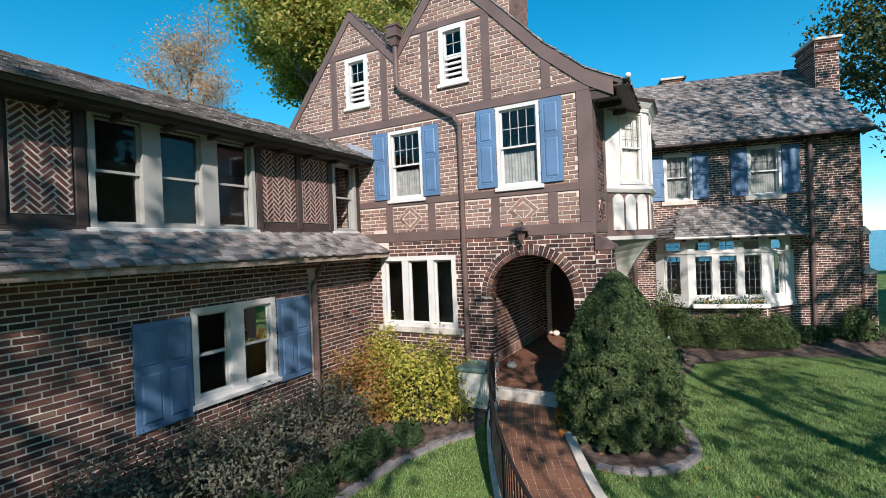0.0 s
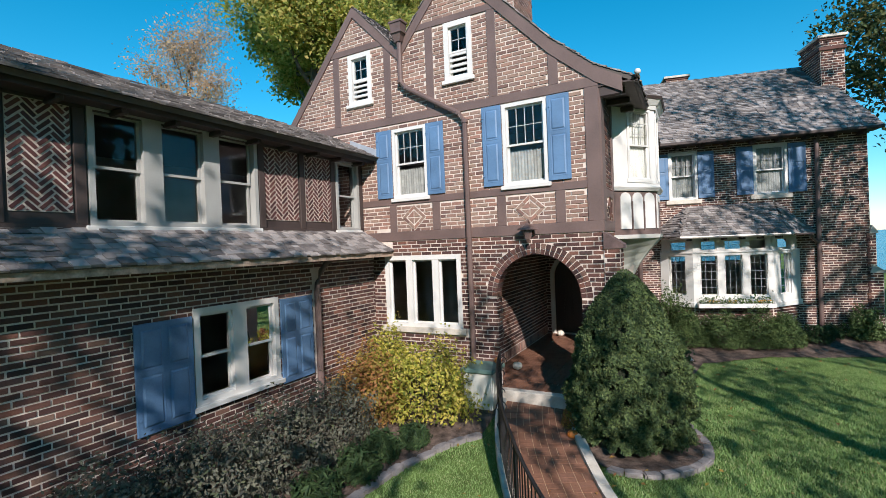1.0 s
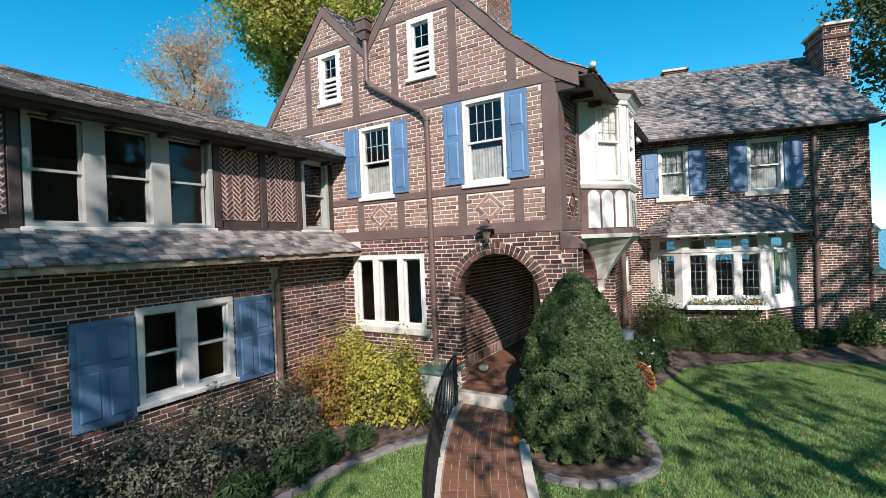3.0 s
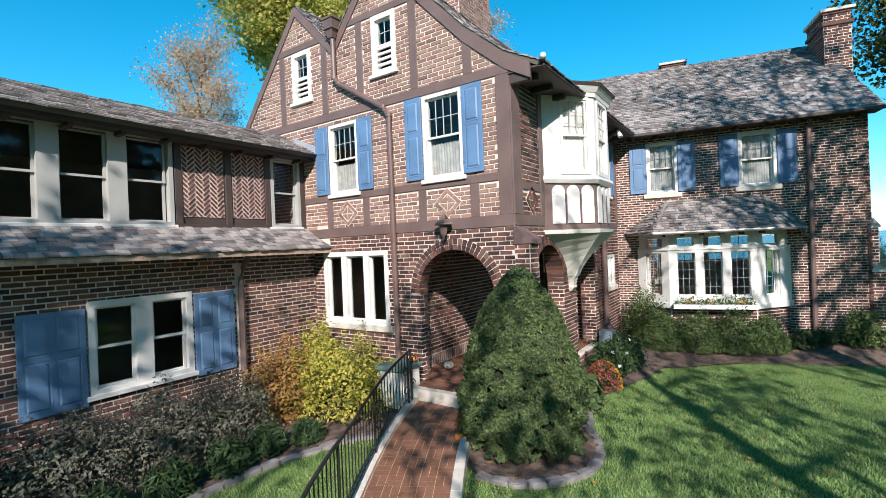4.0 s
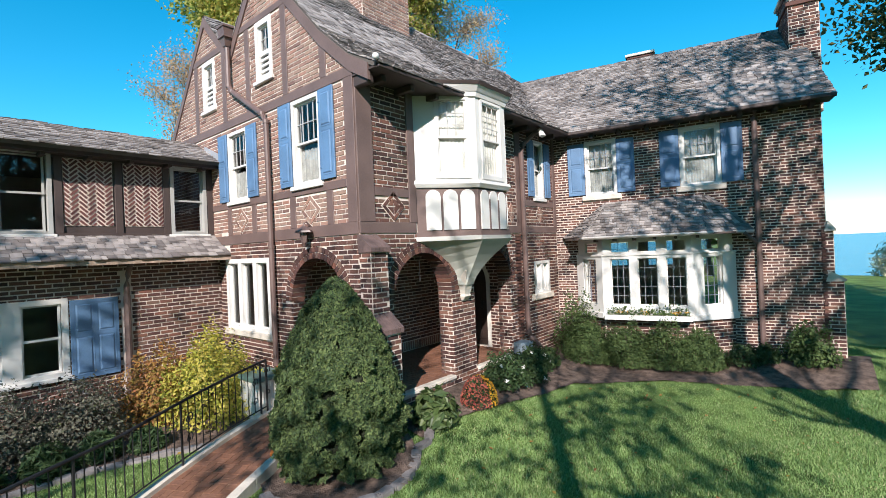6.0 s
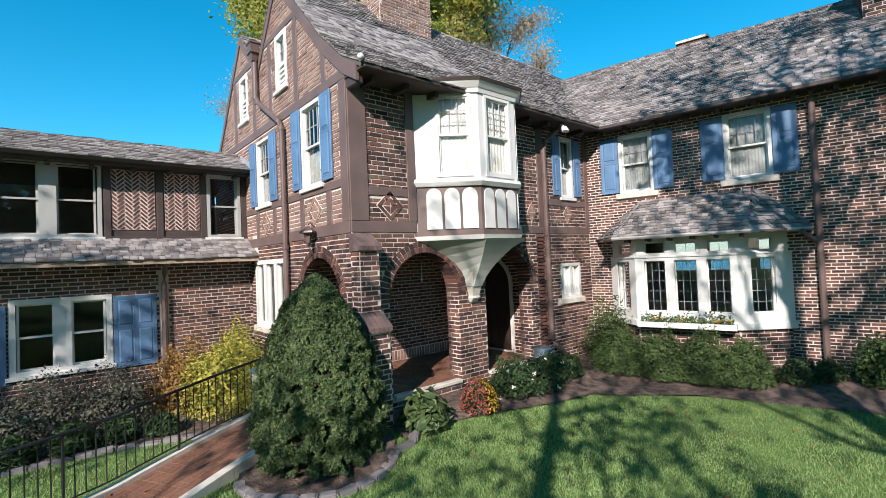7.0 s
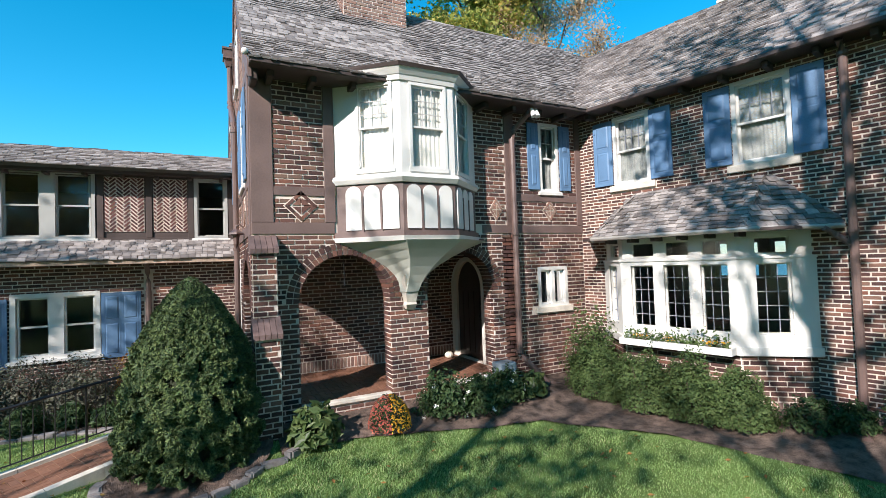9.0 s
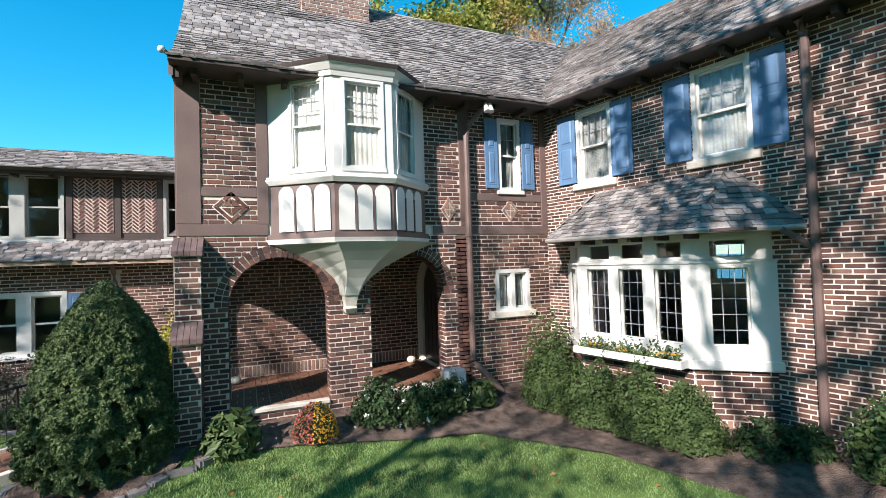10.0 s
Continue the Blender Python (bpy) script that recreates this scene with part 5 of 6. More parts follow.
def inside(x, y, poly):
    """Which of the points lie in the polygon."""
    res = np.zeros(np.shape(x), bool)
    k = len(poly)
    for i in range(k):
        (xa, ya), (xb, yb) = poly[i], poly[(i + 1) % k]
        hit = (ya > y) != (yb > y)
        with np.errstate(divide='ignore', invalid='ignore'):
            res ^= hit & (x < (xb - xa) * (y - ya) / (yb - ya + 1e-12) + xa)
    return res


RING = [(-0.66 + 0.97 * math.cos(a), 7.12 + 1.02 * math.sin(a)) for a in np.linspace(0, 2 * math.pi, 28, endpoint=False)]
BED_RIGHT = [(-1.1, 8.2), (-0.2, 8.2), (-0.25, 9.2), (-0.05, 10.2), (0.20, 11.2), (0.35, 12.1), (1.0, 12.7), (1.85, 13.3), (3.0, 13.7), (4.1, 14.05), (4.95, 14.5), (4.9, 16.2), (4.0, 15.7), (-1.1, 14.6)]
BED_LEFT = [(-5.9, -2.0), (-3.6, -2.0), (-3.55, 2.0), (-3.50, 4.1), (-3.40, 5.1), (-3.12, 5.95), (-2.80, 6.5), (-2.80, 7.95), (-5.9, 7.95)]
PATH_C = [(3.4, -1.2), (2.1, 0.4), (0.95, 1.9), (0.0, 3.2), (-0.70, 4.2), (-1.22, 5.1), (-1.66, 5.95), (-2.0, 6.75), (-2.22, 7.5), (-2.27, 8.0)]


def path_at(n=120):
    """Points along the middle of the path with the way across and the height."""
    p = np.array(PATH_C, float)
    t = np.linspace(0, len(p) - 1, n)
    i = np.clip(t.astype(int), 0, len(p) - 2)
    f = (t - i)[:, None]
    p0, p1, p2, p3 = p[np.clip(i - 1, 0, None)], p[i], p[i + 1], p[np.clip(i + 2, None, len(p) - 1)]
    c = 0.5 * (2 * p1 + (p2 - p0) * f + (2 * p0 - 5 * p1 + 4 * p2 - p3) * f ** 2 + (3 * p1 - p0 - 3 * p2 + p3) * f ** 3)
    d = np.gradient(c, axis=0)
    d /= np.linalg.norm(d, axis=1)[:, None]
    z = -0.115 + 0.27 * np.clip((c[:, 1] - 5.2) / 2.2, 0, 1)
    return c, np.stack([-d[:, 1], d[:, 0]], 1), z


PC, PN, PZ = path_at()
HALF = 0.50


def bed(name, poly, label, z=0.012):
    bm = bmesh.new()
    f = bm.faces.new([bm.verts.new((x, y, z)) for x, y in poly])
    bmesh.ops.triangulate(bm, faces=[f])
    lo = bmesh.ops.subdivide_edges(bm, edges=bm.edges[:], cuts=6, use_grid_fill=True)
    for v in bm.verts:
        v.co.z = z + 0.025 * noise.noise(v.co * 2.1) + 0.02 * noise.noise(v.co * 9) + 0.02 + float(fall(v.co.x, v.co.y))
    return tagged(part(name, bm, SOIL), label, "flower bed", kind="structure")


bed("ground_bed_right", BED_RIGHT, "brown mulched bed along the porch and wing")
bed("ground_bed_left", BED_LEFT, "brown soil bed along the side wing")
bed("ground_bed_ring", RING, "round mulched bed under the clipped evergreen", 0.03)

PATH_JOINT = plain("path_joint", (0.46, 0.31, 0.19), 0.95, vary=0.3)
# path
rows = [[(PC[i][0] + PN[i][0] * s, PC[i][1] + PN[i][1] * s, PZ[i]) for s in (-HALF - 0.02, HALF + 0.02)] for i in range(len(PC))]
co = np.array([q for r in rows for q in (r[0], r[1], (r[1][0], r[1][1], -0.1), (r[0][0], r[0][1], -0.1))])
fs = []
for i in range(len(rows) - 1):
    a = 4 * i
    fs += [(a, a + 1, a + 5, a + 4), (a + 1, a + 2, a + 6, a + 5), (a + 3, a, a + 4, a + 7)]
path = tagged(link_mesh("path", mesh_of("path", co, np.array(fs)), PATH_JOINT), "curving path of red pavers between pale kerbs", "path", kind="structure")
# pavers in basket weave, following the path
dist = np.concatenate(([0], np.cumsum(np.linalg.norm(np.diff(PC, axis=0), axis=1))))


def on_path(s, v):
    i = np.interp(s, dist, np.arange(len(dist)))
    k = np.arange(len(dist))
    x, y = np.interp(i, k, PC[:, 0]), np.interp(i, k, PC[:, 1])
    nx, ny = np.interp(i, k, PN[:, 0]), np.interp(i, k, PN[:, 1])
    return x + nx * v, y + ny * v, np.interp(i, k, PZ)


def paver_mesh(cells):
    co, fs = [], []
    for (s0, s1, v0, v1) in cells:
        dz = random.uniform(0.005, 0.006)
        b = len(co)
        for zz in (0, 1):
            for s, v in ((s0, v0), (s1, v0), (s1, v1), (s0, v1)):
                x, y, z = on_path(s, v)
                co.append((x, y, z + (dz if zz else -0.01)))
        fs += [(b + 4, b + 5, b + 6, b + 7), (b, b + 1, b + 5, b + 4), (b + 1, b + 2, b + 6, b + 5), (b + 2, b + 3, b + 7, b + 6), (b + 3, b, b + 4, b + 7)]
    return np.array(co), np.array(fs)


cells = []
unit = 0.2
for i in range(int(dist[-1] / unit)):
    for j in range(5):
        s0, v0 = i * unit, -0.5 + j * unit
        for k in range(2):
            if (i + j) % 2:
                cells.append((s0 + 0.004, s0 + unit - 0.004, v0 + k * 0.1 + 0.004, v0 + (k + 1) * 0.1 - 0.004))
            else:
                cells.append((s0 + k * 0.1 + 0.004, s0 + (k + 1) * 0.1 - 0.004, v0 + 0.004, v0 + unit - 0.004))
near_cells = [c for c in cells if 5.6 < c[0] < 8.6][:280]
co, fs = paver_mesh([c for c in cells if c not in near_cells])
ob = link_mesh("pavers", mesh_of("pavers", co, fs), PAVER, path)
ob["kind"] = "stuff"
# kerbs and step
for side in (-1, 1):
    for a in np.arange(0, dist[-1] - 0.3, 0.62):
        bm = bmesh.new()
        n = 4
        e = min(a + 0.612, dist[-1] - 0.3)
        lo, hi = [], []
        for k in range(n + 1):
            s = a + (e - a) * k / n
            for v, lst in ((side * (HALF + 0.005), lo), (side * (HALF + 0.135), hi)):
                x, y, z = on_path(s, v)
                lst.append([bm.verts.new((x, y, z + dz)) for dz in (-0.2, 0.055)])
        for k in range(n):
            bm.faces.new((lo[k][1], lo[k + 1][1], hi[k + 1][1], hi[k][1]))
            bm.faces.new((lo[k][0], lo[k + 1][0], lo[k + 1][1], lo[k][1]))
            bm.faces.new((hi[k][0], hi[k + 1][0], hi[k + 1][1], hi[k][1]))
        for k in (0, n):
            bm.faces.new((lo[k][0], lo[k][1], hi[k][1], hi[k][0]))
        part("kerb_stone", bm, STONE, path)
bm = bmesh.new()
box(bm, WORLD_M, -2.98, -1.45, 7.36, 7.52, -0.1, 0.345, bevel=0.012)
box(bm, WORLD_M, -2.98, -1.45, 7.52, 7.97, -0.1, 0.325)
step = tagged(part("step", bm, STONE), "pale stone step before the porch", "step", kind="structure")
blocks = []
for i in range(15):
    for j in range(5):
        x0, y0 = -2.97 + i * 0.1, 7.525 + j * 0.1
        if (i // 2 + j // 2) % 2:
            if i % 2 == 0:
                blocks.append((x0 + 0.004, x0 + 0.196, y0 + 0.004, min(y0 + 0.096, 7.96), 0.31, 0.343))
        elif j % 2 == 0:
            blocks.append((x0 + 0.004, x0 + 0.096, y0 + 0.004, min(y0 + 0.196, 7.96), 0.31, 0.343))
boxes_mesh("pavers", WORLD_M, blocks, PAVER, step, 0.002)


# ---- edging stones ----
def edging(pts, closed, seed):
    rng = random.Random(seed)
    out = []
    line = [Vector((x, y, 0)) for x, y in pts] + ([Vector((*pts[0], 0))] if closed else [])
    for a, b in zip(line, line[1:]):
        n = max(1, round((b - a).length / 0.27))
        for k in range(n):
            p, q = a.lerp(b, k / n), a.lerp(b, (k + 1) / n)
            d = q - p
            st = bmesh.new()
            bmesh.ops.create_cube(st, size=1)
            bmesh.ops.bevel(st, geom=st.edges[:], offset=0.12, segments=2, affect='EDGES')
            h = rng.uniform(0.06, 0.10)
            for v in st.verts:
                v.co = Vector((v.co.x * d.length * 0.95, v.co.y * rng.uniform(0.12, 0.14), v.co.z * h)) + Vector((0, rng.uniform(-0.008, 0.008), rng.uniform(-0.006, 0.006)))
            st.transform(Matrix.Translation((p + q) / 2 + Vector((0, 0, h / 2 - 0.012 + float(fall(*((p + q) / 2).xy))))) @ Matrix.Rotation(math.atan2(d.y, d.x) + rng.uniform(-0.12, 0.12), 4, 'Z'))
            tagged(part("edging_stone", st, FIELD_STONE), "rough grey stone edging a planting bed", "edging stone", group="bed edging stones")


edging([p for p in RING[-8:] + RING[:5]] + [(-0.12, 8.25), (-0.50, 8.75)], False, 3)
edging([(-3.55, 2.2), (-3.50, 4.1), (-3.40, 5.1), (-3.12, 5.95), (-2.80, 6.45)], False, 4)


# ---- plants ----
def leaf_mesh(name, pos, out, size, mat, parent, seed, long=1.6, flat=0.5, label=""):
    """Many small kite-shaped leaves at pos, facing roughly out."""
    rng = np.random.RandomState(seed)
    k = len(pos)
    n = out + rng.normal(0, flat, (k, 3))
    n /= np.linalg.norm(n, axis=1)[:, None] + 1e-9
    t = np.cross(n, rng.normal(0, 1, (k, 3)))
    t /= np.linalg.norm(t, axis=1)[:, None] + 1e-9
    b = np.cross(n, t)
    s = (size * rng.uniform(0.6, 1.3, k))[:, None]
    co = np.empty((k, 4, 3))
    co[:, 0] = pos - t * s * long * 0.5
    co[:, 1] = pos + b * s * 0.42 + n * s * 0.12
    co[:, 2] = pos + t * s * long * 0.5
    co[:, 3] = pos - b * s * 0.42 + n * s * 0.12
    me = mesh_of(name, co.reshape(-1, 3), np.arange(4 * k).reshape(k, 4))
    ob = link_mesh(name, me, mat, parent, label)
    ob["kind"] = "stuff"
    return ob


def lumps(d, seed, f=2.6):
    return np.array([noise.noise(Vector(v) * f + Vector((seed * 7.1, seed, 0))) for v in d])


def shrub(name, label, category, base, r, h, n, size, mat, seed, twig_mat=None, shell=0.6, rough=0.28, twigs=14, long=1.6, flat=0.6, z0=0.0):
    rng = np.random.RandomState(seed)
    bx, by, bz = base[0], base[1], base[2] + float(fall(base[0], base[1]))
    t = thing(name, label, category, (bx, by, bz))
    bm = bmesh.new()
    for k in range(twigs):
        a, f = rng.uniform(0, 6.28), rng.uniform(0.2, 0.85)
        end = Vector((bx + r[0] * f * math.cos(a), by + r[1] * f * math.sin(a), bz + h * rng.uniform(0.55, 0.95) * (1 - 0.35 * f * f)))
        mid = Vector((bx, by, bz)).lerp(end, 0.5) + Vector((rng.uniform(-0.06, 0.06), rng.uniform(-0.06, 0.06), 0.08))
        tube(bm, [(bx + 0.06 * math.cos(a), by + 0.06 * math.sin(a), bz - 0.03), mid, end], [0.014, 0.009, 0.004], 5)
    part("stem", bm, twig_mat or BARK, t)["kind"] = "stuff"
    d = rng.normal(0, 1, (n, 3))
    d /= np.linalg.norm(d, axis=1)[:, None]
    d[:, 2] = np.abs(d[:, 2]) * 1.0 - 0.12 * (rng.uniform(0, 1, n) < 0.3)
    rad = 1 + rough * lumps(d, seed) + 0.5 * rough * lumps(d, seed + 3, 6.0)
    rad *= shell + (1 - shell) * rng.uniform(0, 1, n) ** 0.5
    pos = np.stack([bx + d[:, 0] * r[0] * rad, by + d[:, 1] * r[1] * rad, bz + z0 + 0.03 + np.clip(d[:, 2], 0, None) * (h - z0) * rad + (d[:, 2] < 0) * rng.uniform(0, 0.2, n)], 1)
    leaf_mesh("foliage", pos, d, size, mat, t, seed, long, flat)
    return t


GREEN = leaf_mat("leaf_green", [(0, (0.04, 0.072, 0.022)), (0.5, (0.075, 0.122, 0.038)), (1, (0.125, 0.175, 0.062))])
DARK_GREEN = leaf_mat("leaf_dark", [(0, (0.025, 0.05, 0.02)), (0.6, (0.045, 0.085, 0.03)), (1, (0.075, 0.12, 0.045))])
PURPLE = leaf_mat("leaf_dry", [(0, (0.06, 0.058, 0.048)), (0.4, (0.105, 0.105, 0.075)), (0.8, (0.155, 0.155, 0.115)), (1, (0.075, 0.095, 0.045))], 0.7, 0.12)
YELLOW = leaf_mat("leaf_yellow", [(0, (0.13, 0.17, 0.03)), (0.3, (0.34, 0.35, 0.05)), (0.65, (0.58, 0.50, 0.09)), (0.85, (0.62, 0.50, 0.14)), (1, (0.18, 0.24, 0.04))], 0.6, 0.35)
ORANGE = leaf_mat("leaf_orange", [(0, (0.30, 0.13, 0.05)), (0.4, (0.40, 0.22, 0.07)), (0.75, (0.30, 0.24, 0.05)), (1, (0.42, 0.17, 0.08))], 0.6, 0.3)
NEEDLE = leaf_mat("needle_green", [(0, (0.034, 0.056, 0.024)), (0.5, (0.072, 0.115, 0.043)), (0.85, (0.125, 0.175, 0.06)), (1, (0.17, 0.21, 0.085))], 0.6, 0.12)
TREE_YELLOW = leaf_mat("tree_leaf_yellow", [(0, (0.22, 0.28, 0.06)), (0.5, (0.43, 0.45, 0.11)), (0.8, (0.64, 0.56, 0.16)), (1, (0.66, 0.49, 0.16))], 0.6, 0.58)
TREE_ORANGE = leaf_mat("tree_leaf_orange", [(0, (0.52, 0.36, 0.20)), (0.5, (0.66, 0.46, 0.27)), (1, (0.60, 0.40, 0.30))], 0.6, 0.5)
TREE_GREEN = leaf_mat("tree_leaf_green", [(0, (0.05, 0.08, 0.03)), (0.6, (0.09, 0.12, 0.04)), (1, (0.20, 0.15, 0.05))], 0.6, 0.3)
PETAL_Y = leaf_mat("petal_yellow", [(0, (0.65, 0.30, 0.02)), (1, (0.75, 0.45, 0.04))], 0.6, 0.2)
PETAL_R = leaf_mat("petal_red", [(0, (0.30, 0.06, 0.06)), (1, (0.50, 0.16, 0.10))], 0.6, 0.2)
PETAL_W = leaf_mat("petal_white", [(0, (0.7, 0.7, 0.66)), (1, (0.85, 0.83, 0.8))], 0.6, 0.2)


def conifer(base, R, H):
    t = thing("evergreen", "dense cone-shaped evergreen shrub clipped to a soft point", "evergreen shrub", base)
    bx, by, bz = base
    bm = bmesh.new()
    tube(bm, [(bx, by, bz - 0.05), (bx, by, bz + 0.6), (bx, by, bz + 1.5)], [0.09, 0.07, 0.03], 8)
    part("trunk", bm, BARK, t)
    rng = np.random.RandomState(8)

    def prof(f):
        return R * np.clip(1 - np.clip(f, 0, 1) ** 2.2, 0, 1) ** 0.75 * (0.86 + 0.14 * np.clip(f * 5, 0, 1))

    def skin(f, a, k):
        v = np.stack([np.cos(a) * 1.4, np.sin(a) * 1.4, f * 4.0], 1)
        return prof(f) * (1 + 0.10 * lumps(v, 2, 1.6) + (0.20 - 0.13 * f) * lumps(v, 5, 3.8) + 0.06 * lumps(v, 7, 9.0))

    # near-black core: blocks light and paints the shade seen between the clumps
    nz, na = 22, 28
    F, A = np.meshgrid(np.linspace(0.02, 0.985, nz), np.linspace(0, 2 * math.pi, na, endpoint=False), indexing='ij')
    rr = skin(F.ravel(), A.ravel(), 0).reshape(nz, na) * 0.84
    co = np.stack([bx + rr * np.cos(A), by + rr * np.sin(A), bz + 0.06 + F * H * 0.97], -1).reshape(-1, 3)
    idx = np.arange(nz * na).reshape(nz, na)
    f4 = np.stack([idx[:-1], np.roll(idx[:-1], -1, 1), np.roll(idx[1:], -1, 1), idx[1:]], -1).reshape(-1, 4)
    link_mesh("shade_core", mesh_of("shade_core", co, f4), plain("inner_shade", (0.022, 0.03, 0.014), 0.95, vary=0.4, scale=9, fine=40, bump=1.0, dist=0.05), t)
    k = 150000
    f = 1 - np.sqrt(rng.uniform(0.0, 1, k))
    f = np.clip(f * 1.0, 0.0, 0.995)
    a = rng.uniform(0, 2 * math.pi, k)
    v = np.stack([np.cos(a) * 1.4, np.sin(a) * 1.4, f * 3.0], 1)
    ok = lumps(v, 9, 4.2) + 0.35 * lumps(v, 13, 9.0) > -0.16 - 0.5 * f
    f, a = f[ok], a[ok]
    k = len(f)
    r = skin(f, a, 0) * (0.86 + 0.16 * rng.uniform(0, 1, k) ** 0.6)
    pos = np.stack([bx + r * np.cos(a), by + r * np.sin(a), bz + 0.05 + f * H], 1)
    out = np.stack([np.cos(a), np.sin(a), np.full(k, 0.55)], 1)
    leaf_mesh("foliage", pos, out, 0.025, NEEDLE, t, 9, long=2.1, flat=0.9)
    return t


conifer((-0.70, 7.15, -0.04), 0.87, 2.42)

# dry shrubs along the side wing, the yellowing spirea, small plants in front of them
for i, (x, y, rx, ry, h) in enumerate(((-4.95, 2.2, 0.8, 0.75, 0.95), (-4.85, 3.25, 0.85, 0.8, 1.05), (-4.80, 4.25, 0.85, 0.8, 1.0), (-4.75, 5.2, 0.8, 0.75, 1.0), (-5.0, 1.1, 0.8, 0.7, 1.0))):
    shrub("shrub", "dull purple-green shrub going dry along the side wing", "shrub", (x, y, 0.03), (rx, ry), h, 5200, 0.036, PURPLE, 40 + i, twigs=46, rough=0.4, shell=0.45)
shrub("shrub", "bright yellow autumn shrub below the casement window", "shrub", (-4.15, 6.95, 0.03), (1.15, 0.85), 1.15, 8200, 0.044, YELLOW, 51, rough=0.34, shell=0.45, twigs=30)
shrub("shrub", "orange-tinged autumn shrub beside the yellow one", "shrub", (-4.95, 6.35, 0.03), (0.75, 0.7), 1.25, 5200, 0.042, ORANGE, 52, rough=0.36, shell=0.45, twigs=26)
shrub("shrub", "yellow-green autumn shrub in the wall corner", "shrub", (-5.2, 7.35, 0.03), (0.6, 0.5), 1.25, 4200, 0.042, YELLOW, 53, rough=0.5, shell=0.45)
for i, (x, y, r, h) in enumerate(((-3.85, 3.2, 0.3, 0.35), (-3.8, 3.9, 0.32, 0.4), (-3.75, 4.6, 0.3, 0.42), (-3.8, 5.2, 0.28, 0.38), (-3.6, 5.75, 0.25, 0.3))):
    shrub("perennial", "low green perennial at the bed's edge", "perennial", (x, y, 0.03), (r, r), h, 1500, 0.034, DARK_GREEN, 60 + i, twigs=5, long=3.6, shell=0.2)

# right-hand bed
for i, (u, n, ru, rn, h) in enumerate(((0.85, 1.08, 0.56, 0.40, 0.90), (1.7, 1.12, 0.60, 0.40, 0.84), (2.5, 1.10, 0.60, 0.40, 0.82), (3.15, 1.02, 0.50, 0.38, 0.70))):
    p = wing_p(u, 0.03, n)
    shrub("boxwood", "clipped green boxwood below the bay window", "boxwood", tuple(p), (ru, rn), h * 1.08, 8500, 0.032, GREEN, 70 + i, rough=0.3, shell=0.55, twigs=10)
shrub("rose_bush", "leafy rose bush in the corner by the bay", "rose bush", (-0.35, 13.95, 0.03), (0.55, 0.5), 1.45, 3800, 0.045, GREEN, 80, rough=0.5, shell=0.3, twigs=16)
for i, (x, y, r, h) in enumerate(((-0.45, 10.75, 0.42, 0.62), (-0.30, 11.35, 0.42, 0.60), (-0.45, 11.95, 0.36, 0.55))):
    rb = shrub("rose_bush", "dark green bush with scattered white roses by the porch", "rose bush", (x, y, 0.03), (r, r), h, 2200, 0.045, DARK_GREEN, 84 + i, rough=0.4, shell=0.4)
    rng = np.random.RandomState(90 + i)
    d = rng.normal(0, 1, (9, 3))
    d /= np.linalg.norm(d, axis=1)[:, None]
    d[:, 2] = np.abs(d[:, 2])
    cen = np.array((x, y, 0.05)) + d * np.array((r, r, h)) * 0.98
    pos = np.repeat(cen, 14, 0) + rng.normal(0, 0.016, (126, 3))
    leaf_mesh("white_rose", pos, np.repeat(d, 14, 0), 0.032, PETAL_W, rb, 95 + i, long=1.1, flat=0.8, label="white rose blooms")
m1 = shrub("chrysanthemum", "potted mum with yellow and red autumn blooms", "chrysanthemum", (-0.30, 9.75, 0.03), (0.30, 0.30), 0.48, 900, 0.035, DARK_GREEN, 101, rough=0.1, shell=0.7, twigs=6)
rng = np.random.RandomState(7)
d = rng.normal(0, 1, (1500, 3))
d /= np.linalg.norm(d, axis=1)[:, None]
d[:, 2] = np.abs(d[:, 2])
pos = np.array((-0.30, 9.75, 0.06)) + d * np.array((0.32, 0.32, 0.48))
sel = (d[:, 1] + 0.25 * d[:, 0]) > 0.0
leaf_mesh("yellow_bloom", pos[sel], d[sel], 0.028, PETAL_Y, m1, 5, long=1.1, label="yellow blooms")
leaf_mesh("red_bloom", pos[~sel], d[~sel], 0.028, PETAL_R, m1, 6, long=1.1, label="russet red blooms")


HOSTA = leaf_mat("hosta_leaf", [(0, (0.035, 0.065, 0.022)), (0.5, (0.065, 0.105, 0.034)), (1, (0.12, 0.16, 0.06))], 0.45, 0.2)
shrub("hosta", "broad-leaved green plant at the porch corner", "plant", (-0.36, 8.66, 0.03), (0.36, 0.36), 0.50, 420, 0.10, HOSTA, 3, rough=0.25, shell=0.55, twigs=8, long=2.1, flat=0.45)
shrub("hosta", "broad-leaved green plant beside the downspout", "plant", (-0.50, 12.50, 0.03), (0.32, 0.32), 0.38, 300, 0.085, HOSTA, 4, rough=0.25, shell=0.55, twigs=6, long=2.1, flat=0.45)
for i, (u, n, r, h) in enumerate(((3.95, 0.75, 0.32, 0.42), (4.35, 0.55, 0.25, 0.35))):
    p = wing_p(u, 0.03, n)
    shrub("small_shrub", "small green shrub at the foot of the wing", "shrub", tuple(p), (r, r), h, 1300, 0.04, DARK_GREEN, 110 + i, rough=0.4)
p = wing_p(5.1, 0.03, 0.55)
shrub("rose_bush", "loose green bush at the end of the wing", "rose bush", tuple(p), (0.45, 0.4), 0.85, 2600, 0.05, GREEN, 120, rough=0.5, shell=0.3)
rng = np.random.RandomState(17)
k = 520
u = rng.uniform(1.3, 3.0, k)
pos = np.array([wing_p(a, 1.03 + abs(b) * 0.16, 0.79 + c) for a, b, c in zip(u, rng.normal(0, 0.6, k), rng.normal(0, 0.05, k))])
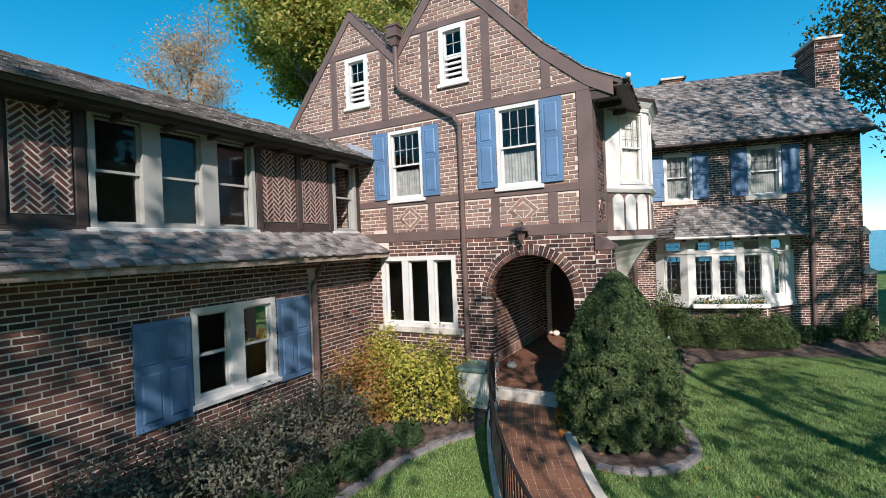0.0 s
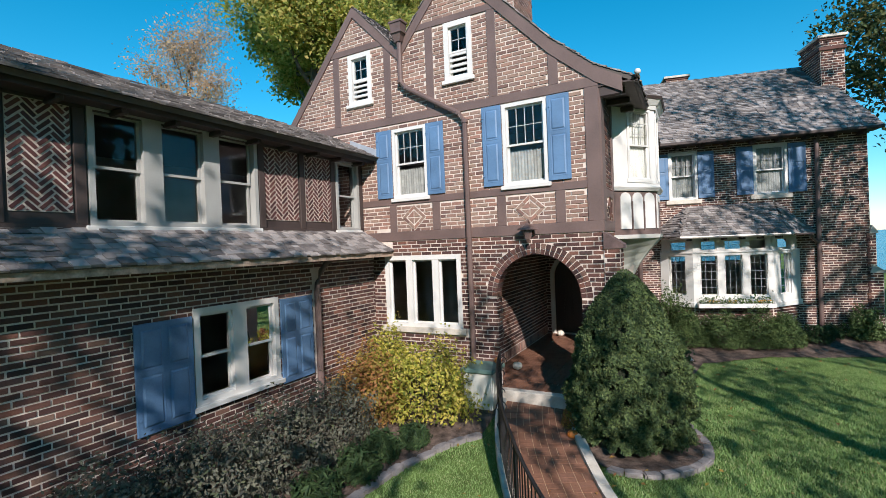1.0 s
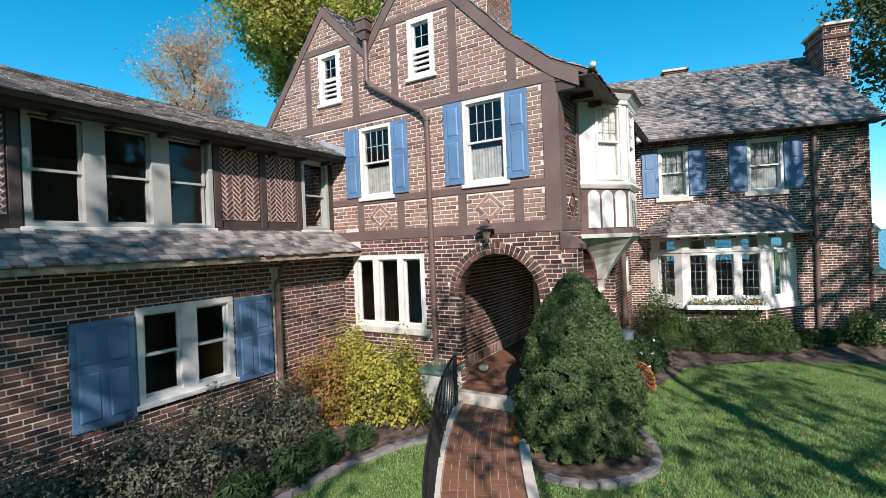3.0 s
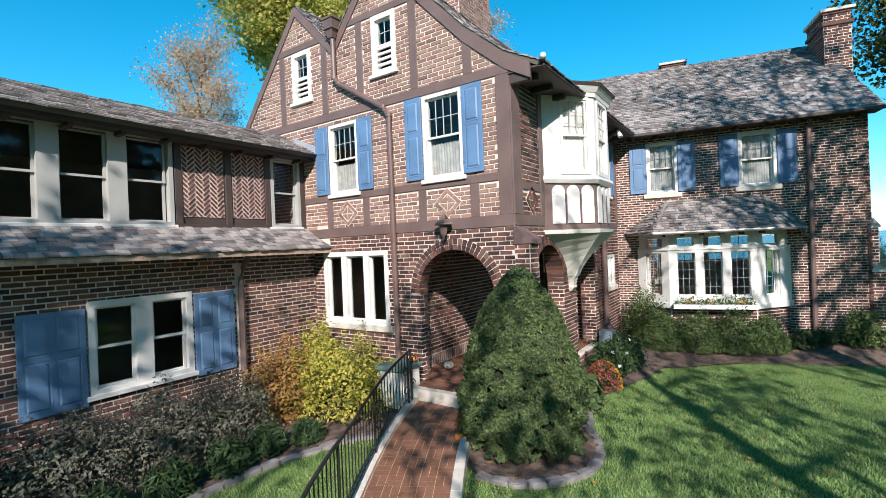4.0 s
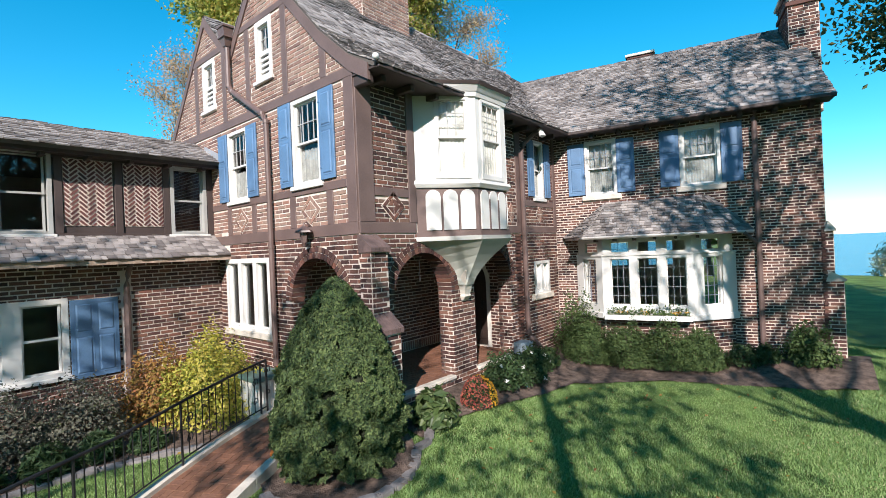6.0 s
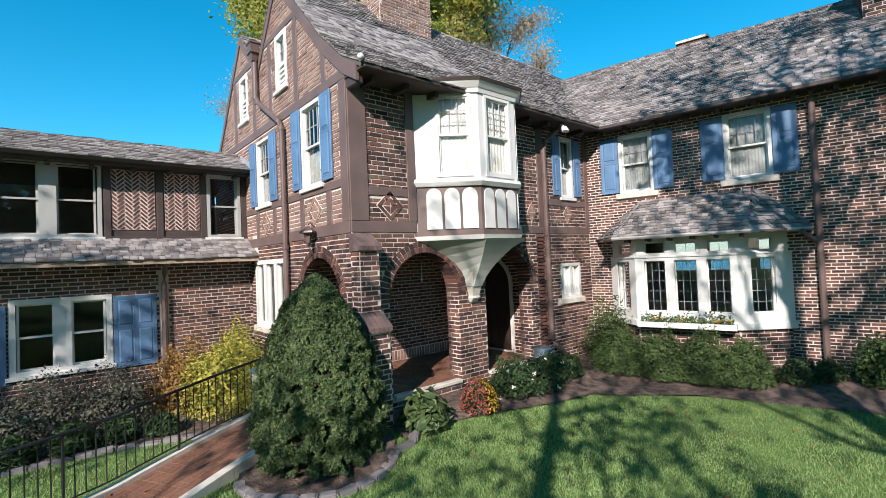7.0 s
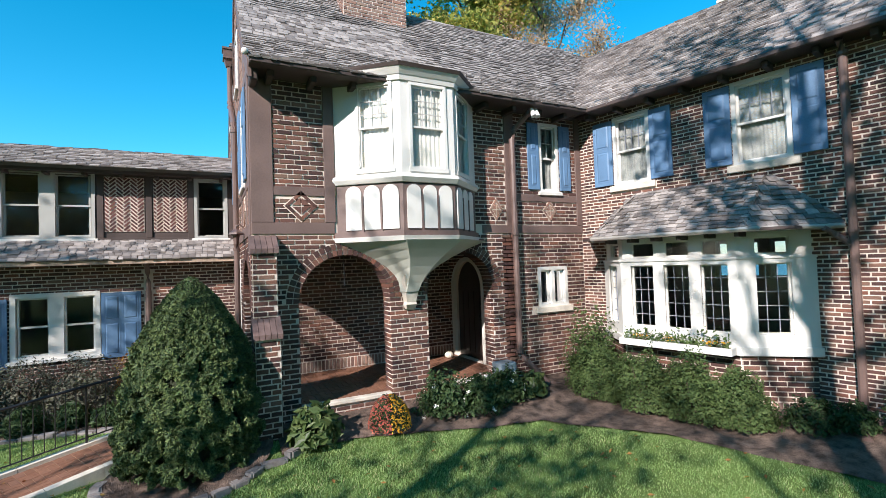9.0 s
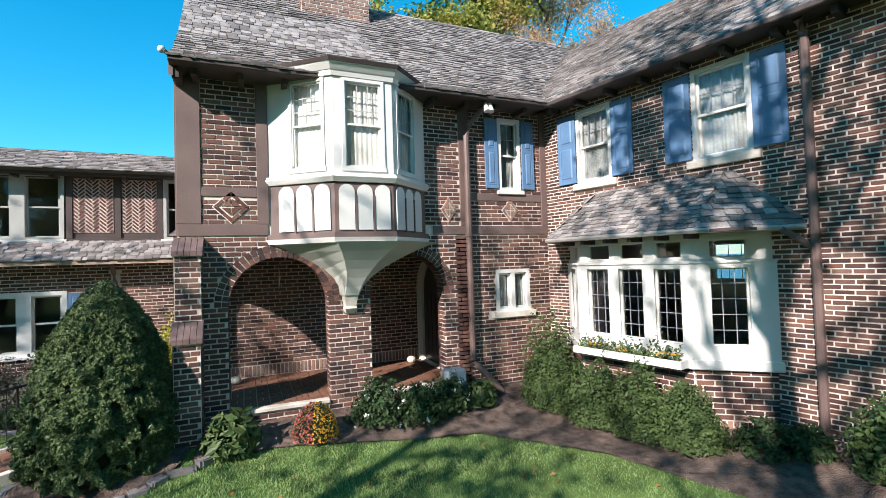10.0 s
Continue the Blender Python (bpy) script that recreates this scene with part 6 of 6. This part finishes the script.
leaf_mesh("greenery", pos, np.tile((0.2, -0.5, 0.6), (k, 1)), 0.04, GREEN, box_planter, 18)
k = 90
pos = np.array([wing_p(a, 1.06 + b, 0.80 + c) for a, b, c in zip(rng.choice([1.6, 2.1, 2.75, 2.9], k) + rng.normal(0, 0.05, k), rng.uniform(0, 0.08, k), rng.normal(0, 0.04, k))])
leaf_mesh("bloom", pos, np.tile((0.2, -0.5, 0.6), (k, 1)), 0.03, PETAL_Y, box_planter, 19, long=1.1, label="orange blooms")


PLUME = leaf_mat("pale_plume", [(0, (0.25, 0.30, 0.16)), (0.6, (0.42, 0.43, 0.30)), (1, (0.66, 0.63, 0.55))], 0.7, 0.3)
shrub("ornamental_grass", "tall pale ornamental grass on the edge of the bluff", "ornamental grass", (7.6, 40.2, 0.0), (1.7, 1.1), 2.0, 2600, 0.09, PLUME, 140, rough=0.4, shell=0.3, long=5.0)

# ---- railing ----
def railing():
    r = thing("railing", "black wrought-iron handrail curving along the path", "railing", (-1.9, 5.0, 0))
    tops, feet = [], []
    ss = np.arange(1.9, dist[-1] - 0.62, 0.115)
    line = []
    for s in ss:
        x, y, z = on_path(s, HALF + 0.07)
        line.append((x, y, z))
    bm = bmesh.new()
    tube(bm, [(x, y, z + 0.88) for x, y, z in line], 0.020, 8)
    part("handrail", bm, IRON, r)
    bm = bmesh.new()
    tube(bm, [(x, y, z + 0.13) for x, y, z in line], 0.011, 6)
    part("bottom_rail", bm, IRON, r)
    for k, (x, y, z) in enumerate(line):
        bm = bmesh.new()
        if k % 12 == 0 or k == len(line) - 1:
            tube(bm, [(x, y, z + 0.0), (x, y, z + 0.88)], 0.017, 6)
            part("post", bm, IRON, r)
        else:
            tube(bm, [(x, y, z + 0.13), (x, y, z + 0.87)], 0.0075, 5)
            part("baluster", bm, IRON, r)
    for k, rr, zz in ((-1, 0.09, 0.72), (-1, 0.06, 0.35), (-3, 0.08, 0.60), (-3, 0.07, 0.30), (-13, 0.09, 0.62), (-13, 0.08, 0.36)):
        x, y, z = line[k]
        bm = bmesh.new()
        tube(bm, [(x + 0.02 + rr * (1 - a / 9) * math.cos(a), y + rr * (1 - a / 9) * math.sin(a) * 0.4, z + zz + rr * (1 - a / 9) * math.sin(a)) for a in np.linspace(0, 7, 22)], 0.008, 5)
        part("scroll", bm, IRON, r)
    return r


railing()

# ---- small things ----
ub = thing("storage_box", "weathered white deck box with a green lid beside the rail", "storage box", (-3.1, 7.35, 0.05))
bm = bmesh.new()
box(bm, WORLD_M, -3.40, -2.86, 7.10, 7.62, 0.04, 0.66, bevel=0.015)
part("body", bm, CREAM, ub)
bm = bmesh.new()
box(bm, WORLD_M, -3.44, -2.82, 7.06, 7.66, 0.66, 0.74, bevel=0.02)
part("lid", bm, plain("green_lid", (0.12, 0.20, 0.17), 0.5, vary=0.25), ub, "dull green lid")
for k in range(2):
    bm = bmesh.new()
    box(bm, frame_at(-2.86, 0, 90), 7.15 + k * 0.23, 7.35 + k * 0.23, 0.12, 0.58, 0.0, 0.008)
    part("panel", bm, CREAM, ub)

ln = thing("wall_lantern", "dark metal lantern with a hooded top above the porch arch", "lantern", (-2.36, 7.85, 2.95))
bm = bmesh.new()
c = (-2.36, 7.80)
for (z0, a), (z1, b) in zip(((2.93, 0.06), (3.09, 0.09), (3.10, 0.19), (3.13, 0.18), (3.17, 0.10), (3.22, 0.02)), ((3.09, 0.09), (3.10, 0.19), (3.13, 0.18), (3.17, 0.10), (3.22, 0.02), (3.27, 0.012))):
    lo = [bm.verts.new((c[0] + a * math.cos(q), c[1] + a * math.sin(q) * 0.7, z0)) for q in np.linspace(0, 2 * math.pi, 6, endpoint=False)]
    hi = [bm.verts.new((c[0] + b * math.cos(q), c[1] + b * math.sin(q) * 0.7, z1)) for q in np.linspace(0, 2 * math.pi, 6, endpoint=False)]
    for i in range(6):
        bm.faces.new((lo[i], lo[(i + 1) % 6], hi[(i + 1) % 6], hi[i]))
part("hood", bm, METAL_BROWN, ln)
bm = bmesh.new()
tube(bm, [(c[0], 7.95, 3.20), (c[0], 7.85, 3.28), (c[0], 7.80, 3.24)], 0.014, 6)
part("bracket", bm, METAL_BROWN, ln)
bm = bmesh.new()
tube(bm, [(c[0], 7.80, 2.86), (c[0], 7.80, 2.94)], [0.01, 0.05], 6)
part("finial", bm, METAL_BROWN, ln)

fl = thing("flood_lamp", "round white flood lamp at the gable's eave corner", "flood lamp", (-0.50, 7.84, 5.6))
bm = bmesh.new()
bmesh.ops.create_uvsphere(bm, u_segments=16, v_segments=10, radius=0.05, matrix=Matrix.Translation((-0.48, 7.87, 5.52)))
part("globe", bm, WHITE, fl, smooth=True)
bm = bmesh.new()
tube(bm, [(-0.48, 7.88, 5.52), (-0.50, 7.95, 5.47)], 0.03, 8)
part("arm", bm, METAL_BROWN, fl)
sl = thing("spot_lamp", "twin spot lamps under the eave beside the porch", "spot lamp", (-0.62, 12.95, 5.2))
for dx in (0, 0.09):
    bm = bmesh.new()
    tube(bm, [(-0.62, 12.9 + dx, 5.36), (-0.56, 12.9 + dx, 5.20)], [0.03, 0.055], 10)
    part("lamp_head", bm, WHITE, sl)


def pumpkin(x, y, z, r, col, label):
    p = thing("pumpkin", label, "pumpkin", (x, y, z))
    bm = bmesh.new()
    bmesh.ops.create_uvsphere(bm, u_segments=40, v_segments=14, radius=1)
    for v in bm.verts:
        a = math.atan2(v.co.y, v.co.x)
        f = 1 - 0.10 * abs(math.sin(a * 5))
        dip = 1 - 0.25 * max(0, abs(v.co.z) - 0.75)
        v.co = Vector((x + v.co.x * r * f, y + v.co.y * r * f, z + r * 0.78 + v.co.z * r * 0.78 * dip))
    part("flesh", bm, col, p, smooth=True)
    bm = bmesh.new()
    tube(bm, [(x, y, z + r * 1.45), (x + r * 0.1, y, z + r * 1.75), (x + r * 0.3, y, z + r * 1.9)], [r * 0.14, r * 0.1, r * 0.09], 6)
    part("stalk", bm, BARK, p)


ORANGE_SKIN = plain("pumpkin_skin", (0.55, 0.17, 0.03), 0.5, vary=0.2)
PALE_SKIN = plain("pale_pumpkin_skin", (0.68, 0.62, 0.52), 0.5, vary=0.12)
pumpkin(-1.42, 6.62, -0.005, 0.085, ORANGE_SKIN, "small orange pumpkin at the path's edge")
pumpkin(-2.95, 8.66, 0.345, 0.10, PALE_SKIN, "cream pumpkin on the porch floor beside the arch")
pumpkin(-2.95, 12.15, 0.345, 0.10, PALE_SKIN, "white pumpkin by the entrance door")
pumpkin(-2.92, 7.56, 0.74, 0.07, ORANGE_SKIN, "small orange pumpkin on the lid of the deck box")
shrub("chrysanthemum", "small russet mum beside the path", "chrysanthemum", (-1.50, 6.90, 0.05), (0.16, 0.16), 0.38, 700, 0.03, ORANGE, 130, twigs=5, rough=0.2)
ac = thing("utility_box", "grey metal utility box beside the porch", "utility box", (-1.0, 12.1, 0.03))
bm = bmesh.new()
box(bm, WORLD_M, -1.02, -0.72, 12.05, 12.4, 0.30, 0.62, bevel=0.015)
part("body", bm, plain("grey_metal", (0.20, 0.26, 0.30), 0.5, vary=0.2), ac)
bm = bmesh.new()
box(bm, WORLD_M, -1.0, -0.74, 12.08, 12.38, 0.0, 0.30)
part("plinth", bm, STONE, ac)
ch = thing("bell_pull", "thin hanging chain in the porch arch", "bell pull", (-1.2, 9.36, 2.2))
bm = bmesh.new()
tube(bm, [(-1.2, 9.36, 2.98), (-1.2, 9.36, 2.25)], 0.006, 5)
tube(bm, [(-1.2, 9.36, 2.25), (-1.2, 9.36, 2.17)], 0.014, 6)
part("chain", bm, IRON, ch)
bm = bmesh.new()
box(bm, WORLD_M, -2.72, -2.6, 12.5, 12.53, 0.4, 0.42)
part("mat_edge", bm, IRON, door)


# ---- trees ----
def tree(base, h, spread, mat, leaves, size, seed, label, crown0=0.35, lean=(0, 0), dens=1.0, clump=0.55, limbs=9, r0=None, name="tree"):
    rng = np.random.RandomState(seed)
    t = thing(name, label, "tree", base)
    b = Vector(base)
    r0 = r0 or h * 0.018
    bm = bmesh.new()
    top = b + Vector((lean[0], lean[1], h))
    trunk = [b + Vector((0, 0, -0.2))] + [b.lerp(top, f) + Vector((rng.normal(0, 0.012 * h), rng.normal(0, 0.012 * h), 0)) * (f > 0.1) for f in (0.12, 0.3, 0.5, 0.7, 0.88)]
    tube(bm, trunk, [r0 * 1.25, r0, r0 * 0.8, r0 * 0.6, r0 * 0.35, r0 * 0.12], 9)
    tips = []
    for k in range(limbs):
        f = crown0 + (0.92 - crown0) * (k + rng.uniform(0, 0.8)) / limbs
        p = b.lerp(top, f)
        a = k * 2.4 + rng.uniform(-0.5, 0.5)
        reach = spread * (1 - 0.55 * abs(f - 0.55) / 0.45) * rng.uniform(0.75, 1.1)
        rise = h * rng.uniform(0.10, 0.22)
        e = p + Vector((math.cos(a) * reach, math.sin(a) * reach, rise))
        m1, m2 = p.lerp(e, 0.35) + Vector((0, 0, -0.03 * h * rng.uniform(0, 1))), p.lerp(e, 0.7) + Vector((rng.normal(0, 0.2), rng.normal(0, 0.2), 0.02 * h))
        rr = r0 * 0.42 * (1 - 0.5 * f)
        tube(bm, [p, m1, m2, e], [rr, rr * 0.75, rr * 0.45, rr * 0.12], 6)
        for q in range(7):
            s = m1.lerp(e, rng.uniform(0.1, 1.0))
            e2 = s + Vector((rng.normal(0, 0.22 * spread), rng.normal(0, 0.22 * spread), rng.uniform(-0.01, 0.11) * h))
            tube(bm, [s, s.lerp(e2, 0.5) + Vector((0, 0, 0.1)), e2], [rr * 0.3, rr * 0.2, rr * 0.06], 4)
            tips += [s.lerp(e2, 0.45), s.lerp(e2, 0.75), e2]
        tips += [e, m2]
    tips += [trunk[-1], trunk[-2]]
    part("trunk", bm, BARK, t)
    tp = np.array([tuple(v) for v in tips])
    c = tp[rng.randint(0, len(tp), leaves)]
    pos = c + rng.normal(0, clump, (leaves, 3)) * np.array((1, 1, 0.75))
    leaf_mesh("crown", pos, np.tile((0.0, 0.0, 0.6), (leaves, 1)), size, mat, t, seed, long=1.5, flat=1.0)
    return t


tree((-11.9, 13.0, 0), 16.5, 3.3, TREE_YELLOW, 70000, 0.115, 201, "tall tree with yellow-green autumn leaves behind the side wing", crown0=0.44, clump=0.36, limbs=15)
tree((-19.8, 13.2, 0), 12.4, 2.0, TREE_ORANGE, 20000, 0.075, 202, "thin tree with faded orange leaves", crown0=0.4, clump=0.35, limbs=12)
tree((-13.2, 19.6, 0), 17.5, 4.5, TREE_YELLOW, 80000, 0.13, 203, "tall yellowing tree behind the main roof", crown0=0.35, clump=0.42, limbs=13)
tree((-11.4, 22.6, 0), 15.0, 2.6, TREE_ORANGE, 26000, 0.085, 204, "orange autumn tree behind the main roof", crown0=0.45, clump=0.38, limbs=11)
tree((7.2, 22.0, 0), 13.5, 1.6, TREE_GREEN, 13000, 0.13, 205, "dark oak near the bluff with turning leaves", crown0=0.38)
tree((15.5, 30.0, 0), 15.0, 4.0, TREE_GREEN, 12000, 0.15, 206, "dark tree on the edge of the bluff", crown0=0.25)
# the trees whose shade falls over the lawn and the wing
tree((8.1, 7.4, 0), 14.5, 3.2, TREE_YELLOW, 2000, 0.15, 211, "half-bare tree on the lawn", crown0=0.45, limbs=15, clump=0.3, r0=0.22)
tree((11.6, 2.6, 0), 15.0, 3.8, TREE_YELLOW, 1700, 0.16, 212, "half-bare tall tree on the lawn", crown0=0.4, limbs=15, clump=0.3, r0=0.28)
tree((9.0, -1.6, 0), 14.0, 3.4, TREE_YELLOW, 260, 0.14, 213, "nearly bare tree on the lawn", crown0=0.5, clump=0.32, r0=0.25)
tree((8.3, 0.3, 0), 8.6, 2.7, TREE_YELLOW, 1500, 0.13, 215, "small half-bare tree on the lawn", crown0=0.42, limbs=13, clump=0.3, r0=0.14)
tree((5.3, -3.2, 0), 9.8, 2.3, TREE_YELLOW, 1500, 0.14, 216, "small thin-leaved tree beside the path", crown0=0.45, limbs=11, clump=0.3, r0=0.12)
tree((1.4, -7.0, 0), 11.0, 2.8, TREE_YELLOW, 2300, 0.15, 217, "tree with autumn leaves beside the drive", crown0=0.42, limbs=14, clump=0.4, r0=0.2)
tree((12.5, 8.5, 0), 14.0, 3.6, TREE_YELLOW, 1900, 0.16, 214, "half-bare tree beside the lawn", crown0=0.4, limbs=14, clump=0.3, r0=0.25)
tree((1.2, -9.4, 0), 10.5, 3.0, TREE_YELLOW, 1300, 0.15, 215, "small leafy tree beside the drive", crown0=0.4, r0=0.2)

# belt of unseen trees round the garden, added to block low sky light
for i, (x, y, h) in enumerate(((23, -12, 11.5), (28, -4, 12.5), (29, 5, 12.5), (30, 14, 12), (16, -21, 12), (8, -25, 12), (0, -26, 12), (-8, -24, 12), (24, -20, 13), (15.5, 11.5, 14), (17.5, 5.5, 11.5))):
    tree((x, y, 0), h, 3.6, TREE_GREEN, 5000, 0.42, 230 + i, "unseen dark tree added round the garden to hold back sky light", crown0=0.12, clump=0.9, limbs=8)


# ---- grass ----
def grass(n, seed):
    rng = np.random.RandomState(seed)
    x = rng.uniform(-3.4, 8.2, n * 2)
    y = rng.uniform(2.6, 17.5, n * 2) ** 1.0
    ok = np.ones(len(x), bool)
    for poly in (RING, BED_RIGHT, BED_LEFT):
        ok &= ~inside(x, y, poly)
    dd = np.full(len(x), 9.0)
    for c in PC[::2]:
        dd = np.minimum(dd, np.hypot(x - c[0], y - c[1]))
    ok &= dd > HALF + 0.16
    ok &= ~((y > 7.1) & (x < -1.0))
    x, y = x[ok][:n], y[ok][:n]
    k = len(x)
    h = rng.uniform(0.02, 0.048, k)
    a = rng.uniform(0, 6.28, k)
    w = rng.uniform(0.004, 0.009, k)
    lean = rng.normal(0, 0.02, (k, 2))
    co = np.zeros((k, 3, 3))
    g = fall(x, y)
    co[:, 0] = np.stack([x - np.cos(a) * w, y - np.sin(a) * w, g - 0.005], 1)
    co[:, 1] = np.stack([x + np.cos(a) * w, y + np.sin(a) * w, g - 0.005], 1)
    co[:, 2] = np.stack([x + lean[:, 0], y + lean[:, 1], g + h], 1)
    return mesh_of("grass", co.reshape(-1, 3), np.arange(3 * k).reshape(k, 3))


BLADE = leaf_mat("grass_blade", [(0, (0.15, 0.265, 0.08)), (0.5, (0.245, 0.385, 0.13)), (0.9, (0.34, 0.46, 0.19)), (1, (0.46, 0.44, 0.25))], 0.7, 0.3)
tagged(link_mesh("grass", grass(380000, 5), BLADE), "short green grass blades on the lawn", "grass", kind="stuff")
rng = np.random.RandomState(77)
k = 420
x, y = rng.uniform(-3.3, 6, k), rng.uniform(3, 14.5, k)
ok = ~inside(x, y, BED_RIGHT) & ~((y > 7.4) & (x < -1.0))
pos = np.stack([x, y, fall(x, y) + 0.05], 1)[ok]
fallen = new("fallen_leaves")
fallen.empty_display_size = 0.1
tagged(fallen, "scattered dry fallen leaves on lawn and path", "fallen leaves", kind="stuff")
leaf_mesh("dry_leaf", pos, np.tile((0, 0, 1.0), (len(pos), 1)), 0.045, ORANGE, fallen, 78, flat=0.3)

# ---- single pieces: bricks, shingles, pavers ----
UNIT = {}


def unit_block(mat):
    """One block, 1 x 1 x 1 with its outer face drawn in slightly, shared by all pieces of a material."""
    if mat.name not in UNIT:
        bm = bmesh.new()
        g = 0.012
        lo = [bm.verts.new(p) for p in ((0, 0, 0), (1, 0, 0), (1, 1, 0), (0, 1, 0))]
        hi = [bm.verts.new(p) for p in ((g, g * 3, 1), (1 - g, g * 3, 1), (1 - g, 1 - g * 3, 1), (g, 1 - g * 3, 1))]
        bm.faces.new(hi)
        for i in range(4):
            bm.faces.new((lo[i], lo[(i + 1) % 4], hi[(i + 1) % 4], hi[i]))
        me = bpy.data.meshes.new("block")
        bm.to_mesh(me)
        bm.free()
        me.materials.append(mat)
        UNIT[mat.name] = me
    return UNIT[mat.name]


rng = random.Random(12)
for name, m, wall, items, mat, proud in PIECES:
    for p, q, a, b in items:
        ob = new(name, unit_block(mat))
        ob.parent = wall
        if name == "shingle":
            th, tilt = proud
            ob.matrix_basis = m @ Matrix.Translation((p, a, 0.012 + tilt)) @ Matrix.Rotation(-0.045, 4, 'X') @ Matrix.Diagonal((q - p, b - a, th, 1))
        else:
            ob.matrix_basis = m @ Matrix.Translation((p, a, -0.01)) @ Matrix.Diagonal((q - p, b - a, 0.01 + proud + rng.uniform(-0.004, 0.004), 1))
for c in near_cells:
    co, fs = paver_mesh([c])
    me = mesh_of("paver", co, fs)
    link_mesh("paver", me, PAVER_ONE, path)
